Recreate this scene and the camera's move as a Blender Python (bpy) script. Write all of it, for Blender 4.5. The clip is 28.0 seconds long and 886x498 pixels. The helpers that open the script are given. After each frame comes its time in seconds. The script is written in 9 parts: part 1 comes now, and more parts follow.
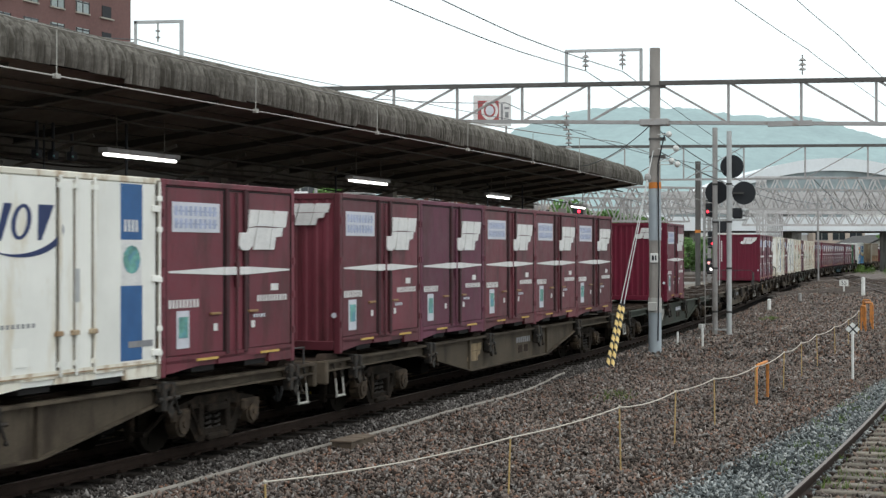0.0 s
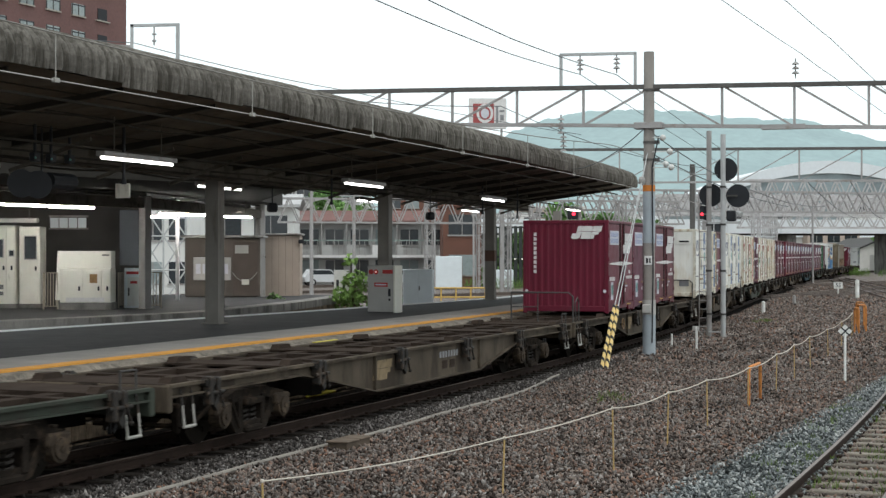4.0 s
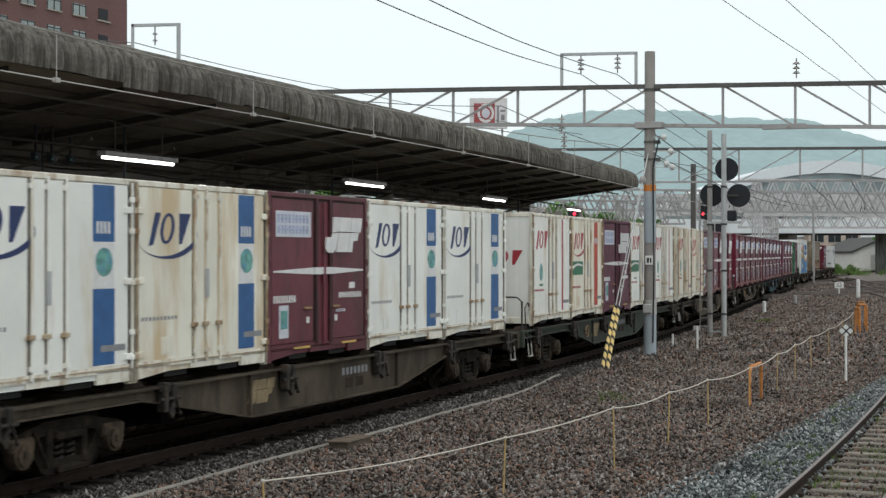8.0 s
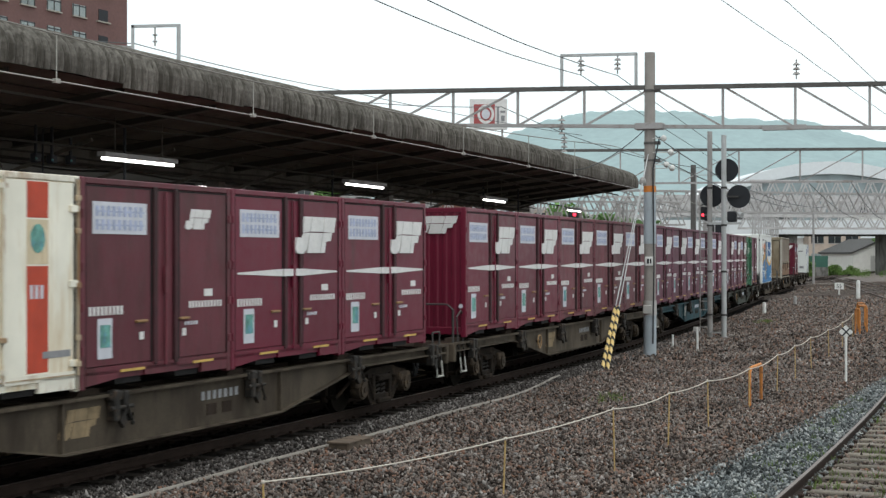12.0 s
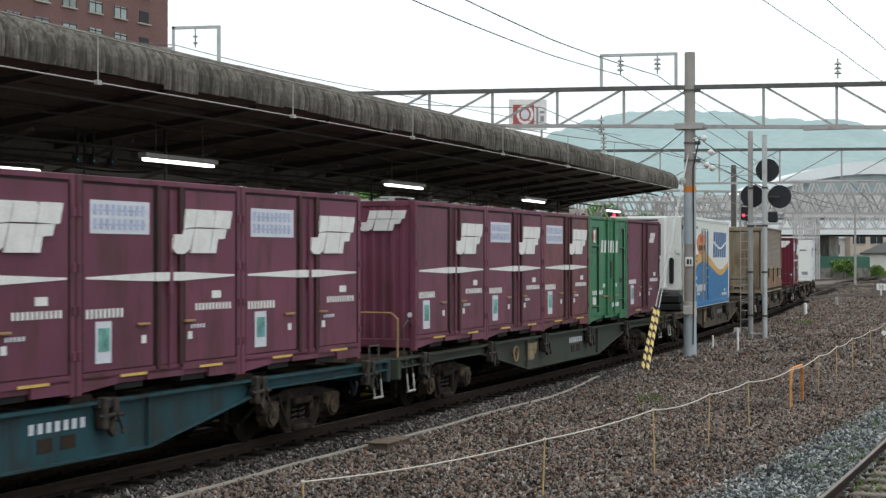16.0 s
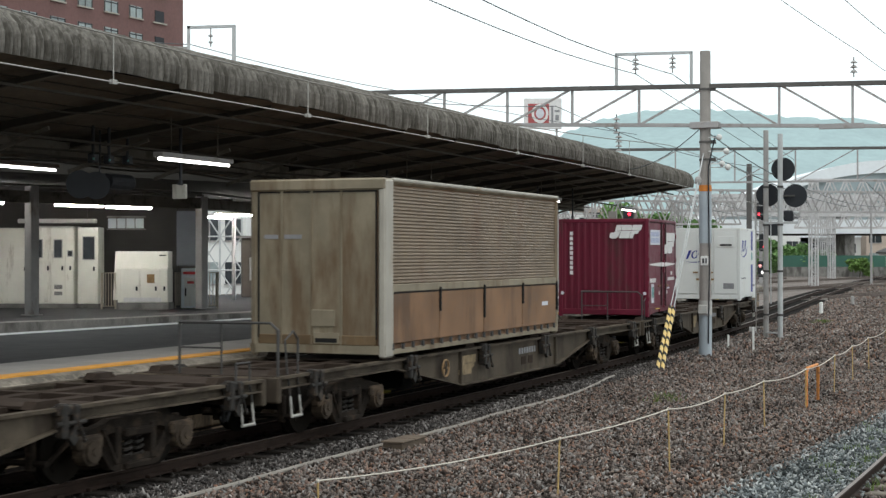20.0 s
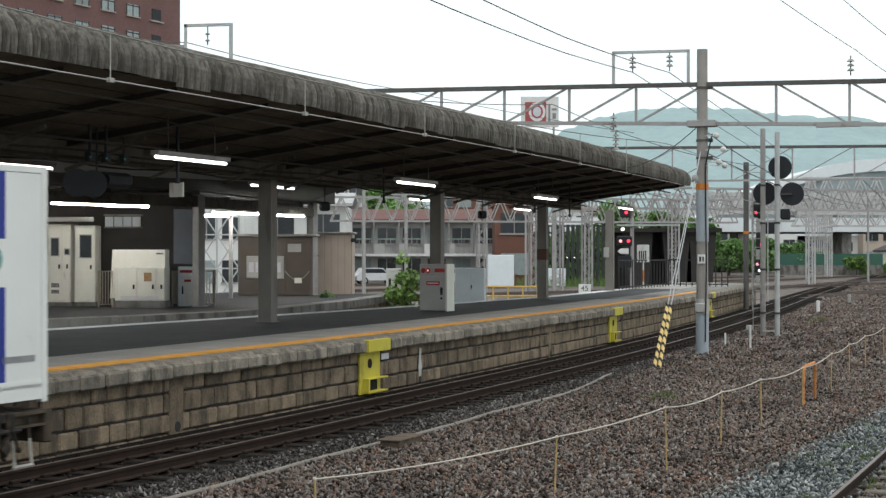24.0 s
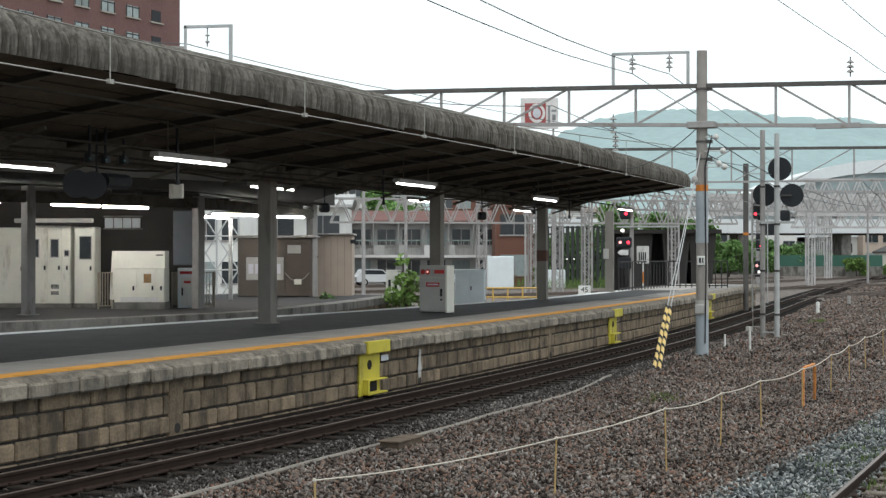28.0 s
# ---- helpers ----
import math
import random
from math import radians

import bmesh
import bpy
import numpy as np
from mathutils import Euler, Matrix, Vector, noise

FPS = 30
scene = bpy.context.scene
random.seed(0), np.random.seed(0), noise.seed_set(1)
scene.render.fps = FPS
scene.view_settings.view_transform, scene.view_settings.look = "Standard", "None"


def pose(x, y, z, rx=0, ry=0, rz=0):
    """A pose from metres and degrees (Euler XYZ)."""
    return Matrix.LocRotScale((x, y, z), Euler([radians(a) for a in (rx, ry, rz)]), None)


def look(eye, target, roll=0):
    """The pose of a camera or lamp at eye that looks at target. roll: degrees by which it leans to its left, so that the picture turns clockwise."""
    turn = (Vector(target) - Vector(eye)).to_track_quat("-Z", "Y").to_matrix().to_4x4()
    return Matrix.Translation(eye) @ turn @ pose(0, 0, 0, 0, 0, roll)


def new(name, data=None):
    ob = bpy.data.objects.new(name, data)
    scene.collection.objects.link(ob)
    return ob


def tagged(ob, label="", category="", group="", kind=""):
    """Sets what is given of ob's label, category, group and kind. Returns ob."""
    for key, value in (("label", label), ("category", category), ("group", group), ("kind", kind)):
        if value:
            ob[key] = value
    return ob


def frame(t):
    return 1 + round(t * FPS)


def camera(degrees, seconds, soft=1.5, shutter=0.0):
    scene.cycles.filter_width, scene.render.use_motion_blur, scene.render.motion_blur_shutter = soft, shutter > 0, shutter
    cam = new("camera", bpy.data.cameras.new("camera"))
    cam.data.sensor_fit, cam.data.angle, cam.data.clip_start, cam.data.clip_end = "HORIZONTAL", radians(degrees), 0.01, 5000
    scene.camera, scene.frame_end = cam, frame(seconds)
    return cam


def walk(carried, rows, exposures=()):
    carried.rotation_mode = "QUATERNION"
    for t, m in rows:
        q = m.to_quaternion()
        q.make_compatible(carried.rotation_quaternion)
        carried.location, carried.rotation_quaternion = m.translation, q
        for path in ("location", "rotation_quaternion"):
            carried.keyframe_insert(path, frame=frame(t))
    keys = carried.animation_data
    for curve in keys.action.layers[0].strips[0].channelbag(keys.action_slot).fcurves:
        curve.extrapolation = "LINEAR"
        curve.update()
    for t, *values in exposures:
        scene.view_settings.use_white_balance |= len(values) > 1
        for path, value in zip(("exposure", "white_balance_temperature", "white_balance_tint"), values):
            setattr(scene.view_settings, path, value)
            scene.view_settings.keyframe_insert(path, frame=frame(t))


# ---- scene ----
H_EYE = 2.729
cam = camera(31.82, 28.0, soft=1.4, shutter=0.15)
# seconds, turn to the right, tilt up (degrees), metres ahead
PATH = [
    (0.0, 1.742, 0.098, 0.22), (0.5, 1.884, 0.102, 0.0), (1.0, 2.001, 0.121, 0.0), (2.0, 2.005, 0.162, 0.0),
    (3.0, 1.963, 0.191, 0.0), (3.5, 1.930, 0.191, 0.0), (5.5, 1.892, 0.193, 0.0), (7.0, 1.880, 0.183, 0.0),
    (9.0, 1.878, 0.187, 0.0), (12.0, 1.878, 0.218, 0.0), (13.2, 1.876, 0.222, 0.0), (14.0, 1.868, 0.220, 0.0),
    (14.5, 1.837, 0.217, 0.0), (15.0, 1.599, 0.226, 0.0), (15.5, 1.086, 0.229, 0.0), (16.0, 0.432, 0.237, 0.0),
    (16.5, -0.185, 0.243, 0.0), (17.0, -0.554, 0.232, 0.0), (17.5, -0.665, 0.230, 0.0), (18.0, -0.509, 0.225, 0.0),
    (18.5, -0.356, 0.218, 0.0), (19.0, -0.243, 0.205, 0.0), (20.0, -0.118, 0.203, 0.0), (21.0, -0.079, 0.187, 0.0),
    (21.5, -0.061, 0.165, 0.0), (23.5, -0.002, 0.155, 0.0), (24.0, -0.010, 0.140, 0.0), (25.0, -0.001, 0.155, 0.0),
    (26.0, 0.0, 0.171, 0.0), (28.0, 0.0, 0.190, 0.0)]
walk(cam, [(t, pose(0, ahead, H_EYE, 90 + tilt, 0, -turn)) for t, turn, tilt, ahead in PATH],
     exposures=[(0.0, 0.07), (5.5, 0.07), (6.5, -0.06), (7.2, -0.2), (11.2, -0.2), (12.0, 0.02), (13.0, 0.06), (18.0, 0.0), (19.0, -0.1), (20.0, 0.18), (21.0, 0.21),
                (22.5, 0.0), (23.5, -0.12), (24.0, -0.02), (25.0, 0.08), (28.0, 0.08)])

# ---- light: a bright overcast sky ----
world = bpy.data.worlds.new("overcast")
scene.world = world
world.use_nodes = True
wt = world.node_tree
bg = wt.nodes["Background"]
sky = wt.nodes.new("ShaderNodeTexSky")
sky.sky_type, sky.sun_disc = "NISHITA", False
sky.sun_elevation, sky.sun_rotation = radians(68), radians(160)
sky.air_density, sky.dust_density = 1.0, 5.0
gain = wt.nodes.new("ShaderNodeVectorMath")
gain.operation = "SCALE"
gain.inputs["Scale"].default_value = 0.09
cloud = wt.nodes.new("ShaderNodeMix")
cloud.data_type = "RGBA"
cloud.inputs["Factor"].default_value = 0.86
cloud.inputs["B"].default_value = (0.90, 0.985, 1.0, 1)
wt.links.new(sky.outputs[0], gain.inputs[0])
wt.links.new(gain.outputs[0], cloud.inputs["A"])
wt.links.new(cloud.outputs["Result"], bg.inputs[0])
bg.inputs[1].default_value = 1.3
sun = new("sun", bpy.data.lights.new("sun", "SUN"))
sun.data.energy, sun.data.angle, sun.data.color = 1.05, radians(40), (1.0, 0.97, 0.93)
sun.matrix_world = look((0, 0, 0), (-math.sin(radians(160)) * 0.375, -math.cos(radians(160)) * 0.375, -0.927))


# ---- materials ----
def surf(name, base, rough=0.75, metal=0.0, var=0.18, scale=1.5, grain=0.0, gscale=60.0, bump=0.0, bscale=40.0,
         dirt=None, amount=0.0, dscale=2.5, streak=1.0, tint=0.0, spec=0.3):
    """Painted or raw surface: colour that drifts at a large and a fine scale, dirt patches (stretched upright by streak), fine relief."""
    m = bpy.data.materials.new(name)
    m.use_nodes = True
    t = m.node_tree
    n, link = t.nodes, t.links.new
    b = n["Principled BSDF"]
    b.inputs["Metallic"].default_value = metal
    b.inputs["Specular IOR Level"].default_value = spec
    co = n.new("ShaderNodeTexCoord").outputs["Object"]
    info = n.new("ShaderNodeObjectInfo")
    shift = n.new("ShaderNodeVectorMath")
    shift.operation = "MULTIPLY_ADD"
    shift.inputs[1].default_value = (37.0, 37.0, 37.0)
    link(info.outputs["Random"], shift.inputs[0])
    link(co, shift.inputs[2])
    co = shift.outputs[0]

    def noise_at(sc, detail, stretch=1.0):
        v = co
        if stretch != 1.0:
            mp = n.new("ShaderNodeMapping")
            mp.inputs["Scale"].default_value = (1, 1, 1 / stretch)
            link(co, mp.inputs[0])
            v = mp.outputs[0]
        x = n.new("ShaderNodeTexNoise")
        x.inputs["Scale"].default_value, x.inputs["Detail"].default_value = sc, detail
        x.inputs["Roughness"].default_value = 0.65
        link(v, x.inputs["Vector"])
        return x.outputs["Fac"]

    def ramp(src, lo, hi, a, c):
        x = n.new("ShaderNodeMapRange")
        x.inputs["From Min"].default_value, x.inputs["From Max"].default_value = lo, hi
        x.inputs["To Min"].default_value, x.inputs["To Max"].default_value = a, c
        link(src, x.inputs["Value"])
        return x.outputs["Result"]

    def mix(kind, fac, a, c):
        x = n.new("ShaderNodeMix")
        x.data_type, x.blend_type = "RGBA", kind
        for key, val in (("Factor", fac), ("A", a), ("B", c)):
            if hasattr(val, "is_output"):
                link(val, x.inputs[key])
            else:
                x.inputs[key].default_value = val if key == "Factor" else (*val, 1)
        return x.outputs["Result"]

    big = noise_at(scale, 5)
    col = mix("MULTIPLY", 1.0, base, ramp(big, 0.25, 0.75, 1 - var, 1 + var))
    if grain:
        col = mix("MULTIPLY", 1.0, col, ramp(noise_at(gscale, 3), 0.3, 0.7, 1 - grain, 1 + grain))
    if tint:
        col = mix("MULTIPLY", 1.0, col, ramp(info.outputs["Random"], 0, 1, 1 - tint, 1 + tint))
    if dirt:
        spots = ramp(noise_at(dscale, 6, streak), 0.62 - amount * 0.3, 0.72 - amount * 0.2, 0, min(1, 0.55 + amount * 0.4))
        col = mix("MIX", spots, col, dirt)
    link(col, b.inputs["Base Color"])
    link(ramp(noise_at(scale * 4, 4), 0.2, 0.8, max(0.02, rough - 0.12), min(1, rough + 0.12)), b.inputs["Roughness"])
    if bump:
        x = n.new("ShaderNodeBump")
        x.inputs["Strength"].default_value, x.inputs["Distance"].default_value = 0.6, bump
        link(noise_at(bscale, 4), x.inputs["Height"])
        link(x.outputs[0], b.inputs["Normal"])
    return m


def glow(name, colour, power):
    m = surf(name, colour, rough=0.4, var=0.0)
    b = m.node_tree.nodes["Principled BSDF"]
    b.inputs["Emission Color"].default_value = (*colour, 1)
    b.inputs["Emission Strength"].default_value = power
    return m


BALLAST = surf("ballast_stone", (0.145, 0.122, 0.108), rough=0.9, var=0.35, scale=0.35, grain=0.6, gscale=14, bump=0.05, bscale=16)
BALLAST_GREY = surf("ballast_grey", (0.12, 0.13, 0.13), rough=0.9, var=0.3, scale=0.5, grain=0.5, gscale=14, bump=0.05, bscale=16)
RAIL = surf("rusty_rail", (0.030, 0.020, 0.016), rough=0.8, spec=0.08, metal=0.0, var=0.3, scale=4)
RAIL_TOP = surf("rail_head", (0.15, 0.115, 0.10), rough=0.45, metal=0.5, var=0.2, scale=4)
SLEEPER = surf("sleeper", (0.026, 0.022, 0.019), spec=0.05, rough=0.9, var=0.3, scale=3, bump=0.01)
ASPHALT = surf("platform_asphalt", (0.035, 0.034, 0.036), rough=0.8, var=0.25, scale=0.6, grain=0.2, gscale=80)
CONCRETE = surf("concrete", (0.23, 0.222, 0.208), rough=0.85, var=0.25, scale=1.2, grain=0.12, gscale=25, bump=0.004, dirt=(0.06, 0.055, 0.05), amount=0.5, dscale=1.5, streak=3)
PAVER = surf("paver", (0.30, 0.28, 0.26), rough=0.85, var=0.12, scale=1.2, grain=0.08, tint=0.1)
ORANGE_LINE = surf("orange_line", (0.62, 0.29, 0.05), rough=0.7, var=0.2, scale=3)
WHITE_LINE = surf("white_line", (0.62, 0.62, 0.62), rough=0.7, var=0.15, scale=3)
STONE = surf("wall_stone", (0.185, 0.140, 0.096), rough=0.9, var=0.38, scale=2.6, grain=0.25, gscale=22, bump=0.014, bscale=18, tint=0.24,
             dirt=(0.042, 0.036, 0.03), amount=0.46, dscale=2.2, streak=2.5)
COPING = surf("coping_stone", (0.225, 0.198, 0.162), rough=0.9, var=0.4, scale=2.4, grain=0.22, gscale=24, bump=0.01, bscale=20, tint=0.22,
              dirt=(0.07, 0.062, 0.052), amount=0.55, dscale=3.2, streak=2.0)
LIME = surf("lime_stain", (0.46, 0.46, 0.45), rough=0.9, var=0.3, scale=6)
MORTAR = surf("mortar", (0.035, 0.032, 0.03), rough=0.95, var=0.2)
ROOF_SHEET = surf("roof_sheet", (0.145, 0.135, 0.120), rough=0.9, var=0.42, scale=1.2, grain=0.25, gscale=16, tint=0.05, spec=0.1, dirt=(0.042, 0.038, 0.031), amount=0.62, dscale=7, streak=7, bump=0.006, bscale=30)
STEEL_DARK = surf("dark_steel", (0.055, 0.052, 0.05), rough=0.7, var=0.25, scale=2)
STEEL_GREY = surf("grey_paint_steel", (0.3, 0.29, 0.28), rough=0.6, var=0.15, scale=2, dirt=(0.12, 0.08, 0.06), amount=0.25, streak=3)
GALV = surf("galvanised", (0.42, 0.43, 0.43), rough=0.55, metal=0.2, var=0.15, scale=3)


# ---- mesh building ----
class Shape:
    """Collects boxes, bars and prisms into one mesh."""

    def __init__(self):
        self.v, self.f = [], []

    def add(self, verts, faces):
        k = len(self.v)
        self.v += [tuple(p) for p in verts]
        self.f += [tuple(i + k for i in face) for face in faces]
        return self

    def box(self, x0, x1, y0, y1, z0, z1, c=0.0):
        if c <= 0:
            p = [(x, y, z) for x in (x0, x1) for y in (y0, y1) for z in (z0, z1)]
            return self.add(p, [(0, 1, 3, 2), (4, 6, 7, 5), (0, 4, 5, 1), (2, 3, 7, 6), (0, 2, 6, 4), (1, 5, 7, 3)])
        lo, hi = (x0, y0, z0), (x1, y1, z1)
        verts, at = [], {}
        for sx in (0, 1):
            for sy in (0, 1):
                for sz in (0, 1):
                    for a in range(3):
                        at[sx, sy, sz, a] = len(verts)
                        verts.append([(lo[i] if s == 0 else hi[i]) + (0 if i == a else (c if s == 0 else -c)) for i, s in enumerate((sx, sy, sz))])
        faces = []
        for a in range(3):
            b, d = (a + 1) % 3, (a + 2) % 3
            for s in (0, 1):
                ring = []
                for u, w in ((0, 0), (1, 0), (1, 1), (0, 1)):
                    k = [0, 0, 0]
                    k[a], k[b], k[d] = s, u, w
                    ring.append(at[(*k, a)])
                faces.append(ring if s else ring[::-1])
            for u in (0, 1):
                for w in (0, 1):
                    k0, k1 = [0, 0, 0], [0, 0, 0]
                    k0[a], k0[b], k0[d] = 0, u, w
                    k1[a], k1[b], k1[d] = 1, u, w
                    faces.append((at[(*k0, b)], at[(*k1, b)], at[(*k1, d)], at[(*k0, d)]))
        for sx in (0, 1):
            for sy in (0, 1):
                for sz in (0, 1):
                    faces.append([at[sx, sy, sz, a] for a in range(3)])
        return self.add(verts, faces)

    def bar(self, p0, p1, r, n=8, r2=None, cap=True):
        p0, p1 = Vector(p0), Vector(p1)
        d = (p1 - p0).normalized()
        u = d.cross(Vector((0, 0, 1)) if abs(d.z) < 0.9 else Vector((1, 0, 0))).normalized()
        w = d.cross(u)
        r2 = r if r2 is None else r2
        verts = [p + (u * math.cos(2 * math.pi * i / n) + w * math.sin(2 * math.pi * i / n)) * q for p, q in ((p0, r), (p1, r2)) for i in range(n)]
        faces = [(i, (i + 1) % n, n + (i + 1) % n, n + i) for i in range(n)]
        if cap:
            faces += [tuple(range(n))[::-1], tuple(range(n, 2 * n))]
        return self.add(verts, faces)

    def beam(self, p0, p1, w, h, up=(0, 0, 1)):
        """A square-edged bar from p0 to p1, w wide and h high."""
        p0, p1 = Vector(p0), Vector(p1)
        d = (p1 - p0).normalized()
        u = d.cross(Vector(up))
        u = u.normalized() if u.length > 1e-4 else Vector((1, 0, 0))
        k = u.cross(d)
        verts = [p + u * a * w / 2 + k * b * h / 2 for p in (p0, p1) for a, b in ((-1, -1), (1, -1), (1, 1), (-1, 1))]
        return self.add(verts, [(0, 1, 2, 3), (7, 6, 5, 4)] + [(i, (i + 1) % 4 + 0, 4 + (i + 1) % 4, 4 + i) for i in range(4)])

    def prism(self, poly, axis, a, b):
        """A 2D outline, in the two other axes in their order, drawn out from a to b along axis."""
        n = len(poly)
        verts = []
        for q in (a, b):
            for u, w in poly:
                verts.append((q, u, w) if axis == "x" else (u, q, w) if axis == "y" else (u, w, q))
        return self.add(verts, [tuple(range(n))[::-1], tuple(range(n, 2 * n))] + [(i, (i + 1) % n, n + (i + 1) % n, n + i) for i in range(n)])

    def tube(self, pts, r, n=6):
        """One unbroken round tube through the points."""
        pts = [Vector(p) for p in pts]
        k = len(pts)
        verts = []
        side = None
        for i, p in enumerate(pts):
            d = (pts[min(i + 1, k - 1)] - pts[max(i - 1, 0)]).normalized()
            if side is None:
                side = d.cross(Vector((0, 0, 1)))
                side = side if side.length > 0.05 else d.cross(Vector((1, 0, 0)))
            side = (side - d * side.dot(d)).normalized()
            up = d.cross(side)
            turn = 1.0
            if 0 < i < k - 1:
                c = (pts[i] - pts[i - 1]).normalized().dot(d)
                turn = 1 / max(0.55, c)
            verts += [p + (side * math.cos(2 * math.pi * j / n) + up * math.sin(2 * math.pi * j / n)) * r * (turn if i else 1) for j in range(n)]
        faces = [(i * n + j, i * n + (j + 1) % n, (i + 1) * n + (j + 1) % n, (i + 1) * n + j) for i in range(k - 1) for j in range(n)]
        return self.add(verts, faces + [tuple(range(n))[::-1], tuple(range((k - 1) * n, k * n))])

    def ball(self, c, r, n=8, m=5, flat=1.0):
        c = Vector(c)
        verts = [c + Vector((0, 0, -r * flat))]
        for j in range(1, m):
            a = math.pi * j / m - math.pi / 2
            verts += [c + Vector((math.cos(a) * math.cos(2 * math.pi * i / n) * r, math.cos(a) * math.sin(2 * math.pi * i / n) * r, math.sin(a) * r * flat)) for i in range(n)]
        verts.append(c + Vector((0, 0, r * flat)))
        faces = [(0, 1 + (i + 1) % n, 1 + i) for i in range(n)]
        for j in range(m - 2):
            faces += [(1 + j * n + i, 1 + j * n + (i + 1) % n, 1 + (j + 1) * n + (i + 1) % n, 1 + (j + 1) * n + i) for i in range(n)]
        k = len(verts) - 1
        return self.add(verts, faces + [(k, 1 + (m - 2) * n + i, 1 + (m - 2) * n + (i + 1) % n) for i in range(n)])

    def mesh(self, name, mat, smooth=False):
        me = bpy.data.meshes.new(name)
        me.from_pydata([tuple(p) for p in self.v], [], self.f)
        me.materials.append(mat)
        if smooth:
            me.polygons.foreach_set("use_smooth", [True] * len(me.polygons))
            me.set_sharp_from_angle(angle=radians(35))
        me.update()
        return me


def part(name, shape, mat, parent, label="", m=None, smooth=False):
    ob = new(name, shape if isinstance(shape, bpy.types.Mesh) else shape.mesh(name, mat, smooth))
    ob.parent = parent
    if m is not None:
        ob.matrix_basis = m
    return tagged(ob, label, kind="stuff" if name == "print" else "")


def thing(name, m, label, category, group="", kind=""):
    ob = new(name)
    ob.empty_display_size = 0.2
    ob.matrix_basis = m
    return tagged(ob, label, category, group, kind)


def solo(name, shape, mat, label, category, group="", kind="", m=None, smooth=False):
    ob = new(name, shape.mesh(name, mat, smooth))
    if m is not None:
        ob.matrix_basis = m
    return tagged(ob, label, category, group, kind)


# ---- the line of the main track: s metres along it, off metres to its right, z over the rail ----
KNOTS = (-40, -10, 10, 30, 50, 75, 105, 140, 190, 280)
TURNS = (0.4781, 0.41, 0.3647, 0.3216, 0.3011, 0.3016, 0.3189, 0.330, 0.362, 0.50)
LS = np.arange(-40, 280, 0.5)
bell = np.hanning(31)
LH = np.interp(np.arange(-47.5, 287.5, 0.5), KNOTS, TURNS)
LH = np.convolve(LH, bell / bell.sum(), "valid")[:len(LS)]
LX, LY = np.cumsum(np.sin(LH)) * 0.5, np.cumsum(np.cos(LH)) * 0.5
LX, LY = LX - LX[80] - 0.034, LY - LY[80] + 30.726


def line(s):
    """x, y and heading at s; straight on past both ends."""
    c = min(max(s, LS[0]), LS[-1])
    x, y, h = np.interp(c, LS, LX), np.interp(c, LS, LY), np.interp(c, LS, LH)
    return x + (s - c) * math.sin(h), y + (s - c) * math.cos(h), h


def at(s, off=0.0, z=0.0):
    x, y, h = line(s)
    return Vector((x + off * math.cos(h), y - off * math.sin(h), z))


def site(s, off=0.0, z=0.0, turn=0.0):
    """A pose on the line: x to its right, y along it, z up."""
    return Matrix.Translation(at(s, off, z)) @ Matrix.Rotation(-line(s)[2] + radians(turn), 4, "Z")


def sweep(outline, s0, s1, step=1.0, shape=None, closed=True):
    """An outline of (off, z) drawn along the line; off and z may be functions of s."""
    shape = shape or Shape()
    k = max(1, math.ceil((s1 - s0) / step))
    n = len(outline)
    verts = []
    for i in range(k + 1):
        s = s0 + (s1 - s0) * i / k
        for o, z in outline:
            verts.append(at(s, o(s) if callable(o) else o, z(s) if callable(z) else z))
    faces = []
    for i in range(k):
        for j in range(n if closed else n - 1):
            a, b = i * n + j, i * n + (j + 1) % n
            faces.append((a, b, b + n, a + n))
    if closed:
        faces += [tuple(range(n))[::-1], tuple(range(k * n, k * n + n))]
    return shape.add(verts, faces)


# ---- paints of the train ----
MAROON = surf("maroon_paint", (0.124, 0.027, 0.038), rough=0.5, var=0.25, scale=0.9, grain=0.06, gscale=30, tint=0.22, dirt=(0.060, 0.019, 0.020), amount=0.45, dscale=1.9, streak=4, bump=0.004, bscale=7)
WINE = surf("fresh_wine_paint", (0.125, 0.009, 0.026), rough=0.42, var=0.15, scale=0.9, tint=0.12, dirt=(0.07, 0.03, 0.03), amount=0.12, dscale=1.6, streak=4)
PURPLE = surf("faded_purple_paint", (0.126, 0.036, 0.062), rough=0.6, var=0.25, scale=0.9, grain=0.06, gscale=30, tint=0.15, dirt=(0.070, 0.024, 0.030), amount=0.45, dscale=1.9, streak=4, bump=0.004, bscale=7)
CREAM = surf("white_panel_paint", (0.79, 0.785, 0.74), rough=0.45, var=0.10, scale=0.8, tint=0.06, dirt=(0.58, 0.50, 0.36), amount=0.26, dscale=1.7, streak=4)
STAINED = surf("stained_white_paint", (0.75, 0.72, 0.62), rough=0.5, var=0.14, scale=0.8, tint=0.06, dirt=(0.50, 0.34, 0.15), amount=0.47, dscale=1.5, streak=6)
CLEAN_WHITE = surf("clean_white_paint", (0.69, 0.70, 0.68), rough=0.35, var=0.05, scale=0.8, dirt=(0.5, 0.45, 0.38), amount=0.1, dscale=1.6, streak=5)
RUSTED_WHITE = surf("rust_edged_white", (0.70, 0.67, 0.58), rough=0.5, var=0.14, scale=1.2, dirt=(0.30, 0.17, 0.07), amount=0.45, dscale=3.0, streak=2)
RUST = surf("rusty_hinge", (0.44, 0.36, 0.25), rough=0.8, var=0.3, scale=4, dirt=(0.20, 0.095, 0.035), amount=0.62, dscale=4, streak=3)
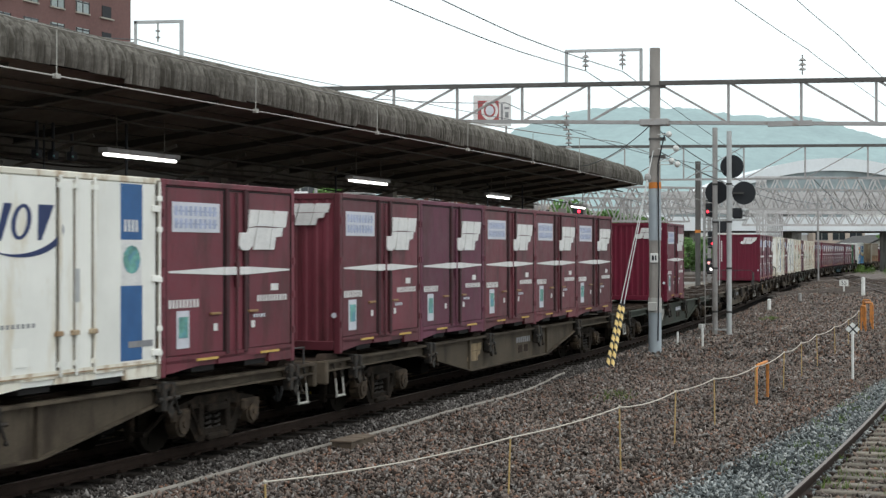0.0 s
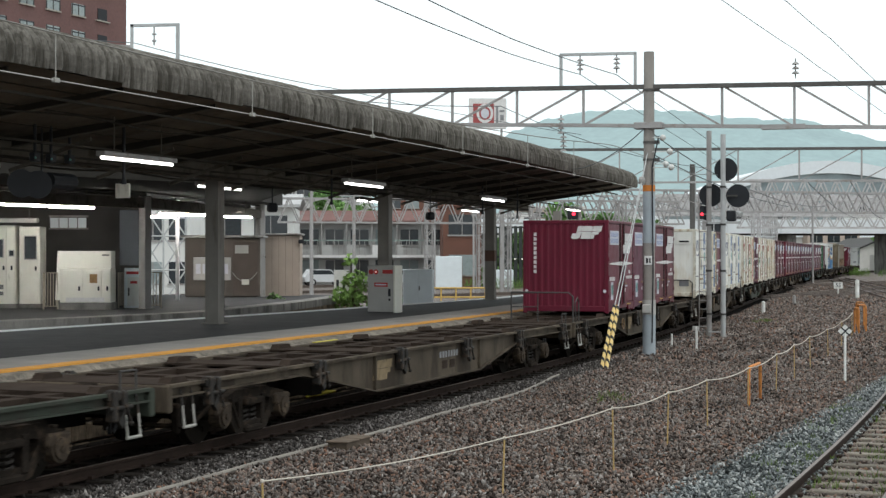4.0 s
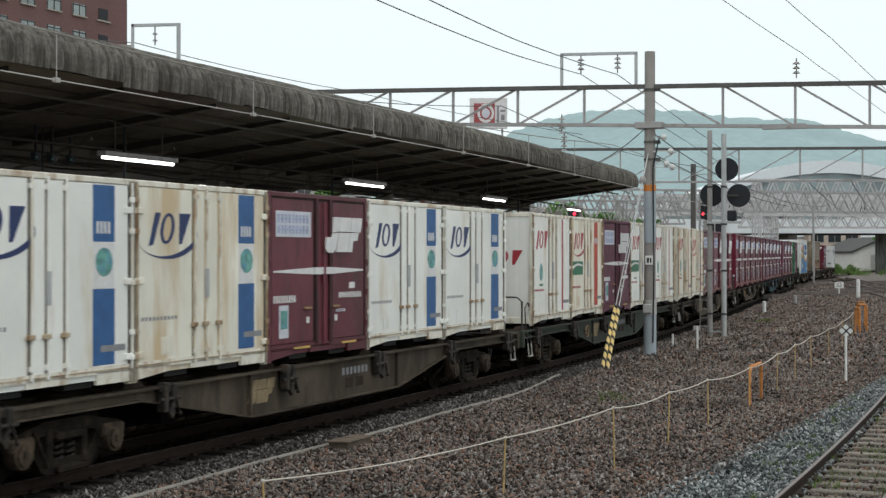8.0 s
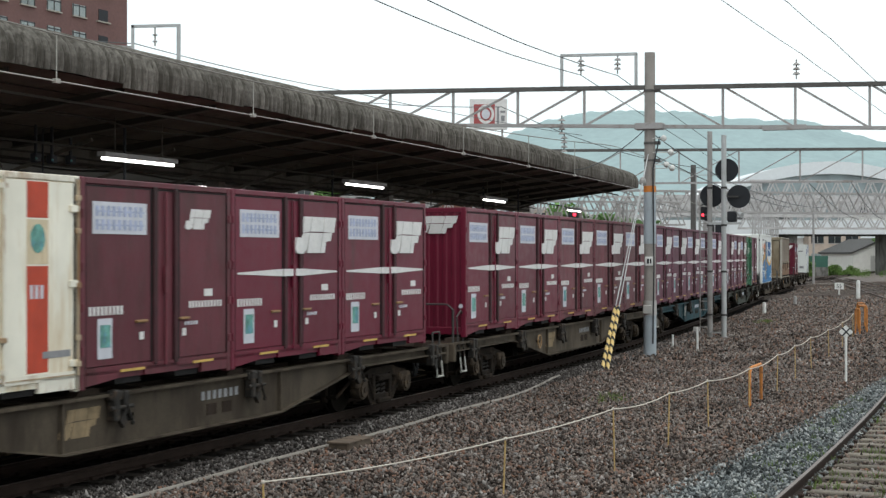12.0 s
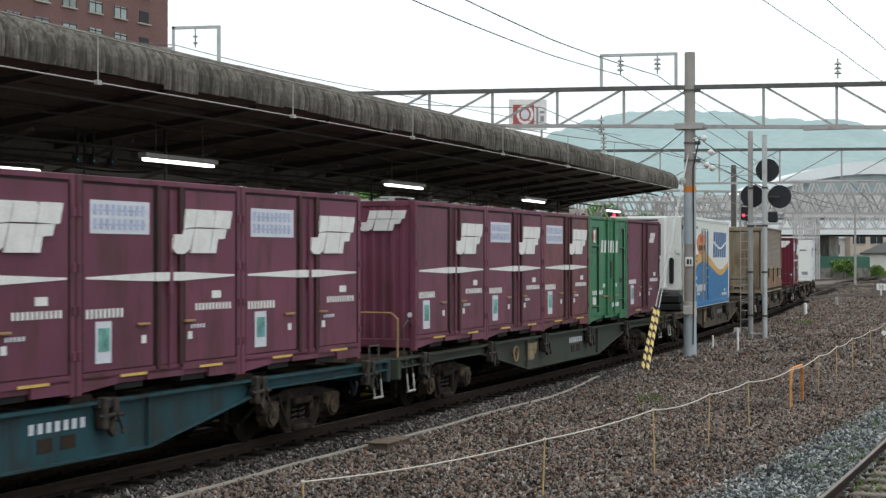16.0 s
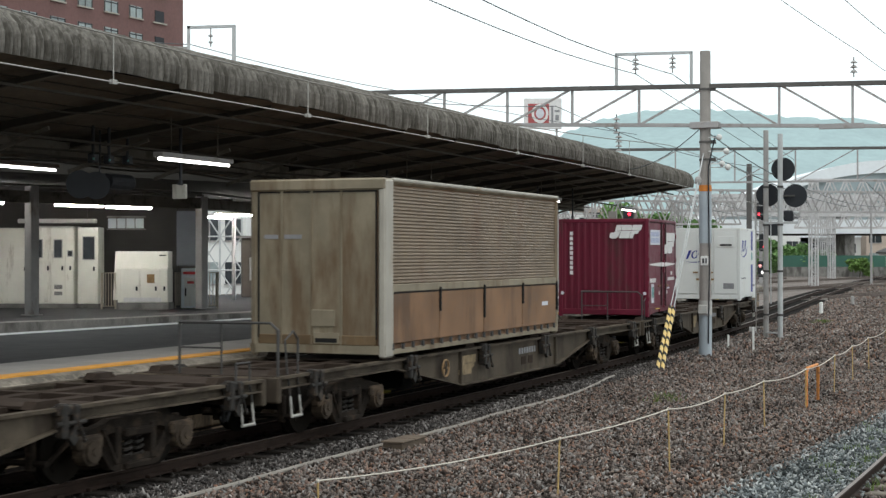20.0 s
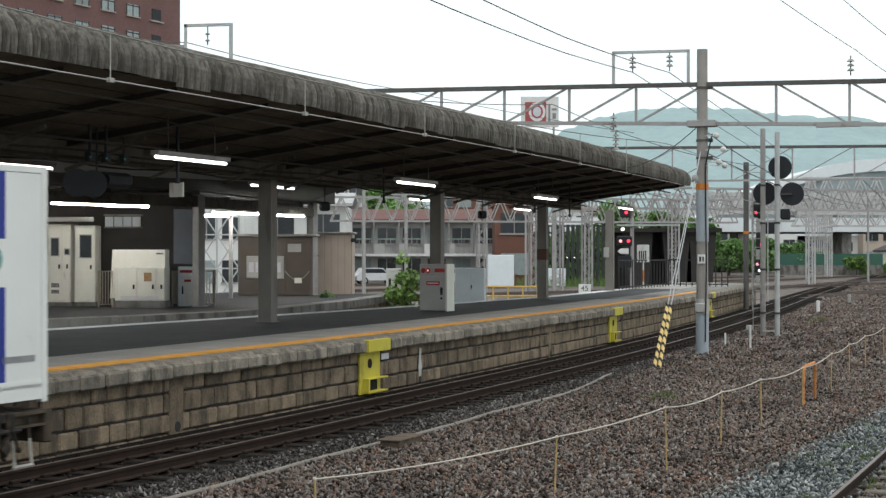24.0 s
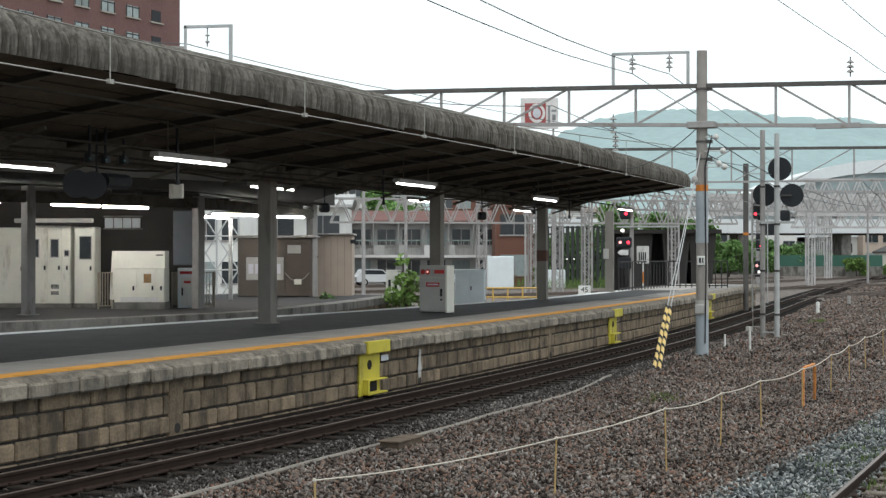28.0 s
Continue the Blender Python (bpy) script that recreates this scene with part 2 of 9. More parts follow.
RUST_RUN = surf("rust_run", (0.62, 0.52, 0.36), rough=0.6, var=0.2, scale=3, dirt=(0.34, 0.18, 0.06), amount=0.55, dscale=3, streak=7)
# Grime of the corner posts; also the painted shade behind door rods.
POST_GRIME_ROD_SHADE = surf("grimy_post_and_rod_shade", (0.25, 0.225, 0.18), rough=0.7, var=0.25, scale=3, dirt=(0.17, 0.12, 0.075), amount=0.45, dscale=5, streak=4)
GREEN = surf("green_paint", (0.013, 0.14, 0.054), rough=0.45, var=0.15, scale=0.9, dirt=(0.018, 0.06, 0.03), amount=0.35, streak=4)
DECAL_WHITE = surf("white_decal", (0.66, 0.65, 0.64), rough=0.6, var=0.12, scale=5, grain=0.08, gscale=40)
DECAL_PALE = surf("pale_sticker", (0.56, 0.57, 0.62), rough=0.6, var=0.1, scale=5)
DECAL_LILAC = surf("faded_blue_print", (0.36, 0.40, 0.54), rough=0.6, var=0.3, scale=9)
DECAL_BLUE = surf("blue_decal", (0.02, 0.035, 0.24), rough=0.5, var=0.15, scale=5)
DECAL_STEEL_BLUE = surf("steel_blue_stripe", (0.032, 0.105, 0.26), rough=0.55, var=0.2, scale=4)
DECAL_NAVY = surf("navy_decal", (0.02, 0.035, 0.11), rough=0.5, var=0.15, scale=5)
DECAL_RED = surf("red_decal", (0.33, 0.035, 0.045), rough=0.55, var=0.2, scale=5)
DECAL_ORANGE_RED = surf("orange_red_stripe", (0.44, 0.06, 0.03), rough=0.55, var=0.25, scale=3)
DECAL_GREEN = surf("green_plate", (0.02, 0.14, 0.07), rough=0.5, var=0.2, scale=6)
DECAL_TEAL = surf("teal_picture", (0.12, 0.30, 0.26), rough=0.5, var=0.7, scale=7, dirt=(0.10, 0.26, 0.42), amount=0.4, dscale=5)
DECAL_YELLOW = surf("yellow_mark", (0.55, 0.36, 0.10), rough=0.6, var=0.3, scale=6)
DECAL_GREY = surf("grey_print", (0.24, 0.24, 0.25), rough=0.7, var=0.2, scale=6)
FADED = surf("faded_ochre_mark", (0.23, 0.17, 0.10), rough=0.8, var=0.4, scale=6)
BRASS = surf("ochre_handle", (0.26, 0.155, 0.07), rough=0.5, var=0.3, scale=9)
# Near-black: shade of gaps and pockets put into colour; also seals, latch bars.
GAP = surf("shadow_gap", (0.012, 0.011, 0.011), rough=0.9, var=0.1)
BROWN_BOX = surf("dusty_brown_metal", (0.19, 0.105, 0.056), rough=0.65, var=0.38, scale=0.9, dirt=(0.085, 0.05, 0.03), amount=0.42, dscale=1.6, streak=4)
GREY_FACE = surf("dusty_grey_metal", (0.22, 0.185, 0.130), rough=0.6, var=0.34, scale=0.9, dirt=(0.105, 0.06, 0.028), amount=0.48, dscale=1.5, streak=5)
PALE_POST = surf("pale_grey_post", (0.34, 0.315, 0.27), rough=0.5, var=0.15, scale=1.5, dirt=(0.25, 0.19, 0.13), amount=0.3, dscale=2, streak=4)
RUST_WASH = surf("rust_wash", (0.13, 0.085, 0.045), rough=0.8, var=0.4, scale=2, dirt=(0.17, 0.14, 0.10), amount=0.4, dscale=3, streak=4)
SHUTTER = surf("corrugated_shutter", (0.215, 0.165, 0.118), rough=0.45, metal=0.3, var=0.3, scale=0.9, dirt=(0.17, 0.105, 0.07), amount=0.3, dscale=1.2, streak=4)
DEEP_BLUE = surf("deep_blue_paint", (0.008, 0.150, 0.37), spec=0.15, rough=0.4, var=0.12, scale=1, dirt=(0.06, 0.14, 0.25), amount=0.12, streak=5)
SUN_YELLOW = surf("sun_yellow_paint", (0.62, 0.33, 0.05), rough=0.45, var=0.12, scale=2)
FLAME = surf("orange_paint", (0.60, 0.20, 0.03), rough=0.45, var=0.12, scale=2)
BLACK = surf("black_plastic", (0.014, 0.014, 0.015), rough=0.5, var=0.2, scale=3)
SILL_BROWN = surf("brown_grey_frame", (0.082, 0.066, 0.049), spec=0.1, rough=0.75, var=0.4, scale=1.0, grain=0.1, gscale=30, tint=0.15, dirt=(0.034, 0.026, 0.02), amount=0.55, dscale=1.5, streak=3)
SILL_GREEN = surf("grey_green_frame", (0.046, 0.053, 0.042), spec=0.1, rough=0.7, var=0.28, scale=1.0, grain=0.1, gscale=30, dirt=(0.055, 0.045, 0.038), amount=0.4, dscale=1.5, streak=3)
SILL_TEAL = surf("teal_frame", (0.022, 0.06, 0.072), spec=0.1, rough=0.65, var=0.25, scale=1.0, dirt=(0.032, 0.028, 0.024), amount=0.5, dscale=1.5, streak=3)
DECK = surf("rusty_deck", (0.036, 0.026, 0.02), spec=0.08, rough=0.85, var=0.35, scale=1.5, grain=0.15, gscale=30, dirt=(0.05, 0.038, 0.032), amount=0.4)
BOGIE = surf("grimy_cast_steel", (0.020, 0.016, 0.013), rough=0.9, spec=0.05, var=0.5, scale=3, grain=0.3, gscale=30, dirt=(0.062, 0.044, 0.031), amount=0.32, dscale=4)
AXLE_BROWN = surf("brown_greasy_steel", (0.046, 0.035, 0.026), rough=0.8, var=0.5, scale=4, dirt=(0.12, 0.085, 0.058), amount=0.4, dscale=5, spec=0.1)
LATCH_STEEL = surf("worn_latch_steel", (0.020, 0.018, 0.016), rough=0.6, spec=0.2, var=0.5, scale=8, dirt=(0.075, 0.05, 0.034), amount=0.4, dscale=9)
SPRING = surf("dusty_spring", (0.022, 0.018, 0.015), rough=0.75, var=0.4, scale=8)
SHADE_BLACK = surf("shade_black", (0.006, 0.0055, 0.005), rough=0.95, var=0.4, scale=3, spec=0.02)
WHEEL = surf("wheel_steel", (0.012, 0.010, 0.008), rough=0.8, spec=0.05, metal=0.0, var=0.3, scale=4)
STEP_WHITE = surf("white_step_paint", (0.32, 0.31, 0.285), rough=0.7, var=0.3, scale=8)
POST_DARK = surf("grimy_maroon_post", (0.050, 0.014, 0.018), rough=0.6, var=0.4, scale=2.5, dirt=(0.025, 0.014, 0.013), amount=0.45, dscale=4, streak=5)
HINGE_MESH = {k: Shape().box(-0.01, 0.018, -0.03, 0.03, 0, 0.11, 0.006).mesh("hinge", k) for k in (MAROON, WINE, PURPLE)}
TIE_MESH = (Shape().box(-0.07, 0.05, -0.20, 0.20, 0.16, 0.27, 0.015).box(-0.05, 0.09, -0.17, -0.05, -0.10, 0.30, 0.02).box(-0.05, 0.08, 0.06, 0.17, -0.02, 0.28, 0.02)
            .bar((0.06, -0.24, 0.07), (0.06, 0.26, 0.07), 0.028, 8).prism([(-0.06, -0.10), (0.03, -0.19), (0.10, -0.12), (0.05, 0.02)], "x", 0.03, 0.09)
            .bar((0.085, 0.10, 0.10), (0.085, 0.22, -0.13), 0.018, 6).ball((0.085, 0.22, -0.14), 0.035, 6, 4).mesh("tie_down", LATCH_STEEL))
NEAR = 1.225          # half width of a box container
HALF = 1.835         # half length of a twelve-foot container


def slab(poly, x, depth=0.006):
    """A flat outline of (y, z) lying on the side that faces x."""
    return Shape().prism(poly, "x", x - 0.002, x + depth)


def rect(y0, y1, z0, z1):
    return [(y0, z0), (y1, z0), (y1, z1), (y0, z1)]


def bars(y0, y1, z0, z1, k, x, depth=0.006, lean=0.0):
    """k upright bars across a stretch: writing too small to read."""
    s = Shape()
    w = (y1 - y0) / k
    for i in range(k):
        a = y0 + i * w
        s.prism([(a, z0), (a + w * 0.55, z0), (a + w * 0.55 + lean, z1), (a + lean, z1)], "x", x - 0.002, x + depth)
    return s


def slanted_mark(y, z, w, x, depth=0.006):
    """A mark of three plain slanted blocks with clipped corners, cut across by a thin gap."""
    h = w * 0.44
    lean = h * 0.28
    s = Shape()

    def block(*pts):
        s.prism([(y + w * a + lean * c, z + h * c) for a, c in pts], "x", x - 0.002, x + depth)

    block((0.0, 0.10), (0.04, 0.02), (0.10, -0.02), (0.22, -0.02), (0.30, 0.10), (0.322, 0.56), (0.14, 0.535), (0.13, 0.42), (0.0, 0.42))
    block((0.14, 0.55), (0.322, 0.59), (0.322, 1.0), (0.14, 1.0))
    block((0.338, 0.0), (0.672, 0.0), (0.672, 0.56), (0.338, 0.56))
    block((0.338, 0.592), (0.672, 0.592), (0.672, 0.90), (0.63, 1.0), (0.338, 1.0))
    block((0.688, 0.0), (0.80, 0.0), (0.80, 0.32), (0.93, 0.34), (0.94, 0.57), (0.688, 0.56))
    block((0.688, 0.59), (0.95, 0.575), (1.0, 0.58), (1.0, 1.0), (0.688, 1.0))
    return s


def swoosh_mark(y, z, w, x, ring=True):
    """A wedge, a ring and a second wedge, and (the second shape) a crescent that thickens to one side under them."""
    h = w * 0.42
    s = Shape()
    lean = h * 0.22
    s.prism([(y + w * 0.02, z - h * 0.08), (y + w * 0.14, z - h * 0.02), (y + w * 0.24 + lean, z + h), (y + w * 0.10 + lean, z + h)], "x", x - 0.002, x + 0.006)
    c = (y + w * 0.50, z + h * 0.5)
    pts = [(c[0] + math.cos(a) * w * 0.18 + math.sin(a) * lean * 0.5, c[1] + math.sin(a) * h * 0.5) for a in np.linspace(0, 2 * math.pi, 21)]
    inn = [(c[0] + math.cos(a) * w * 0.10 + math.sin(a) * lean * 0.4, c[1] + math.sin(a) * h * 0.40) for a in np.linspace(0, 2 * math.pi, 21)]
    for i in range(20):
        s.prism([pts[i], pts[i + 1], inn[i + 1], inn[i]], "x", x - 0.002, x + 0.006)
    s.prism([(y + w * 0.80, z), (y + w * 0.87, z), (y + w * 1.02 + lean, z + h), (y + w * 0.72 + lean, z + h)], "x", x - 0.002, x + 0.006)
    k = Shape()
    if ring:
        c = (y + w * 0.50, z + h * 0.30)
        n = 18
        lo_, hi_ = [], []
        for i in range(n):
            f = i / (n - 1)
            a = -2.7 + 3.0 * f
            th = h * 0.34 * math.sin(math.pi * f ** 1.5) ** 1.0 * (0.4 + 0.6 * f)
            px_, pz_ = c[0] + math.cos(a) * w * 0.80, c[1] + math.sin(a) * h * 0.78
            lo_.append((px_, pz_))
            hi_.append((px_ - math.cos(a) * th * 0.9, pz_ - math.sin(a) * th * 0.7))
        k.prism(lo_ + hi_[1:-1][::-1], "x", x - 0.002, x + 0.007)
    return s, k


def ribbed_end(y, z0, z1, half, k=14, depth=0.035, sign=-1):
    """An upright-corrugated end wall."""
    pts = []
    w = 2 * half / k
    for i in range(k):
        a = -half + i * w
        pts += [(a, 0), (a + w * 0.30, 0), (a + w * 0.45, depth), (a + w * 0.85, depth)]
    pts.append((half, 0))
    n = len(pts)
    v = [(x, y - sign * d, z) for z in (z0, z1) for x, d in pts]
    return Shape().add(v, [(i, i + 1, n + i + 1, n + i) for i in range(n - 1)])


def box_frame(L, W, H, mat, root, foot=True, post=0.11):
    """Corner posts, rails and feet of a container."""
    f = Shape()
    for sx in (-1, 1):
        for sy in (-1, 1):
            f.box(sx * W - (post if sx > 0 else 0), sx * W + (0 if sx > 0 else post), sy * L - (post if sy > 0 else 0), sy * L + (0 if sy > 0 else post), 0.0, H, 0.012)
        f.box(sx * W - (0.08 if sx > 0 else 0), sx * W + (0 if sx > 0 else 0.08), -L + post, L - post, H - 0.08, H - 0.002, 0.01)
        for a, b in ((-L + post, -L * 0.56), (-L * 0.22, L * 0.22), (L * 0.56, L - post)):
            f.prism([(a, 0.04 if abs(a) > L * 0.5 else 0.10), (b, 0.04 if abs(b) > L * 0.5 and b > 0 else 0.10), (b, 0.21), (a, 0.21)], "x", sx * W - 0.05 * sx, sx * W)
        f.box(min(sx * W, sx * (W - 0.05)), max(sx * W, sx * (W - 0.05)), -L + post, L - post, 0.17, 0.26)
    for sy in (-1, 1):
        for z0, z1 in ((0.05, 0.2), (H - 0.1, H)):
            f.box(-W + post, W - post, sy * L - (0.06 if sy > 0 else 0), sy * L + (0 if sy > 0 else 0.06), z0, z1, 0.01)
    part("frame", f, mat, root)
    pocket = Shape()
    for a in (-0.39, 0.39):
        pocket.box(-W + 0.06, W - 0.06, a * L * 1.0 - 0.16 * L, a * L + 0.16 * L, 0.02, 0.17)
    part("fork_pocket", pocket, GAP, root)


def red_container(m, paint, small=False, sticker=True, label="maroon steel freight container with white slanted mark", tint="DECAL_WHITE"):
    root = thing("freight_container", m, label, "container", "containers on the train")
    L, W, H = HALF, NEAR, 2.6
    box_frame(L, W, H, paint, root)
    part("body", Shape().box(-W + 0.03, W - 0.03, -L + 0.05, L - 0.04, 0.1, H - 0.02), paint, root)
    part("end_wall", ribbed_end(-L + 0.012, 0.2, H - 0.1, W - 0.11, 12, 0.02), paint, root)
    for x in (-1.12, 1.12):
        part("end_badge", Shape().bar((x, -L - 0.006, 0.62), (x, -L + 0.02, 0.62), 0.045, 12), DECAL_PALE, root, "small round white badge")
    u = lambda k: -L + k * 2 * L
    for a, b in ((0.035, 0.43), (0.62, 0.965)):
        d = Shape().box(W - 0.035, W - 0.008, u(a), u(b), 0.27, H - 0.1, 0.008)
        part("door", d, paint, root)
    for a in (0.455, 0.595):
        part("door_post", Shape().box(W - 0.03, W + 0.022, u(a) - 0.045, u(a) + 0.045, 0.22, H - 0.06, 0.012), POST_DARK, root, "grimy upright door post")
    # Dark lines along the door joints stand in for the shade there.
    for a in (0.432, 0.618):
        part("gasket", Shape().box(W - 0.012, W - 0.003, u(a) - 0.018, u(a) + 0.018, 0.265, H - 0.107), GAP, root, "dark door-joint line, shade put into its colour")
    for z in (0.245, H - 0.105):
        part("gasket", Shape().box(W - 0.012, W - 0.003, u(0.03), u(0.97), z, z + 0.015), GAP, root, "dark door-joint line, shade put into its colour")
    part("centre_panel", Shape().box(W - 0.035, W - 0.018, u(0.47), u(0.58), 0.27, H - 0.1), paint, root)
    part("locking_rod", Shape().bar((W + 0.01, u(0.525), 0.2), (W + 0.01, u(0.525), H - 0.12), 0.018, 6).box(W - 0.01, W + 0.03, u(0.525) - 0.04, u(0.525) + 0.04, 1.15, 1.5), paint, root)
    for a in (0.37, 0.655):
        part("handle", Shape().box(W - 0.01, W + 0.035, u(a) - 0.15, u(a) + 0.10, 0.78, 0.815, 0.008), BRASS, root, "ochre door handle")
        part("tag", slab(rect(u(a) - 0.06, u(a) + 0.04, 0.56, 0.66), W), DECAL_WHITE, root)
    for a in (0.028, 0.972):
        part("gasket", Shape().box(W - 0.012, W - 0.002, u(a) - 0.012, u(a) + 0.012, 0.265, H - 0.107), GAP, root, "dark door-joint line, shade put into its colour")
    for a in (0.012, 0.988):
        for z in (0.42, 0.95, 1.45, 2.1):
            part("hinge", HINGE_MESH[paint], paint, root, "", Matrix.Translation((W, u(a), z)))
    for a in (0.24, 0.72):
        part("pocket_edge", slab(rect(u(a) - 0.02, u(a) + 0.53, 0.172, 0.205), W, 0.012), DECAL_YELLOW, root, "ochre edge of the fork pocket")
    if sticker:
        s = slab(rect(u(0.07), u(0.40), 1.91, 2.31), W - 0.006)
        part("sticker", s, DECAL_PALE, root, "pale printed sticker")
        for z in (1.96, 2.13):
            part("print", bars(u(0.085), u(0.385), z, z + 0.13, 9, W).box(W - 0.002, W + 0.005, u(0.085), u(0.38), z + 0.05, z + 0.07), DECAL_LILAC, root)
    if small:
        part("mark", slanted_mark(u(0.66), 2.0, 0.62, W - 0.006), DECAL_WHITE, root, "white slanted mark")
    else:
        part("mark", slanted_mark(u(0.53), 1.68, 1.30, W - 0.004, 0.032), DECAL_WHITE, root, "large white slanted mark")
        z = 1.38
        for a, b, h0, h1 in ((0.05, 0.43, 0.012, 0.055), (0.43, 0.62, 0.055, 0.055), (0.62, 0.955, 0.055, 0.012)):
            part("stripe", slab([(u(a), z - h0), (u(b), z - h1), (u(b), z + h1), (u(a), z + h0)], W - 0.006, 0.006 if b - a > 0.2 else 0.034), DECAL_WHITE, root, "tapered white stripe")
    part("print", bars(u(0.05), u(0.26), 0.90, 1.01, 9, W - 0.006), DECAL_WHITE, root)
    part("picture_sticker", slab(rect(u(0.10), u(0.185), 0.36, 0.86), W - 0.006), DECAL_PALE, root)
    part("picture", slab(rect(u(0.112), u(0.173), 0.50, 0.78), W), DECAL_TEAL, root)
    part("print", bars(u(0.69), u(0.94), 0.93, 1.02, 11, W - 0.006), DECAL_WHITE, root)
    part("tag", slab(rect(u(0.80), u(0.86), 1.08, 1.18), W - 0.006), DECAL_WHITE, root)
    part("print", bars(u(0.66), u(0.76), 0.70, 0.75, 5, W - 0.006), DECAL_PALE, root)
    # the end wall's own marks
    e = slanted_mark(0.0, 0.0, 0.80, 0.0, 0.03)
    part("end_mark", e, DECAL_WHITE, root, "white slanted mark", Matrix.Translation((0.16, -L + 0.012, 2.08)) @ Matrix.Rotation(radians(-90), 4, "Z"))
    n = Shape()
    for i in range(9):
        n.box(-W + 0.31, -W + 0.39, -L + 0.004, -L + 0.02, 1.12 + i * 0.13, 1.215 + i * 0.13)
    part("print", n, DECAL_WHITE, root)
    return root


def white_container(m, style, label, end_mark=False, stained=False, badge=True):
    """White box with door rods and hinges; style: blue, thin, wide (colour and width of its upright stripe)."""
    root = thing("freight_container", m, label, "container", "containers on the train")
    L, W, H = HALF, NEAR, 2.6
    paint = STAINED if stained else CREAM
    box_frame(L, W, H, RUSTED_WHITE, root, post=0.09)
    part("body", Shape().box(-W + 0.025, W - 0.025, -L + 0.03, L - 0.03, 0.1, H - 0.015), paint, root)
    part("end_wall", ribbed_end(-L + 0.012, 0.2, H - 0.1, W - 0.1, 5, 0.007), paint, root)
    u = lambda k: -L + k * 2 * L
    for a, b in ((0.03, 0.40), (0.405, 0.60), (0.605, 0.97)):
        part("door", Shape().box(W - 0.03, W - 0.006, u(a), u(b), 0.22, H - 0.09, 0.008), paint, root)
    for a in (0.415, 0.50, 0.60):
        # Unstained boxes carry the rod's shade as this strip's colour; stained ones rust.
        part("rod_groove", Shape().box(W - 0.006, W - 0.001, u(a) - 0.045, u(a) + 0.045, 0.23, H - 0.1), RUST_RUN if stained else POST_GRIME_ROD_SHADE, root, "strip behind the rod: rust runs if stained, else rod shade")
        part("locking_rod", Shape().bar((W + 0.014, u(a), 0.18), (W + 0.014, u(a), H - 0.05), 0.02, 6).box(W - 0.008, W + 0.034, u(a) - 0.05, u(a) + 0.05, 0.30, 0.36).box(W - 0.008, W + 0.034, u(a) - 0.05, u(a) + 0.05, H - 0.2, H - 0.14), RUSTED_WHITE if stained or style != "blue" else paint, root)
        part("latch", Shape().box(W - 0.008, W + 0.045, u(a) - 0.10, u(a) + 0.03, 0.66, 0.72, 0.008), RUST, root, "rust-stained door latch")
    part("rod_box", Shape().box(W - 0.008, W + 0.04, u(0.50) - 0.035, u(0.50) + 0.035, 1.05, 1.45, 0.01), GALV, root)
    for a in (0.012, 0.988):
        h = Shape()
        for z in (0.30, 0.62, 1.25, 1.9, 2.3):
            h.box(W - 0.01, W + 0.03, u(a) - 0.05, u(a) + 0.05, z, z + 0.07, 0.01)
        h.bar((W + 0.014, u(a), 0.2), (W + 0.014, u(a), H - 0.05), 0.016, 6)
        part("hinge", h, RUST if stained or style != "blue" else paint, root, "rust-stained hinge")
        part("post_face", Shape().box(W - 0.004, W + 0.004, u(a) - 0.042, u(a) + 0.042, 0.02, H - 0.03), POST_GRIME_ROD_SHADE, root, "grimy grey-beige corner post")
        for z in (0.31, 1.26, 2.16):
            lo_, hi_ = (u(a) - 0.03, u(a) + 0.17) if a < 0.5 else (u(a) - 0.17, u(a) + 0.03)
            part("hinge_leaf", Shape().box(W - 0.006, W + 0.022, lo_, hi_, z, z + 0.085, 0.008), paint, root)
    # Door-joint shade drawn as thin dark strips.
    for a in (0.4025, 0.6025, 0.0275, 0.9725):
        part("gasket", Shape().box(W - 0.012, W - 0.004, u(a) - 0.013, u(a) + 0.013, 0.2, H - 0.09), GAP, root, "dark door-joint line, shade put into its colour")
    part("floor_edge", Shape().box(W - 0.03, W + 0.006, u(0.03), u(0.97), 0.205, 0.222), RUST, root)
    red = style != "blue"
    ink = DECAL_RED if red else DECAL_NAVY
    s, k = swoosh_mark(u(0.09), 1.78, 0.98, W - 0.008, ring=style != "thin")
    part("mark", s, ink, root, "three slanted strokes")
    if style != "thin":
        part("crescent", k, ink, root, "crescent under the strokes")
    if style == "blue":
        for z0, z1 in ((0.28, 1.22), (1.80, H - 0.1)):
            part("stripe", slab(rect(u(0.755), u(0.885), z0, z1), W - 0.008), DECAL_STEEL_BLUE, root, "upright steel-blue stripe")
        part("badge", slab(rect(u(0.76), u(0.88), 1.23, 1.79), W - 0.008), DECAL_WHITE, root)
        part("badge_picture", slab([(u(0.82) + 0.19 * math.cos(a), 1.55 + 0.18 * math.sin(a)) for a in np.linspace(0, 6.28, 13)[:-1]], W - 0.003), DECAL_TEAL, root)
        part("print", bars(u(0.775), u(0.865), 1.90, 2.05, 4, W - 0.003), DECAL_WHITE, root)
    elif style == "thin":
        part("stripe", slab(rect(u(0.755), u(0.79), 0.28, H - 0.1), W - 0.008), DECAL_RED, root, "thin red stripe")
        part("badge_picture", slab([((u(0.215) if badge else u(0.7725)) + 0.13 * math.cos(a), (1.22 if badge else 1.66) + 0.20 * math.sin(a)) for a in np.linspace(0, 6.28, 17)[:-1]], W - 0.002), DECAL_TEAL, root)
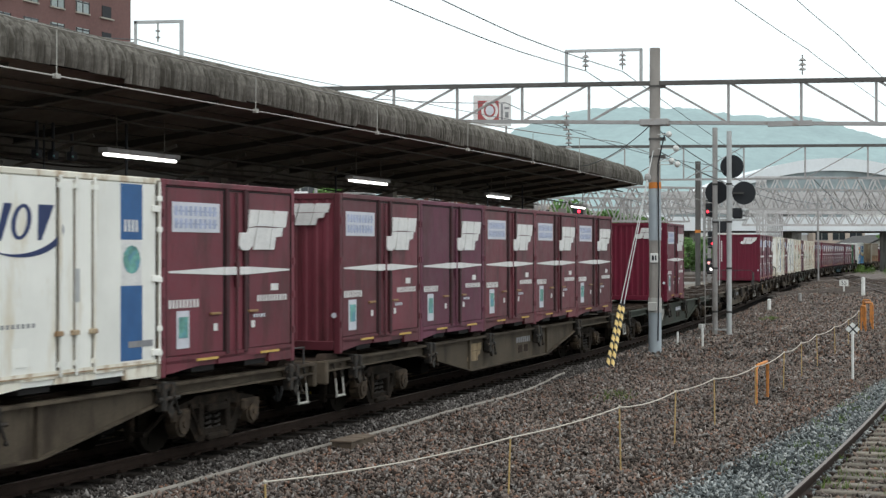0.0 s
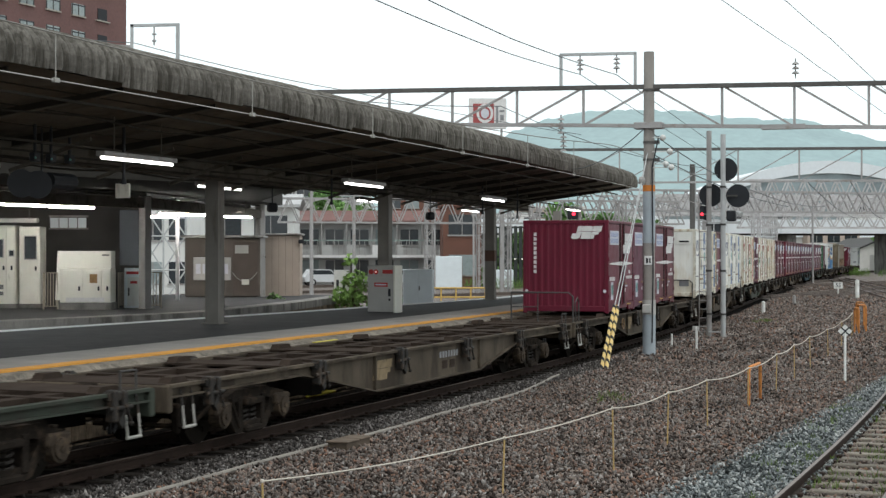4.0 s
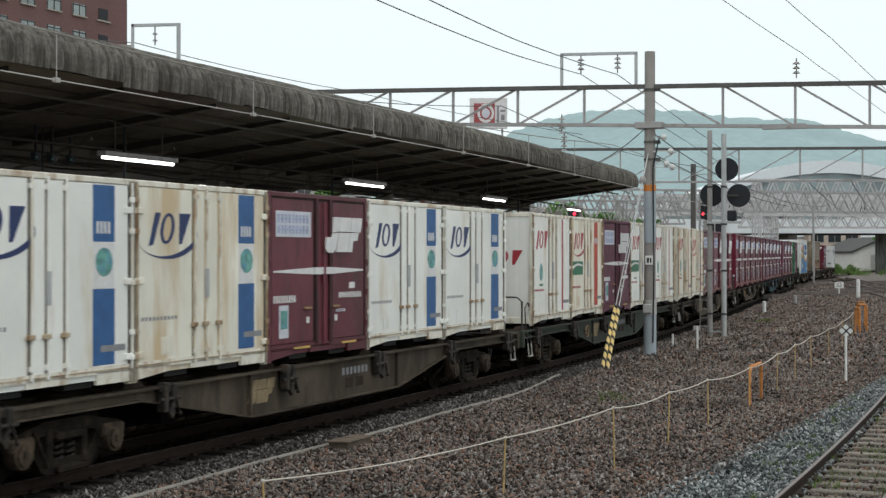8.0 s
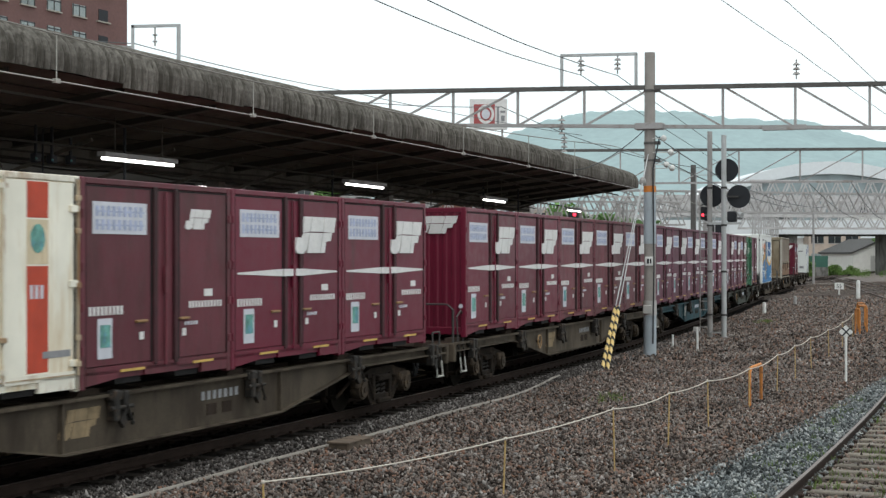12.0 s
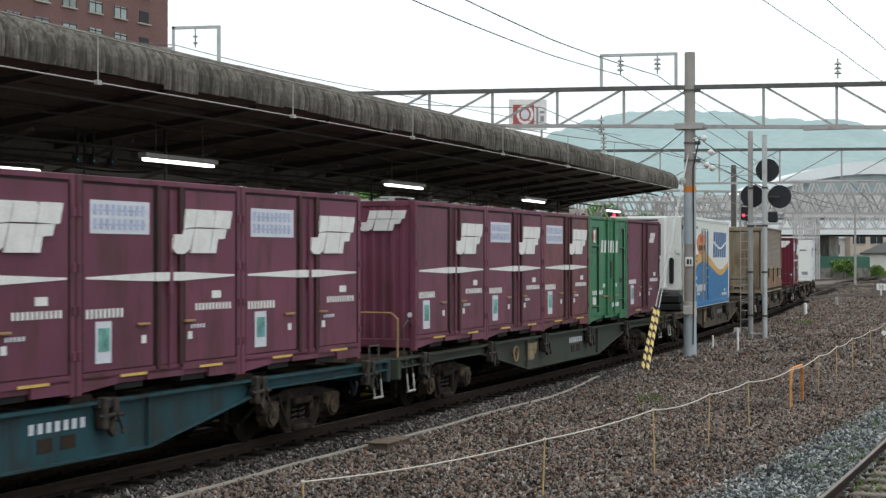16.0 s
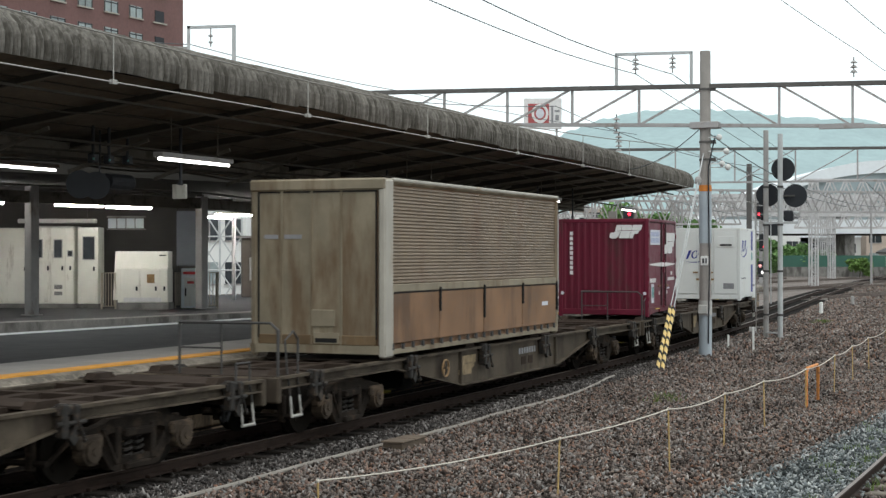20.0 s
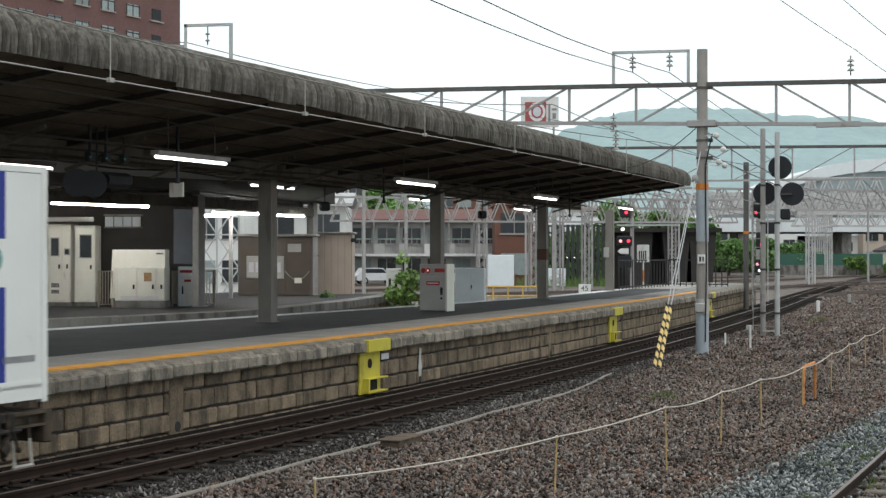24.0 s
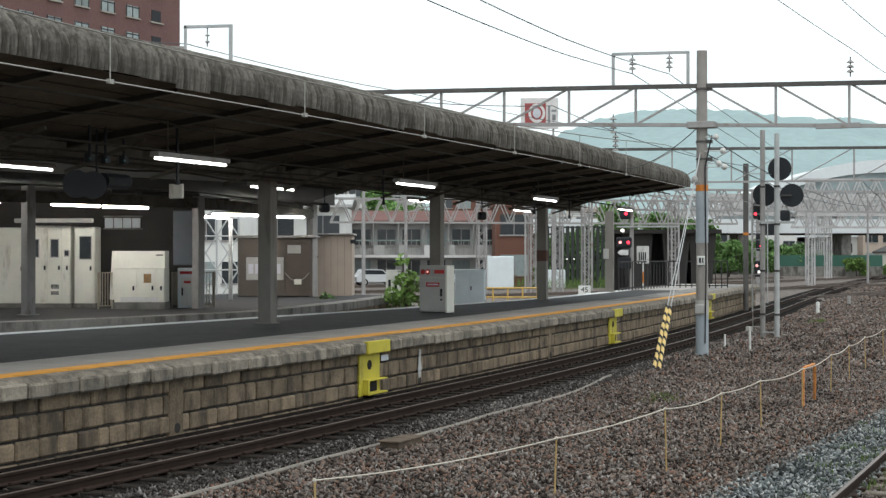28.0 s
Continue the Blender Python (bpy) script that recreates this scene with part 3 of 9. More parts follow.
        part("print", bars(u(0.18), u(0.27), 0.90, 0.95, 5, W - 0.008), DECAL_GREEN, root)
    else:
        for z0, z1 in ((0.28, 1.52), (2.08, H - 0.1)) if badge else ((0.28, H - 0.1),):
            part("stripe", slab(rect(u(0.72), u(0.83), z0, z1), W - 0.008), DECAL_ORANGE_RED, root, "upright orange-red stripe")
        if badge:
            part("badge", slab(rect(u(0.72), u(0.83), 1.54, 2.06), W - 0.008), RUST_RUN, root, "cream badge panel")
            part("badge_picture", slab([(u(0.775) + 0.14 * math.cos(a), 1.84 + 0.17 * math.sin(a)) for a in np.linspace(0, 6.28, 17)[:-1]], W - 0.003), DECAL_TEAL, root)
        part("print", bars(u(0.735), u(0.815), 1.14 if badge else 1.92, 1.30 if badge else 2.08, 3, W - 0.003), DECAL_PALE, root)
    part("print", bars(u(0.05), u(0.30), 0.78, 0.83, 10, W - 0.008), DECAL_RED if red else DECAL_GREY, root)
    part("plate", slab(rect(u(0.80), u(0.95), 0.44, 0.52), W - 0.006), DECAL_GREY, root)
    part("plate_frame", slab(rect(u(0.18), u(0.26), 0.32, 0.56), W - 0.010).prism(rect(u(0.19), u(0.25), 0.34, 0.54), "x", W, W + 0.003), paint, root)
    # end wall
    if end_mark:
        s2, k2 = swoosh_mark(0, 0, 0.8, 0.0, ring=False)
        part("end_mark", s2, ink, root, "three slanted strokes", Matrix.Translation((0.1, -L + 0.012, 1.4)) @ Matrix.Rotation(radians(-90), 4, "Z"))
    else:
        v = Shape().box(0.55, 1.05, -L - 0.012, -L + 0.012, 2.03, 2.46, 0.006)
        hatch = part("hatch", v, paint, root, "small vent hatch in the end wall")
        part("slot", Shape().box(0.62, 0.98, -L - 0.02, -L - 0.010, 2.10, 2.16), GAP, hatch)
        n = Shape()
        for i in range(11):
            n.box(-0.85 + i * 0.105, -0.85 + i * 0.105 + 0.07, -L + 0.004, -L + 0.016, 1.80, 1.88)
        part("print", n, DECAL_NAVY, root)
        part("end_plate", Shape().box(0.62, 0.98, -L - 0.006, -L + 0.012, 0.44, 0.66).box(0.66, 0.94, -L - 0.012, -L - 0.004, 0.5, 0.6), DECAL_GREY, root)
    return root


def add_green_plate(root):
    u = lambda k: -HALF + k * 2 * HALF
    part("sign_plate", slab(rect(u(0.06), u(0.36), 1.12, 1.46), NEAR - 0.004), DECAL_GREEN, root, "green plate with a white wave")
    part("wave", slab([(u(0.08), 1.30), (u(0.2), 1.36), (u(0.34), 1.33), (u(0.34), 1.37), (u(0.2), 1.41), (u(0.08), 1.36)], NEAR + 0.002), DECAL_WHITE, root)


def green_container(m):
    root = thing("freight_container", m, "bright green steel freight container with white bars", "container", "containers on the train")
    L, W, H = HALF, NEAR, 2.6
    box_frame(L, W, H, GREEN, root)
    part("body", Shape().box(-W + 0.03, W - 0.05, -L + 0.05, L - 0.04, 0.1, H - 0.02), GREEN, root)
    u = lambda k: -L + k * 2 * L
    # flush door sheets round two recessed columns
    for a, b in ((0.03, 0.08), (0.255, 0.535), (0.545, 0.785), (0.925, 0.97)):
        part("door_sheet", Shape().box(W - 0.055, W - 0.015, u(a), u(b), 0.2, H - 0.09, 0.012), GREEN, root)
    for a, b, cuts in ((0.08, 0.255, (1.87, 0.40)), (0.785, 0.925, (1.83, 0.52))):
        part("door_head", Shape().box(W - 0.055, W - 0.017, u(a), u(b), 2.33, H - 0.09, 0.006), GREEN, root)
        part("door_foot", Shape().box(W - 0.055, W - 0.017, u(a), u(b), 0.2, 0.25, 0.006), GREEN, root)
        # Near-black strips put the shade of recess edges and ledges into colour.
        part("recess_edge", Shape().box(W - 0.05, W - 0.019, u(a), u(a) + 0.02, 0.25, 2.33).box(W - 0.05, W - 0.019, u(b) - 0.028, u(b), 0.25, 2.33), GAP, root, "dark strip at a recess edge, shade put into colour")
        for z in cuts:
            part("ledge", Shape().box(W - 0.052, W - 0.012, u(a), u(b), z, z + 0.022, 0.004), GREEN, root)
            part("ledge_seal", Shape().box(W - 0.05, W - 0.03, u(a) + 0.02, u(b) - 0.03, z - 0.028, z), GAP, root)
        for k in (a + 0.012, b - 0.03):
            part("catch", Shape().box(W - 0.05, W - 0.01, u(k), u(k) + 0.05, 1.70, 1.735, 0.004), STEEL_DARK, root)
    part("door_seal", Shape().box(W - 0.05, W - 0.013, u(0.533), u(0.549), 0.2, H - 0.1), GAP, root, "dark rubber seal between the doors")
    part("vent_cover", Shape().box(W - 0.03, W + 0.004, u(0.548), u(0.578), 1.08, 1.50, 0.01), STEEL_DARK, root, "dark strip over the door joint")
    part("joint_rust", Shape().box(W - 0.03, W - 0.008, u(0.505), u(0.565), 0.50, 0.64, 0.004), RUST_WASH, root, "rusty patch at the door joint")
    for a in (0.445, 0.635):
        part("locking_rod", Shape().bar((W + 0.012, u(a), 0.16), (W + 0.012, u(a), H - 0.02), 0.021, 8), GREEN, root)
        # Dark strip beside the rod, standing in for its shade.
        part("rod_channel", Shape().box(W - 0.03, W - 0.010, u(a) - 0.045, u(a) - 0.018, 0.2, H - 0.1), GAP, root)
        for z in (0.22, 0.95, 1.62, 2.36):
            part("rod_bracket", Shape().box(W - 0.02, W + 0.04, u(a) - 0.05, u(a) + 0.05, z, z + 0.07, 0.006), GREEN, root)
        part("rod_cap", Shape().box(W - 0.03, W + 0.04, u(a) - 0.035, u(a) + 0.035, H - 0.05, H + 0.012, 0.01), BRASS, root)
    part("lettering", bars(u(0.30), u(0.76), 1.72, 2.02, 6, W - 0.013, lean=0.06), DECAL_WHITE, root, "row of white bars")
    badge = [(u(0.165) + 0.17 * math.cos(a), 2.11 + 0.17 * math.sin(a)) for a in np.linspace(0, 6.28, 21)[:-1]]
    part("badge", slab(badge, W - 0.046), DECAL_RED, root, "round red badge with a white bar")
    part("badge_mark", slab([(u(0.165) + y, 2.11 + z) for y, z in ((-0.10, -0.15), (0.10, -0.15), (0.10, -0.10), (0.05, -0.06), (0.05, 0.06), (0.10, 0.10), (0.10, 0.15), (-0.10, 0.15), (-0.10, 0.10), (-0.05, 0.06), (-0.05, -0.06), (-0.10, -0.10))], W - 0.040), DECAL_WHITE, root)
    part("print", bars(u(0.085), u(0.245), 0.69, 0.79, 4, W - 0.048), DECAL_WHITE, root)
    part("print", bars(u(0.262), u(0.355), 0.69, 0.79, 3, W - 0.012), DECAL_WHITE, root)
    part("sticker", slab(rect(u(0.13), u(0.21), 0.45, 0.63), W - 0.048), DECAL_WHITE, root)
    part("print", bars(u(0.80), u(0.91), 0.96, 1.07, 4, W - 0.048), STEEL_DARK, root)
    part("print", slab(rect(u(0.585), u(0.765), 0.36, 0.46), W - 0.012), DECAL_PALE, root)
    for a in (0.355, 0.665):
        part("sticker", slab(rect(u(a), u(a + 0.045), 0.86, 0.95), W - 0.012), DECAL_WHITE, root)
    for a, b in ((0.33, 0.44), (0.64, 0.75)):
        part("handle", Shape().box(W - 0.02, W + 0.03, u(a), u(b), 0.62, 0.655, 0.008), BRASS, root)
    for z in (0.36, 1.0, 1.7, 2.36):
        part("hinge", Shape().box(W - 0.03, W + 0.012, u(0.985) - 0.14, u(0.985), z, z + 0.06, 0.006), GREEN, root)
    return root


def end_door_container(m):
    """White box whose doors are in its end; clean paint, blue mark and a royal-blue stripe."""
    root = thing("freight_container", m, "clean white refrigerated container with a royal-blue stripe", "container", "containers on the train")
    L, W, H = HALF, NEAR, 2.6
    box_frame(L, W, H, CLEAN_WHITE, root, post=0.10)
    part("body", Shape().box(-W + 0.02, W - 0.02, -L + 0.03, L - 0.03, 0.1, H - 0.012), CLEAN_WHITE, root)
    u = lambda k: -L + k * 2 * L
    part("side_panel", Shape().box(W - 0.03, W - 0.006, u(0.03), u(0.97), 0.22, H - 0.08, 0.008), CLEAN_WHITE, root)
    s, k = swoosh_mark(u(0.09), 1.75, 0.98, W - 0.008)
    part("mark", s, DECAL_BLUE, root, "three slanted strokes")
    part("crescent", k, DECAL_BLUE, root)
    for z0, z1 in ((0.24, 1.28), (1.80, H - 0.08)):
        part("stripe", slab(rect(u(0.70), u(0.81), z0, z1), W - 0.008), DECAL_BLUE, root, "royal-blue stripe")
    part("badge_picture", slab([(u(0.755) + 0.16 * math.cos(a), 1.58 + 0.16 * math.sin(a)) for a in np.linspace(0, 6.28, 13)[:-1]], W - 0.008), DECAL_TEAL, root)
    part("print", bars(u(0.06), u(0.36), 0.76, 0.82, 10, W - 0.008), DECAL_GREY, root)
    part("plate", slab(rect(u(0.80), u(0.94), 0.46, 0.53), W - 0.008), DECAL_GREY, root)
    for a, b in ((-1.1, -0.28), (-0.26, 0.26), (0.28, 1.1)):
        part("end_door", Shape().box(a, b, -L - 0.005, -L + 0.03, 0.24, H - 0.1, 0.01), CLEAN_WHITE, root)
    for x in (-0.30, 0.02, 0.24):
        part("locking_rod", Shape().bar((x, -L - 0.02, 0.2), (x, -L - 0.02, H - 0.06), 0.02, 6), CLEAN_WHITE, root)
        part("latch", Shape().box(x - 0.16, x + 0.02, -L - 0.05, -L - 0.005, 0.98, 1.03, 0.008).box(x - 0.05, x + 0.05, -L - 0.045, -L - 0.005, 0.72, 0.79), BRASS, root)
    hatch = part("hatch", Shape().box(0.42, 1.0, -L - 0.02, -L - 0.002, 1.90, 2.3, 0.006), CLEAN_WHITE, root)
    part("slot", Shape().box(0.5, 0.92, -L - 0.028, -L - 0.018, 1.96, 2.02), GAP, hatch)
    part("end_plate", Shape().box(0.62, 1.0, -L - 0.016, -L, 0.42, 0.62), DECAL_GREY, root)
    s2, k2 = swoosh_mark(0, 0, 0.7, 0.0)
    turn = Matrix.Translation((-0.75, -L - 0.006, 1.5)) @ Matrix.Rotation(radians(-90), 4, "Z")
    part("end_mark", s2, DECAL_BLUE, root, "three slanted strokes", turn)
    part("end_crescent", k2, DECAL_BLUE, root, "", turn)
    return root


def reefer_container(m):
    """A thirty-one-foot cooled box: a cooling unit in its open front bay, white over blue with a yellow wave."""
    root = thing("refrigerated_container", m, "long white and blue refrigerated container with yellow wave", "container", "containers on the train")
    L, W, H = 4.65, NEAR, 2.92
    b0 = -L + 0.72                           # start of the closed body
    part("body", Shape().box(-W + 0.02, W - 0.02, b0, L, 0.16, H - 0.01, 0.02), CLEAN_WHITE, root)
    f0 = b0 - 0.36                           # front face of the body, beside the ladder recess
    part("front_wall", Shape().box(-W + 0.02, W - 0.20, f0, b0, 0.60, H - 0.012, 0.02), CLEAN_WHITE, root)
    fr = Shape()
    for sx in (-1, 1):
        for y in (L - 0.12, b0 - 0.06):
            fr.box(sx * W - (0.16 if sx > 0 else 0), sx * W + (0 if sx > 0 else 0.16), y, y + 0.14, 0, H, 0.015)
        fr.box(min(sx * W, sx * (W - 0.08)), max(sx * W, sx * (W - 0.08)), f0, L, H - 0.1, H, 0.01)
        fr.box(min(sx * W, sx * (W - 0.1)), max(sx * W, sx * (W - 0.1)), b0, L, 0.0, 0.17, 0.01)
    fr.box(W - 0.13, W, f0 - 0.02, f0 + 0.06, 0.0, H, 0.012)
    fr.box(-W, -W + 0.13, f0 - 0.02, f0 + 0.06, 0.0, H, 0.012)
    part("frame", fr, CLEAN_WHITE, root)
    part("bay_floor", Shape().box(-W + 0.06, W - 0.16, -L + 0.04, b0, 0.0, 0.16, 0.01), BLACK, root, "dark floor frame of the front bay")
    lad = Shape()
    for i in range(6):
        lad.box(W - 0.16, W - 0.012, f0 + 0.05, b0 - 0.05, 0.30 + i * 0.43, 0.34 + i * 0.43, 0.008)
    part("ladder", lad, CLEAN_WHITE, root, "white ladder rungs beside the front bay")
    part("ladder_fitting", Shape().box(W - 0.19, W - 0.08, f0 + 0.1, b0 - 0.12, H - 0.42, H - 0.27, 0.02).box(W - 0.17, W - 0.06, f0 + 0.12, b0 - 0.14, H - 0.12, H - 0.02, 0.01), STEEL_DARK, root)
    part("wall_box", Shape().box(0.86, 1.02, f0 - 0.06, f0, 1.74, 1.92, 0.015), CLEAN_WHITE, root)
    unit = part("cooling_unit", Shape().box(-0.64, 0.60, -L + 0.02, f0, 0.62, H - 0.01, 0.05), CLEAN_WHITE, root, "white cooling unit with a black grille")
    g0 = -L + 0.02
    part("grille", Shape().box(-0.49, 0.45, g0 - 0.012, g0 + 0.02, 1.68, H - 0.24, 0.008), BLACK, unit)
    gs = Shape()
    for i in range(12):
        gs.box(-0.47, 0.43, g0 - 0.018, g0 - 0.008, 1.72 + i * 0.078, 1.73 + i * 0.078)
    part("grille_bars", gs, BLACK, unit)
    part("print", Shape().box(-0.45, 0.37, g0 - 0.008, g0 + 0.01, H - 0.16, H - 0.11), STEEL_DARK, unit)
    part("panel", Shape().box(-0.48, -0.03, g0 - 0.01, g0 + 0.02, 0.78, 1.64, 0.006).box(-0.01, 0.45, g0 - 0.01, g0 + 0.02, 0.78, 1.64, 0.006), CLEAN_WHITE, unit)
    part("warning_label", Shape().box(-0.35, -0.17, g0 - 0.015, g0, 1.35, 1.55), FLAME, unit)
    part("gauge", Shape().box(0.14, 0.36, g0 - 0.02, g0, 1.33, 1.56, 0.02), STEEL_DARK, unit, "dark gauge window")
    part("lock", Shape().box(0.03, 0.14, g0 - 0.015, g0, 0.93, 1.0), STEEL_DARK, unit)
    part("print", Shape().box(-0.47, -0.18, g0 - 0.015, g0, 1.0, 1.07), DECAL_GREY, unit)
    pr = Shape()
    for i in range(10):
        pr.box(-0.47 + i * 0.09, -0.405 + i * 0.09, g0 - 0.015, g0, 0.82, 0.91)
    part("print", pr, DECAL_GREY, unit)
    part("cable_loop", Shape().box(0.66, 0.80, f0 - 0.06, f0, 0.80, 1.62, 0.05), BLACK, root, "black cable guard on the front wall")
    part("tank", Shape().box(-0.75, 1.08, g0 + 0.06, f0 + 0.05, 0.16, 0.52, 0.09), BLACK, root, "black fuel tank under the cooling unit")
    # the wave: its upper and lower edge over the floor along the side
    ys = np.linspace(b0 + 0.02, L - 0.02, 49)
    k = (ys - ys[0]) / (ys[-1] - ys[0])
    knot = (0.0, 0.11, 0.30, 0.49, 0.62, 0.75, 0.87, 1.0)
    soft = np.array((0.25, 0.5, 0.25))
    edges = []
    for hs in ((1.23, 1.61, 1.86, 1.64, 1.35, 1.16, 1.25, 1.49), (1.02, 1.24, 1.54, 1.35, 1.14, 0.97, 1.03, 1.33)):
        e = np.interp(k, knot, hs)
        for _ in range(8):
            e[1:-1] = np.convolve(e, soft, "valid")
        edges.append(e)
    top, low = edges
    wave = [(a, b_) for a, b_ in zip(ys, low)] + [(a, b_) for a, b_ in zip(ys[::-1], top[::-1])]
    part("wave_band", Shape().prism(wave, "x", W - 0.022, W - 0.012), SUN_YELLOW, root, "yellow wave across the side")
    part("lower_side", Shape().prism([(ys[0], 0.17), (ys[-1], 0.17)] + [(a, b_) for a, b_ in zip(ys[::-1], low[::-1])], "x", W - 0.022, W - 0.012), DEEP_BLUE, root, "blue lower side")
    u = lambda q: b0 + q * (L - b0)
    oval = [(u(0.288) + 0.91 * math.cos(a), 2.07 + 0.31 * math.sin(a)) for a in np.linspace(0, 6.28, 33)[:-1]]
    rim = [(u(0.288) + 0.94 * math.cos(a), 2.07 + 0.335 * math.sin(a)) for a in np.linspace(0, 6.28, 33)[:-1]]
    part("oval_rim", Shape().prism(rim, "x", W - 0.024, W - 0.010), DECAL_ORANGE_RED, root, "red rim of the oval")
    part("oval_badge", Shape().prism(oval, "x", W - 0.024, W - 0.006), FLAME, root, "orange oval badge")
    part("print", bars(u(0.245), u(0.335), 2.12, 2.30, 4, W - 0.006), DECAL_ORANGE_RED, root)
    part("print", bars(u(0.215), u(0.365), 1.86, 2.02, 8, W - 0.006), BLACK, root)
    for a in (0.286, 0.357, 0.433):
        part("door_edge", Shape().box(W - 0.015, W - 0.002, u(a) - 0.014, u(a) + 0.014, 0.2, 2.57), DECAL_GREY, root)
    for a, c in ((0.29, 0.353), (0.361, 0.429)):
        part("door_edge", Shape().box(W - 0.015, W - 0.003, u(a), u(c), 2.55, 2.57), DECAL_GREY, root)
    for a in (0.30, 0.368, 0.42):
        part("side_door_rod", Shape().bar((W + 0.008, u(a), 0.2), (W + 0.008, u(a), 2.5), 0.022, 6), DEEP_BLUE if a == 0.42 else STEEL_GREY, root)
    for a, z in ((0.40, 0.75), (0.41, 0.95), (0.40, 1.25), (0.42, 2.2), (0.30, 2.3), (0.30, 0.5)):
        part("latch", Shape().box(W - 0.01, W + 0.035, u(a) - 0.10, u(a) + 0.06, z, z + 0.05, 0.008), STEEL_GREY, root)
    part("diamond", Shape().prism([(u(0.08), 1.82), (u(0.111), 2.10), (u(0.049), 2.10)], "x", W - 0.022, W - 0.008), BLACK, root)
    part("diamond_top", Shape().prism([(u(0.049), 2.105), (u(0.111), 2.105), (u(0.08), 2.38)], "x", W - 0.022, W - 0.008), FLAME, root)
    for i in range(6):
        a = u(0.573 + i * 0.059)
        w = 0.36
        part("lettering_bar", Shape().prism([(a, 1.62), (a + w, 1.62), (a + w + 0.17, 2.50), (a + 0.17, 2.50)], "x", W - 0.022, W - 0.010), DECAL_STEEL_BLUE, root, "leaning blue bar")
    ws = [(u(0.575 + 0.36 * q), 2.02 + 0.12 * math.sin(2.2 + q * 5.2)) for q in np.linspace(0, 1, 17)]
    part("lettering_wave", Shape().prism(ws + [(a, b_ + 0.075) for a, b_ in ws[::-1]], "x", W - 0.02, W - 0.006), CLEAN_WHITE, root)
    for z, a, c in ((1.62, 0.05, 0.19), (1.46, 0.05, 0.19), (1.30, 0.05, 0.19), (1.15, 0.05, 0.15), (2.54, 0.05, 0.20)):
        part("print", bars(u(a), u(c), z, z + 0.09, 12, W - 0.012), DECAL_GREY, root)
    for z, a, c in ((0.92, 0.05, 0.18), (0.70, 0.05, 0.17), (0.52, 0.05, 0.09), (0.36, 0.05, 0.10), (0.40, 0.18, 0.235), (0.28, 0.80, 0.94), (0.42, 0.86, 0.90)):
        part("print", bars(u(a), u(c), z, z + 0.09, 10, W - 0.010), DECAL_WHITE, root)
    part("print", bars(u(0.173), u(0.387), 0.52, 0.74, 9, W - 0.005), DECAL_WHITE, root)
    part("skirt", Shape().box(W - 0.06, W + 0.004, b0, L, 0.02, 0.17, 0.012), DEEP_BLUE, root)
    return root


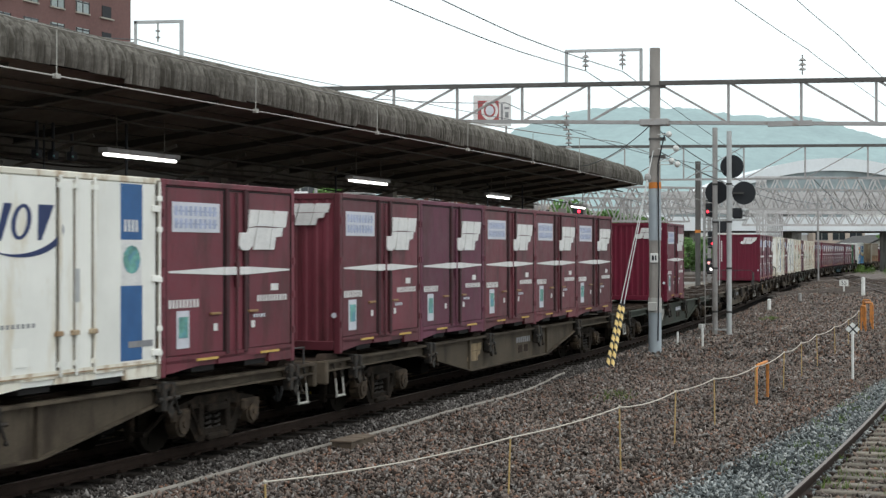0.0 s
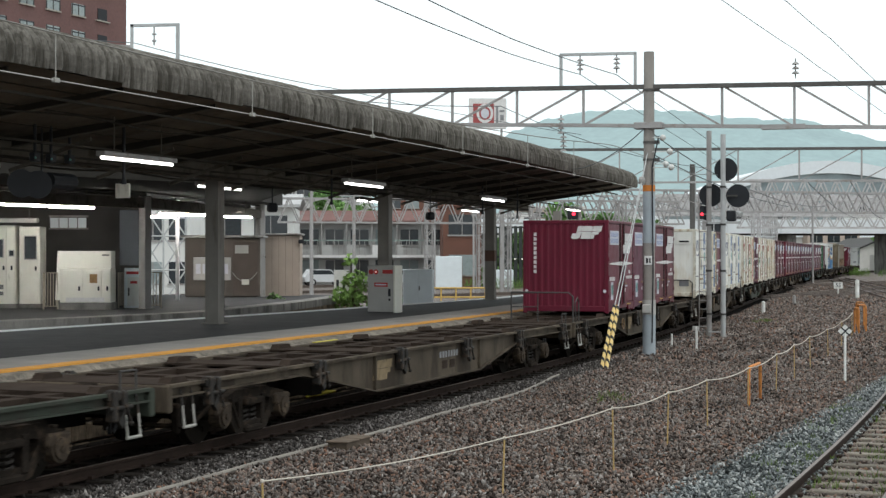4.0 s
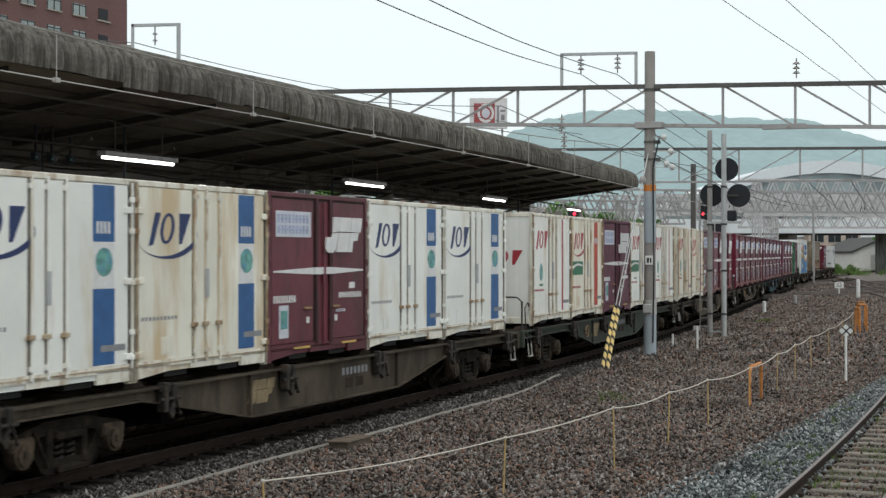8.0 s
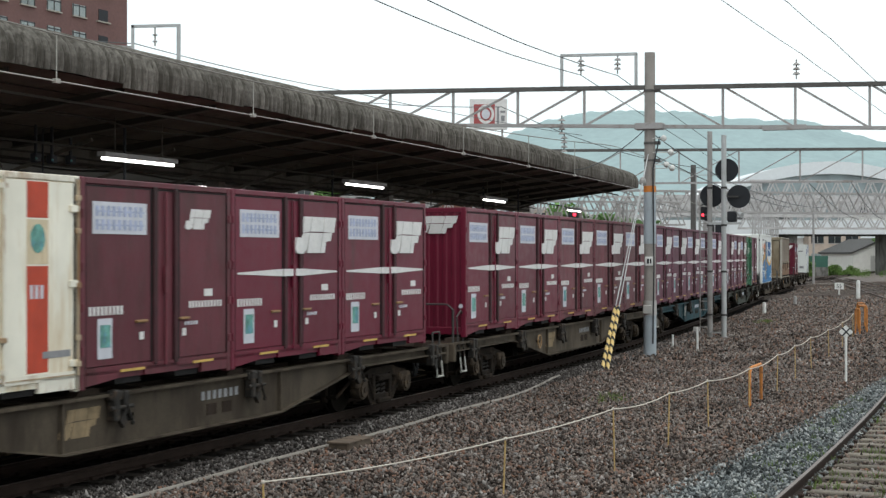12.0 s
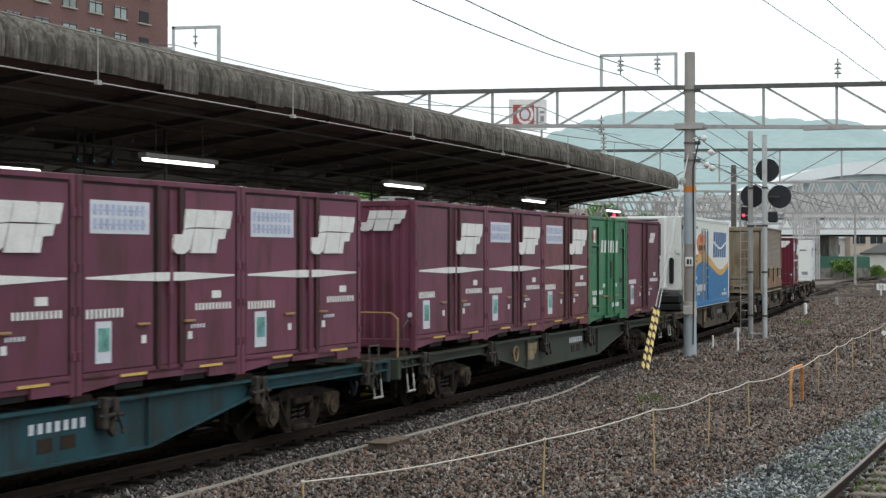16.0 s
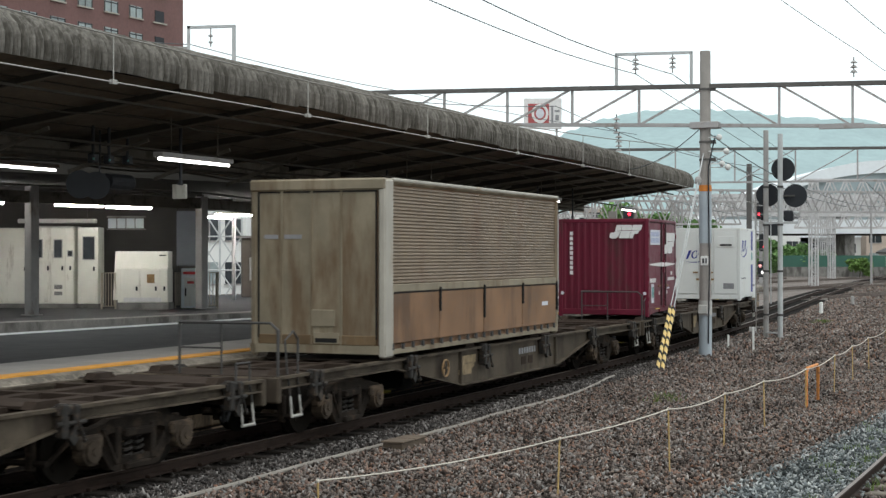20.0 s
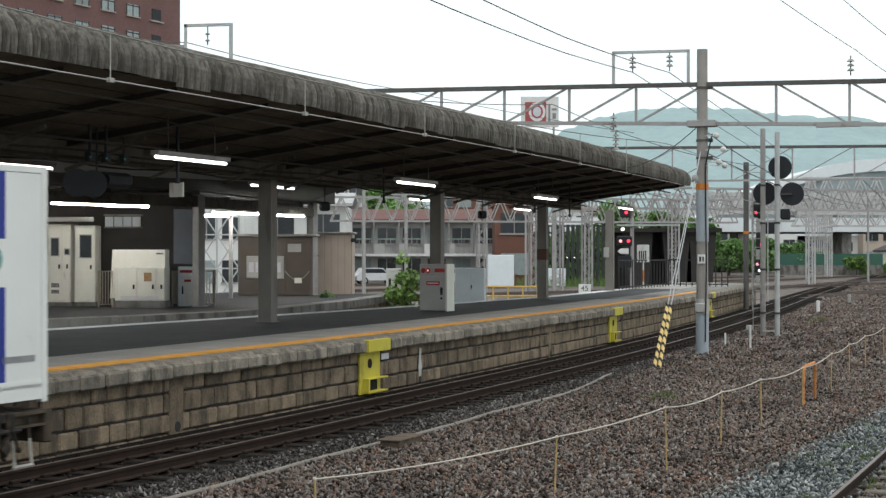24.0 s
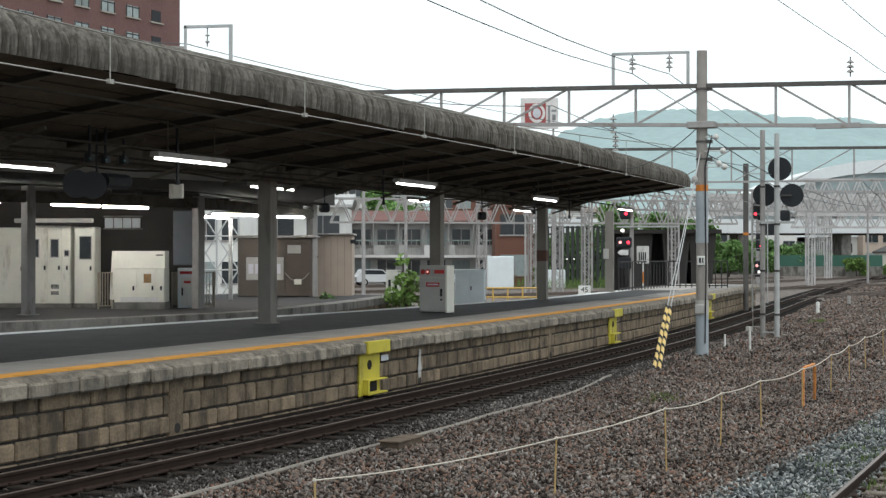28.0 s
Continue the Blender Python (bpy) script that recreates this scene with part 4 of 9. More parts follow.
def wing_container(m):
    """A thirty-one-foot wing-sided box of dusty metal: ribbed shutter above, drop panels below."""
    root = thing("wing_container", m, "dusty brown wing-sided freight container with ribbed shutter", "container", "containers on the train")
    L, W, H = 4.55, 1.245, 2.94
    part("body", Shape().box(-W + 0.04, W - 0.06, -L + 0.06, L - 0.02, 0.12, H - 0.05), BROWN_BOX, root)
    fr = Shape()
    for sx in (-1, 1):
        for y in (-L, L - 0.14):
            fr.box(sx * W - (0.14 if sx > 0 else 0), sx * W + (0 if sx > 0 else 0.14), y, y + 0.14, 0, H, 0.04)
        fr.box(min(sx * W, sx * (W - 0.1)), max(sx * W, sx * (W - 0.1)), -L, L, H - 0.1, H, 0.04)
    fr.box(-W, W, -L - 0.03, -L + 0.1, H - 0.2, H, 0.03)
    fr.box(-W, W, -L, -L + 0.1, 0.06, 0.2)
    part("frame", fr, GREY_FACE, root, "dusty corner posts and top rails")
    part("side_post", Shape().box(W - 0.12, W + 0.012, -L - 0.012, -L + 0.33, 0.0, H - 0.02, 0.03), PALE_POST, root, "pale grey corner post")
    part("top_edge", Shape().box(W - 0.06, W + 0.01, -L + 0.33, L, H - 0.05, H + 0.01, 0.015), PALE_POST, root, "pale top edge")
    for i, (a, c) in enumerate(((-1.08, -0.66), (-0.64, -0.1), (-0.08, 0.44), (0.46, 1.08))):
        part("end_panel", Shape().box(a, c, -L + 0.015, -L + 0.07, 0.34, H - 0.2, 0.012), GREY_FACE, root)
    for a in (-0.65, -0.09, 0.45):
        part("end_rib", Shape().box(a - 0.02, a + 0.02, -L - 0.005, -L + 0.03, 0.2, H - 0.18, 0.006), GREY_FACE, root)
    part("end_sill", Shape().box(-1.08, 1.08, -L - 0.004, -L + 0.03, 0.2, 0.36, 0.01), RUST_WASH, root, "rust-streaked lower rail")
    part("seam", Shape().box(-1.08, 1.08, -L + 0.004, -L + 0.02, H - 0.225, H - 0.2).box(-1.095, -1.075, -L + 0.0, -L + 0.02, 0.3, H - 0.2).box(1.07, 1.09, -L + 0.0, -L + 0.02, 0.3, H - 0.2), GAP, root)
    part("end_step", Shape().box(-0.1, 0.34, -L - 0.01, -L + 0.02, 0.50, 0.78, 0.01).box(-0.05, 0.42, -L - 0.012, -L + 0.02, 0.22, 0.40), GREY_FACE, root)
    part("slot", Shape().box(-0.02, 0.38, -L - 0.016, -L, 0.24, 0.31), GAP, root)
    part("print", Shape().box(-0.98, -0.72, -L + 0.005, -L + 0.02, 1.95, 2.02).box(-0.6, -0.28, -L + 0.005, -L + 0.02, 1.95, 2.02), DECAL_GREY, root)
    # ribbed shutter: upright steps along z
    pts = []
    z = 1.20
    while z < H - 0.14:
        pts += [(z, 0.0), (z + 0.018, 0.02), (z + 0.036, 0.02), (z + 0.054, 0.0)]
        z += 0.058
    n = len(pts)
    v = [(W - 0.055 + d, y, zz) for y in (-L + 0.33, L - 0.14) for zz, d in pts]
    part("shutter", Shape().add(v, [(i, i + 1, n + i + 1, n + i) for i in range(n - 1)]), SHUTTER, root, "horizontally ribbed metal shutter")
    w = (2 * L - 0.28) / 4
    for i in range(4):
        a = -L + 0.14 + i * w
        part("drop_panel", Shape().box(W - 0.05, W - 0.008, a + 0.012, a + w - 0.012, 0.22, 1.05, 0.012), BROWN_BOX, root)
        part("latch_bar", Shape().box(W - 0.02, W + 0.03, a + w - 0.024, a + w + 0.024, 0.70 if i % 2 == 0 else 0.5, 1.12, 0.006), GAP, root, "dark latch bar")
        part("panel_seam", Shape().box(W - 0.012, W - 0.004, a, a + w, 1.047, 1.067), GAP, root)
    hs = Shape()
    for i in range(21):
        y = -L + 0.3 + i * (2 * L - 0.6) / 20
        hs.box(W - 0.02, W + 0.02, y - 0.03, y + 0.03, 0.12, 0.22)
    part("hinge", hs, STEEL_DARK, root)
    part("side_rail", Shape().box(W - 0.06, W, -L + 0.33, L - 0.14, 1.07, 1.20, 0.008).box(W - 0.06, W, -L + 0.1, L - 0.1, 0.05, 0.13), GREY_FACE, root)
    part("tag", slab(rect(L - 1.1, L - 0.7, 0.62, 0.70), W - 0.012), DECAL_PALE, root)
    return root


def wheelset(y, parent):
    w = Shape()
    for sx in (-1, 1):
        w.bar((sx * 0.50, 0, 0), (sx * 0.62, 0, 0), 0.405, 20)
        w.bar((sx * 0.47, 0, 0), (sx * 0.50, 0, 0), 0.432, 20)
        w.bar((sx * 0.615, 0, 0), (sx * 0.63, 0, 0), 0.16, 10)
        for k in range(3):
            a = k * 2.094
            w.box(sx * 0.625 - 0.012, sx * 0.625 + 0.012, math.cos(a) * 0.26 - 0.04, math.cos(a) * 0.26 + 0.04, math.sin(a) * 0.26 - 0.04, math.sin(a) * 0.26 + 0.04)
    w.bar((-0.9, 0, 0), (0.9, 0, 0), 0.07, 8)
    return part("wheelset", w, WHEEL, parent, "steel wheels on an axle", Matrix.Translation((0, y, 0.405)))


def bogie_shape():
    """Heavy cast side frames, bolster, brake beams and hangers of a bogie."""
    b = Shape()
    for sx in (-1, 1):
        x0, x1 = min(sx * 0.86, sx * 0.99), max(sx * 0.86, sx * 0.99)
        b.prism([(-1.18, 0.50), (-1.10, 0.62), (-0.62, 0.70), (-0.5, 0.74), (0.5, 0.74), (0.62, 0.70), (1.10, 0.62), (1.18, 0.50), (0.80, 0.50), (0.52, 0.57), (-0.52, 0.57), (-0.80, 0.50)], "x", x0, x1)
        b.prism([(-0.80, 0.50), (-0.66, 0.54), (-0.40, 0.26), (0.40, 0.26), (0.66, 0.54), (0.80, 0.50), (0.50, 0.13), (0.40, 0.10), (-0.40, 0.10), (-0.50, 0.13)], "x", x0, x1)
        b.prism([(-0.80, 0.50), (-0.62, 0.56), (-0.62, 0.34), (-0.72, 0.30)], "x", x0, x1)
        b.prism([(0.80, 0.50), (0.62, 0.56), (0.62, 0.34), (0.72, 0.30)], "x", x0, x1)
        for y in (-0.36, 0.36):
            b.box(min(sx * 0.84, sx * 1.01), max(sx * 0.84, sx * 1.01), y - 0.06, y + 0.06, 0.18, 0.64, 0.015)
        b.box(min(sx * 0.90, sx * 1.06), max(sx * 0.90, sx * 1.06), -0.26, 0.26, 0.10, 0.19, 0.02)
        b.box(min(sx * 0.90, sx * 1.07), max(sx * 0.90, sx * 1.07), -0.28, 0.28, 0.50, 0.60, 0.02)
        for y in (-1.46, 1.46, -0.46, 0.46):
            b.box(sx * 0.56 - 0.06, sx * 0.56 + 0.06, y - 0.05, y + 0.05, 0.2, 0.62, 0.02)
        for y in (-1.40, 1.40):
            b.bar((sx * 0.95, y * 0.82, 0.60), (sx * 0.74, y, 0.28), 0.03, 6)
        b.bar((sx * 1.02, -0.70, 0.64), (sx * 1.04, -0.46, 0.20), 0.026, 6)
    for y in (-1.46, 1.46):
        b.bar((-0.8, y, 0.30), (0.8, y, 0.30), 0.04, 6)
    b.box(-0.98, 0.98, -0.22, 0.22, 0.52, 0.74, 0.02)
    return b


def spring_shape():
    """Two stout coil springs side by side."""
    s = Shape()
    for y in (-0.12, 0.12):
        s.tube([(0.085 * math.cos(k * 0.9), y + 0.085 * math.sin(k * 0.9), 0.011 * k) for k in range(30)], 0.020, 5)
    return s


def wagon(m, paint, label, rail=False, plate=0):
    """A flat container wagon, 20.4 m over its couplers."""
    root = thing("flat_wagon", m, label, "freight wagon", "wagons of the train")
    body = Shape()
    sill = [(-9.82, 0.83), (-5.7, 0.83), (-2.7, 0.33), (2.9, 0.33), (5.9, 0.83), (9.82, 0.83), (9.82, 0.98), (-9.82, 0.98)]
    for sx in (-1, 1):
        s = Shape()
        s.prism(sill, "x", sx * 1.10 - 0.012, sx * 1.10 + 0.012)
        part("side_sill", s, paint, root, "fish-bellied side sill")
        part("flange", Shape().box(min(sx * 1.06, sx * 1.20), max(sx * 1.06, sx * 1.20), -9.82, 9.82, 0.955, 0.995), paint, root, "upper flange")
        low = [(a, c - 0.013) for a, c in sill[:6]]
        part("flange", Shape().prism(low + [(a, c + 0.026) for a, c in low[::-1]], "x", min(sx * 1.05, sx * 1.19), max(sx * 1.05, sx * 1.19)), paint, root, "lower flange")
        for y in (-2.7, 2.9):
            part("stiffener", Shape().box(min(sx * 1.10, sx * 1.17), max(sx * 1.10, sx * 1.17), y - 0.02, y + 0.02, 0.35, 0.96), paint, root)
        for k in range(6):
            y = -9.43 + 0.75 + k * 3.55 if k < 5 else 9.0
            part("tie_down", TIE_MESH, LATCH_STEEL, root, "dark container latch gear", Matrix.Translation((sx * 1.18, y, 0.74)) @ Matrix.Rotation(0 if sx > 0 else math.pi, 4, "Z"))
    deck = Shape()
    for x in (-0.42, 0.42):
        deck.box(x - 0.12, x + 0.12, -9.7, 9.7, 0.82, 0.985)
    for k in range(16):
        y = -9.5 + k * 19.0 / 15
        deck.box(-1.09, 1.09, y - 0.10, y + 0.10, 0.86, 0.99)
    for y in (-9.3, 9.3):
        deck.box(-1.09, 1.09, y - 0.5, y + 0.5, 0.93, 1.0)
    for y in (-5.7, -2.0, 2.0, 5.7):
        deck.box(-1.09, 1.09, y - 0.42, y + 0.42, 0.965, 1.0)
    part("deck", deck, DECK, root, "rusty open deck")
    # Sill and gear added to fill the underside; near-black colour carries its shade.
    part("centre_sill", Shape().box(-0.30, 0.30, -9.6, 9.6, 0.50, 0.86), SHADE_BLACK, root, "near-black centre sill, underside shade put into its colour")
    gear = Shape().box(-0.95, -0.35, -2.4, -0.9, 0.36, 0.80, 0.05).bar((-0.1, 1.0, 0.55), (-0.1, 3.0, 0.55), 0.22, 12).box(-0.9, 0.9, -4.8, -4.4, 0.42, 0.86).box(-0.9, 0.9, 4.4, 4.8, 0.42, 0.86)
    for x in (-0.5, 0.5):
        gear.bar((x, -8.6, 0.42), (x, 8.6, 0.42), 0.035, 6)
    part("brake_gear", gear, SHADE_BLACK, root, "near-black brake cylinder and rods, underside shade put into colour")
    for k in range(6):
        y = -9.43 + k * PITCH - 0.03
        for x in (-1.0, 1.0):
            q = Shape().prism([(-0.26, 0.995), (0.26, 0.995), (0.17, 1.08), (-0.17, 1.08)], "x", x - 0.09, x + 0.09)
            part("container_seat", q, DECK, root, "", Matrix.Translation((0, min(max(y, -9.4), 9.4), 0)))
    for sy in (-9.8, 9.8):
        part("headstock", Shape().box(-1.2, 1.2, sy - 0.06, sy + 0.06, 0.62, 0.99, 0.02), paint, root)
    for sy in (-1, 1):
        cp = Shape().box(-0.09, 0.09, min(sy * 9.8, sy * 9.94), max(sy * 9.8, sy * 9.94), 0.76, 0.94, 0.02).box(-0.17, 0.17, min(sy * 9.86, sy * 9.985), max(sy * 9.86, sy * 9.985), 0.70, 1.0, 0.04)
        part("coupler", cp, BOGIE, root, "rusty knuckle coupler")
        hose = Shape().tube([(0.4, sy * 9.85, 0.74), (0.45, sy * 9.92, 0.5), (0.42, sy * 9.95, 0.36), (0.36, sy * 9.98, 0.42)], 0.025)
        part("brake_hose", hose, BLACK, root)
        st = Shape()
        for y in (sy * 9.48, sy * 9.20):
            part("step_hanger", Shape().bar((1.16, y, 0.92), (1.19, y, 0.68), 0.018, 6), LATCH_STEEL, root)
            st.bar((1.19, y, 0.70), (1.22, y, 0.42), 0.017, 6)
        st.bar((1.22, sy * 9.50, 0.41), (1.22, sy * 9.18, 0.41), 0.022, 6)
        part("step", st, STEP_WHITE, root, "whitened shunter's step")
    if rail:
        r = Shape()
        y = -9.72
        r.tube([(-0.5, y, 0.99), (-0.5, y, 1.75), (1.0, y, 1.75), (1.12, y, 1.65), (1.12, y, 0.99)], 0.02)
        r.bar((0.2, y, 0.99), (0.2, y, 1.75), 0.016, 6)
        r.bar((-0.5, y, 1.38), (0.2, y, 1.38), 0.014, 6)
        part("hand_rail", r, BRASS if plate == 9 else STEEL_DARK, root, "thin end hand rail")
        r2 = Shape().tube([(1.14, -9.45, 0.9), (1.14, -9.55, 1.5), (1.14, -9.3, 1.62), (1.14, -9.15, 1.5), (1.14, -9.15, 0.9)], 0.016)
        part("grab_iron", r2, STEEL_DARK, root)
    else:
        part("grab_iron", Shape().tube([(1.14, 9.15, 0.9), (1.14, 9.15, 1.25), (1.14, 9.5, 1.25), (1.14, 9.5, 0.9)], 0.014), STEEL_DARK, root)
    for sy in (-1, 1):
        bg_ = part("bogie", BOGIE_MESH, BOGIE, root, "two-axle cast bogie", Matrix.Translation((0, sy * 7.1, 0)))
        for sx in (-1, 1):
            part("spring", SPRING_MESH, SPRING, bg_, "dusty coil springs", Matrix.Translation((sx * 0.90, 0, 0.19)))
        for y in (-0.95, 0.95):
            for sx in (-1, 1):
                part("axle_box", BOX_MESH, AXLE_BROWN, bg_, "brown round axle box", Matrix.Translation((sx * 0.98, y, 0.405)))
            axles.append((wheelset(y, bg_), y))
    if plate % 2:
        hub = part("brake_wheel", Shape().tube([(1.19, -3.55 + 0.15 * math.cos(i * math.pi / 8), 0.70 + 0.15 * math.sin(i * math.pi / 8)) for i in range(17)], 0.016, 5), BRASS, root, "dull ochre hand-brake wheel")
        for i in range(3):
            a = i * 2.094
            part("spoke", Shape().bar((1.17, -3.55, 0.70), (1.19, -3.55 + 0.15 * math.cos(a), 0.70 + 0.15 * math.sin(a)), 0.012, 5), BRASS, hub)
        part("shaft", Shape().bar((1.1, -3.55, 0.70), (1.2, -3.55, 0.70), 0.026, 6), LATCH_STEEL, hub)
    part("mark", slanted_mark(-2.75, 0.50, 0.8, 1.114), STEP_WHITE if plate in (1, 8) else FADED, root, "faded slanted mark")
    part("print", bars(0.6, 1.7, 0.70, 0.82, 7, 1.114), DECAL_PALE if plate in (1, 8, 9) else DECAL_GREY, root)
    part("plate", slab(rect(0.75, 1.02, 0.48, 0.64), 1.114), DECK, root)
    part("plate", slab(rect(1.18, 1.45, 0.48, 0.64), 1.114), DECK, root)
    part("slot", slab(rect(-1.45, -1.1, 0.60, 0.70), 1.108), SHADE_BLACK, root, "dark slot in the sill")
    part("slot", slab(rect(-1.7, -1.3, 0.66, 0.76), 1.114), GAP, root)
    part("brake_gear", Shape().box(-0.5, 0.6, -3.4, -2.2, 0.42, 0.7, 0.03).bar((-0.3, 1.0, 0.55), (-0.3, 2.4, 0.55), 0.2, 12).bar((0.2, -8.5, 0.62), (0.2, 8.5, 0.62), 0.03, 6), BOGIE, root)
    return root


# ---- the train: what each wagon carries, first to last ----
SPEED, LENGTH, PITCH = 11.15, 19.98, 3.69
BOGIE_MESH = bogie_shape().mesh("bogie", BOGIE)
SPRING_MESH = spring_shape().mesh("spring", SPRING)
BOX_MESH = Shape().bar((-0.08, 0, 0), (0.08, 0, 0), 0.175, 16).bar((-0.115, 0, 0), (0.115, 0, 0), 0.135, 14).bar((-0.13, 0, 0), (0.13, 0, 0), 0.05, 8).box(-0.075, 0.075, -0.24, 0.24, 0.02, 0.19, 0.03).mesh("axle_box", AXLE_BROWN)
axles, movers = [], []


def slot_front(n, t):
    return -3.52 + LENGTH * (n - 4) - SPEED * (t - 7)


def wagon_pose(n, t):
    c = slot_front(n, t) + 9.43
    a, b = at(c - 7.1), at(c + 7.1)
    d = b - a
    return Matrix.Translation((a + b) / 2) @ Matrix.Rotation(-math.atan2(d.x, d.y), 4, "Z")


# U purple with a large mark and no sticker
# R maroon, N fresh wine, P faded purple, S plain with a small mark, Q purple with a small mark, B blue stripe, b the same stained,
# T thin red stripe, t the same with a green plate, O orange-red stripe, o with a green plate, G green, E end doors
LOADS = {-1: "...BR", 0: "RURRR", 1: "..N..", 2: ".....", 3: ".NQR.", 4: "BbRBB", 5: "ToPtT", 6: "TOSNN", 7: "NNRRR", 8: "PPPPP",
         9: "UPRGQ", 10: ".....", 11: ".....", 12: "N...E"}
SHIFT = {1: 0.14, 3: -0.08, 4: -0.24, 5: 0.23, 6: -0.39, 7: 0.2, 8: -0.31, 9: 0.26}      # how far each load sits along its wagon
PAINTS = {1: SILL_GREEN, 8: SILL_TEAL, 9: SILL_GREEN, 5: SILL_GREEN}
RED_LABELS = {"R": "maroon steel freight container with large white mark", "N": "fresh wine-red steel container with large white mark",
              "P": "faded purple-brown steel container with large white mark", "S": "maroon steel container with one small white mark",
              "Q": "faded purple steel container with one small white mark",
              "U": "dented purple steel container with large white mark"}
for n, load in LOADS.items():
    m0 = wagon_pose(n, 0)
    paint = PAINTS.get(n, SILL_BROWN)
    state = "empty" if load == "....." and n == 2 else "loaded"
    hue = {SILL_GREEN: "grey-green", SILL_TEAL: "dull teal"}.get(paint, "brown-grey")
    movers.append((wagon(m0, paint, f"{hue} fish-bellied container flat wagon, {state}", n in (3, 4, 5, 7, 9, 11, 12), n), n, Matrix()))
    for k, c in enumerate(load):
        o = Matrix.Translation((0, -9.43 + HALF + PITCH * k + (0.75 if c == "E" else SHIFT.get(n, 0.05)), 1.08))
        if c in "RNPSQU":
            box = red_container(m0 @ o, {"R": MAROON, "N": WINE, "P": PURPLE, "S": MAROON, "Q": PURPLE, "U": PURPLE}[c], c in "SQ", c not in "QU" or n == 3 and c == "Q", RED_LABELS[c])
        elif c in "Bb":
            box = white_container(m0 @ o, "blue", "white insulated container with steel-blue stripe and dark mark" + (", rust-stained" if c == "b" else ""), False, c == "b")
        elif c in "Tt":
            box = white_container(m0 @ o, "thin", "white insulated container with thin red stripe, rusty hinges", n == 5 and k == 0, n == 6, c == "T")
        elif c in "Oo":
            box = white_container(m0 @ o, "wide", "rust-stained white container with broad orange-red stripe", False, True, c == "O")
        elif c == "G":
            box = green_container(m0 @ o)
        elif c == "E":
            box = end_door_container(m0 @ o)
        else:
            continue
        if c in "to":
            add_green_plate(box)
        movers.append((box, n, o))
for n, build, y in ((10, reefer_container, -1.97), (11, wing_container, -1.75)):
    o = Matrix.Translation((0, y, 1.04))
    movers.append((build(wagon_pose(n, 0) @ o), n, o))


def motions():
    for ob, n, o in movers:
        walk(ob, [(t, wagon_pose(n, t) @ o) for t in range(0, 29)])
    for ob, y in axles:
        walk(ob, [(k / FPS, Matrix.Translation((0, y, 0.405)) @ Matrix.Rotation(SPEED * k / FPS / 0.405, 4, "X")) for k in range(0, 28 * FPS + 1)])


# ---- ground ----
YELLOW = surf("yellow_board_paint", (0.50, 0.43, 0.05), rough=0.6, var=0.15, scale=2, dirt=(0.2, 0.16, 0.05), amount=0.25, streak=3)
ORANGE = surf("orange_frame_paint", (0.58, 0.20, 0.04), rough=0.55, var=0.2, scale=6)
ORANGE_RUST = surf("worn_orange_paint", (0.50, 0.19, 0.045), rough=0.65, var=0.35, scale=4, dirt=(0.20, 0.09, 0.045), amount=0.4, dscale=6)
BAMBOO = surf("yellow_stick", (0.42, 0.29, 0.12), rough=0.7, var=0.25, scale=8)
ROPE = surf("pale_rope", (0.48, 0.44, 0.38), rough=0.9, var=0.15, scale=20)
WHITE_PAINT = surf("white_post_paint", (0.68, 0.68, 0.66), rough=0.6, var=0.12, scale=4, dirt=(0.3, 0.27, 0.22), amount=0.2)
POLE = surf("concrete_pole", (0.29, 0.27, 0.25), rough=0.85, var=0.2, scale=1.0, grain=0.1, gscale=40, dirt=(0.13, 0.12, 0.11), amount=0.3, streak=6)
POLE_BLUE = surf("pale_blue_grey_sleeve", (0.33, 0.37, 0.40), rough=0.6, var=0.12, scale=1.5)
GRASS = surf("grass_blades", (0.10, 0.15, 0.035), rough=0.8, var=0.4, scale=3)
LEAF = surf("leaves", (0.115, 0.215, 0.065), rough=0.7, var=0.55, scale=1.2, tint=0.2)
LEAF_LIGHT = surf("light_leaves", (0.135, 0.23, 0.055), rough=0.7, var=0.5, scale=1.5, tint=0.2)
BARK = surf("bark", (0.09, 0.07, 0.05), rough=0.9, var=0.3, scale=5)
CABINET = surf("cream_cabinet", (0.74, 0.725, 0.65), rough=0.5, var=0.08, scale=1.2, dirt=(0.33, 0.29, 0.22), amount=0.15, streak=4)
CABINET_GREY = surf("pale_grey_cabinet", (0.40, 0.39, 0.37), rough=0.5, var=0.08, scale=1.5, dirt=(0.22, 0.2, 0.18), amount=0.15, streak=4)
COOL_WHITE = surf("cool_white_cabinet", (0.74, 0.80, 0.83), rough=0.5, var=0.07, scale=1.5)
BEIGE_WALL = surf("beige_siding", (0.45, 0.37, 0.31), rough=0.8, var=0.1, scale=1.5)
HUT_GREY = surf("grey_brown_wall", (0.115, 0.098, 0.084), rough=0.85, var=0.15, scale=1.5)
GLASS = surf("dark_glass", (0.03, 0.035, 0.04), rough=0.12, var=0.2, scale=3, spec=0.6)
RED_LABEL = surf("red_label", (0.42, 0.03, 0.03), rough=0.5, var=0.1)
SIGNAL_BLACK = surf("signal_black", (0.018, 0.02, 0.024), rough=0.6, var=0.2, scale=2)
TUBE = glow("lit_tube", (1.0, 0.98, 0.95), 4.5)
TUBE_FAR = glow("lit_far_tube", (1.0, 0.97, 0.92), 85.0)
RED_LAMP = glow("red_signal_lamp", (1.0, 0.03, 0.06), 3.2)
WHITE_LAMP = glow("white_signal_lamp", (1.0, 0.95, 0.9), 1.6)
PINK_LAMP = glow("pink_signal_lamp", (1.0, 0.40, 0.38), 1.4)
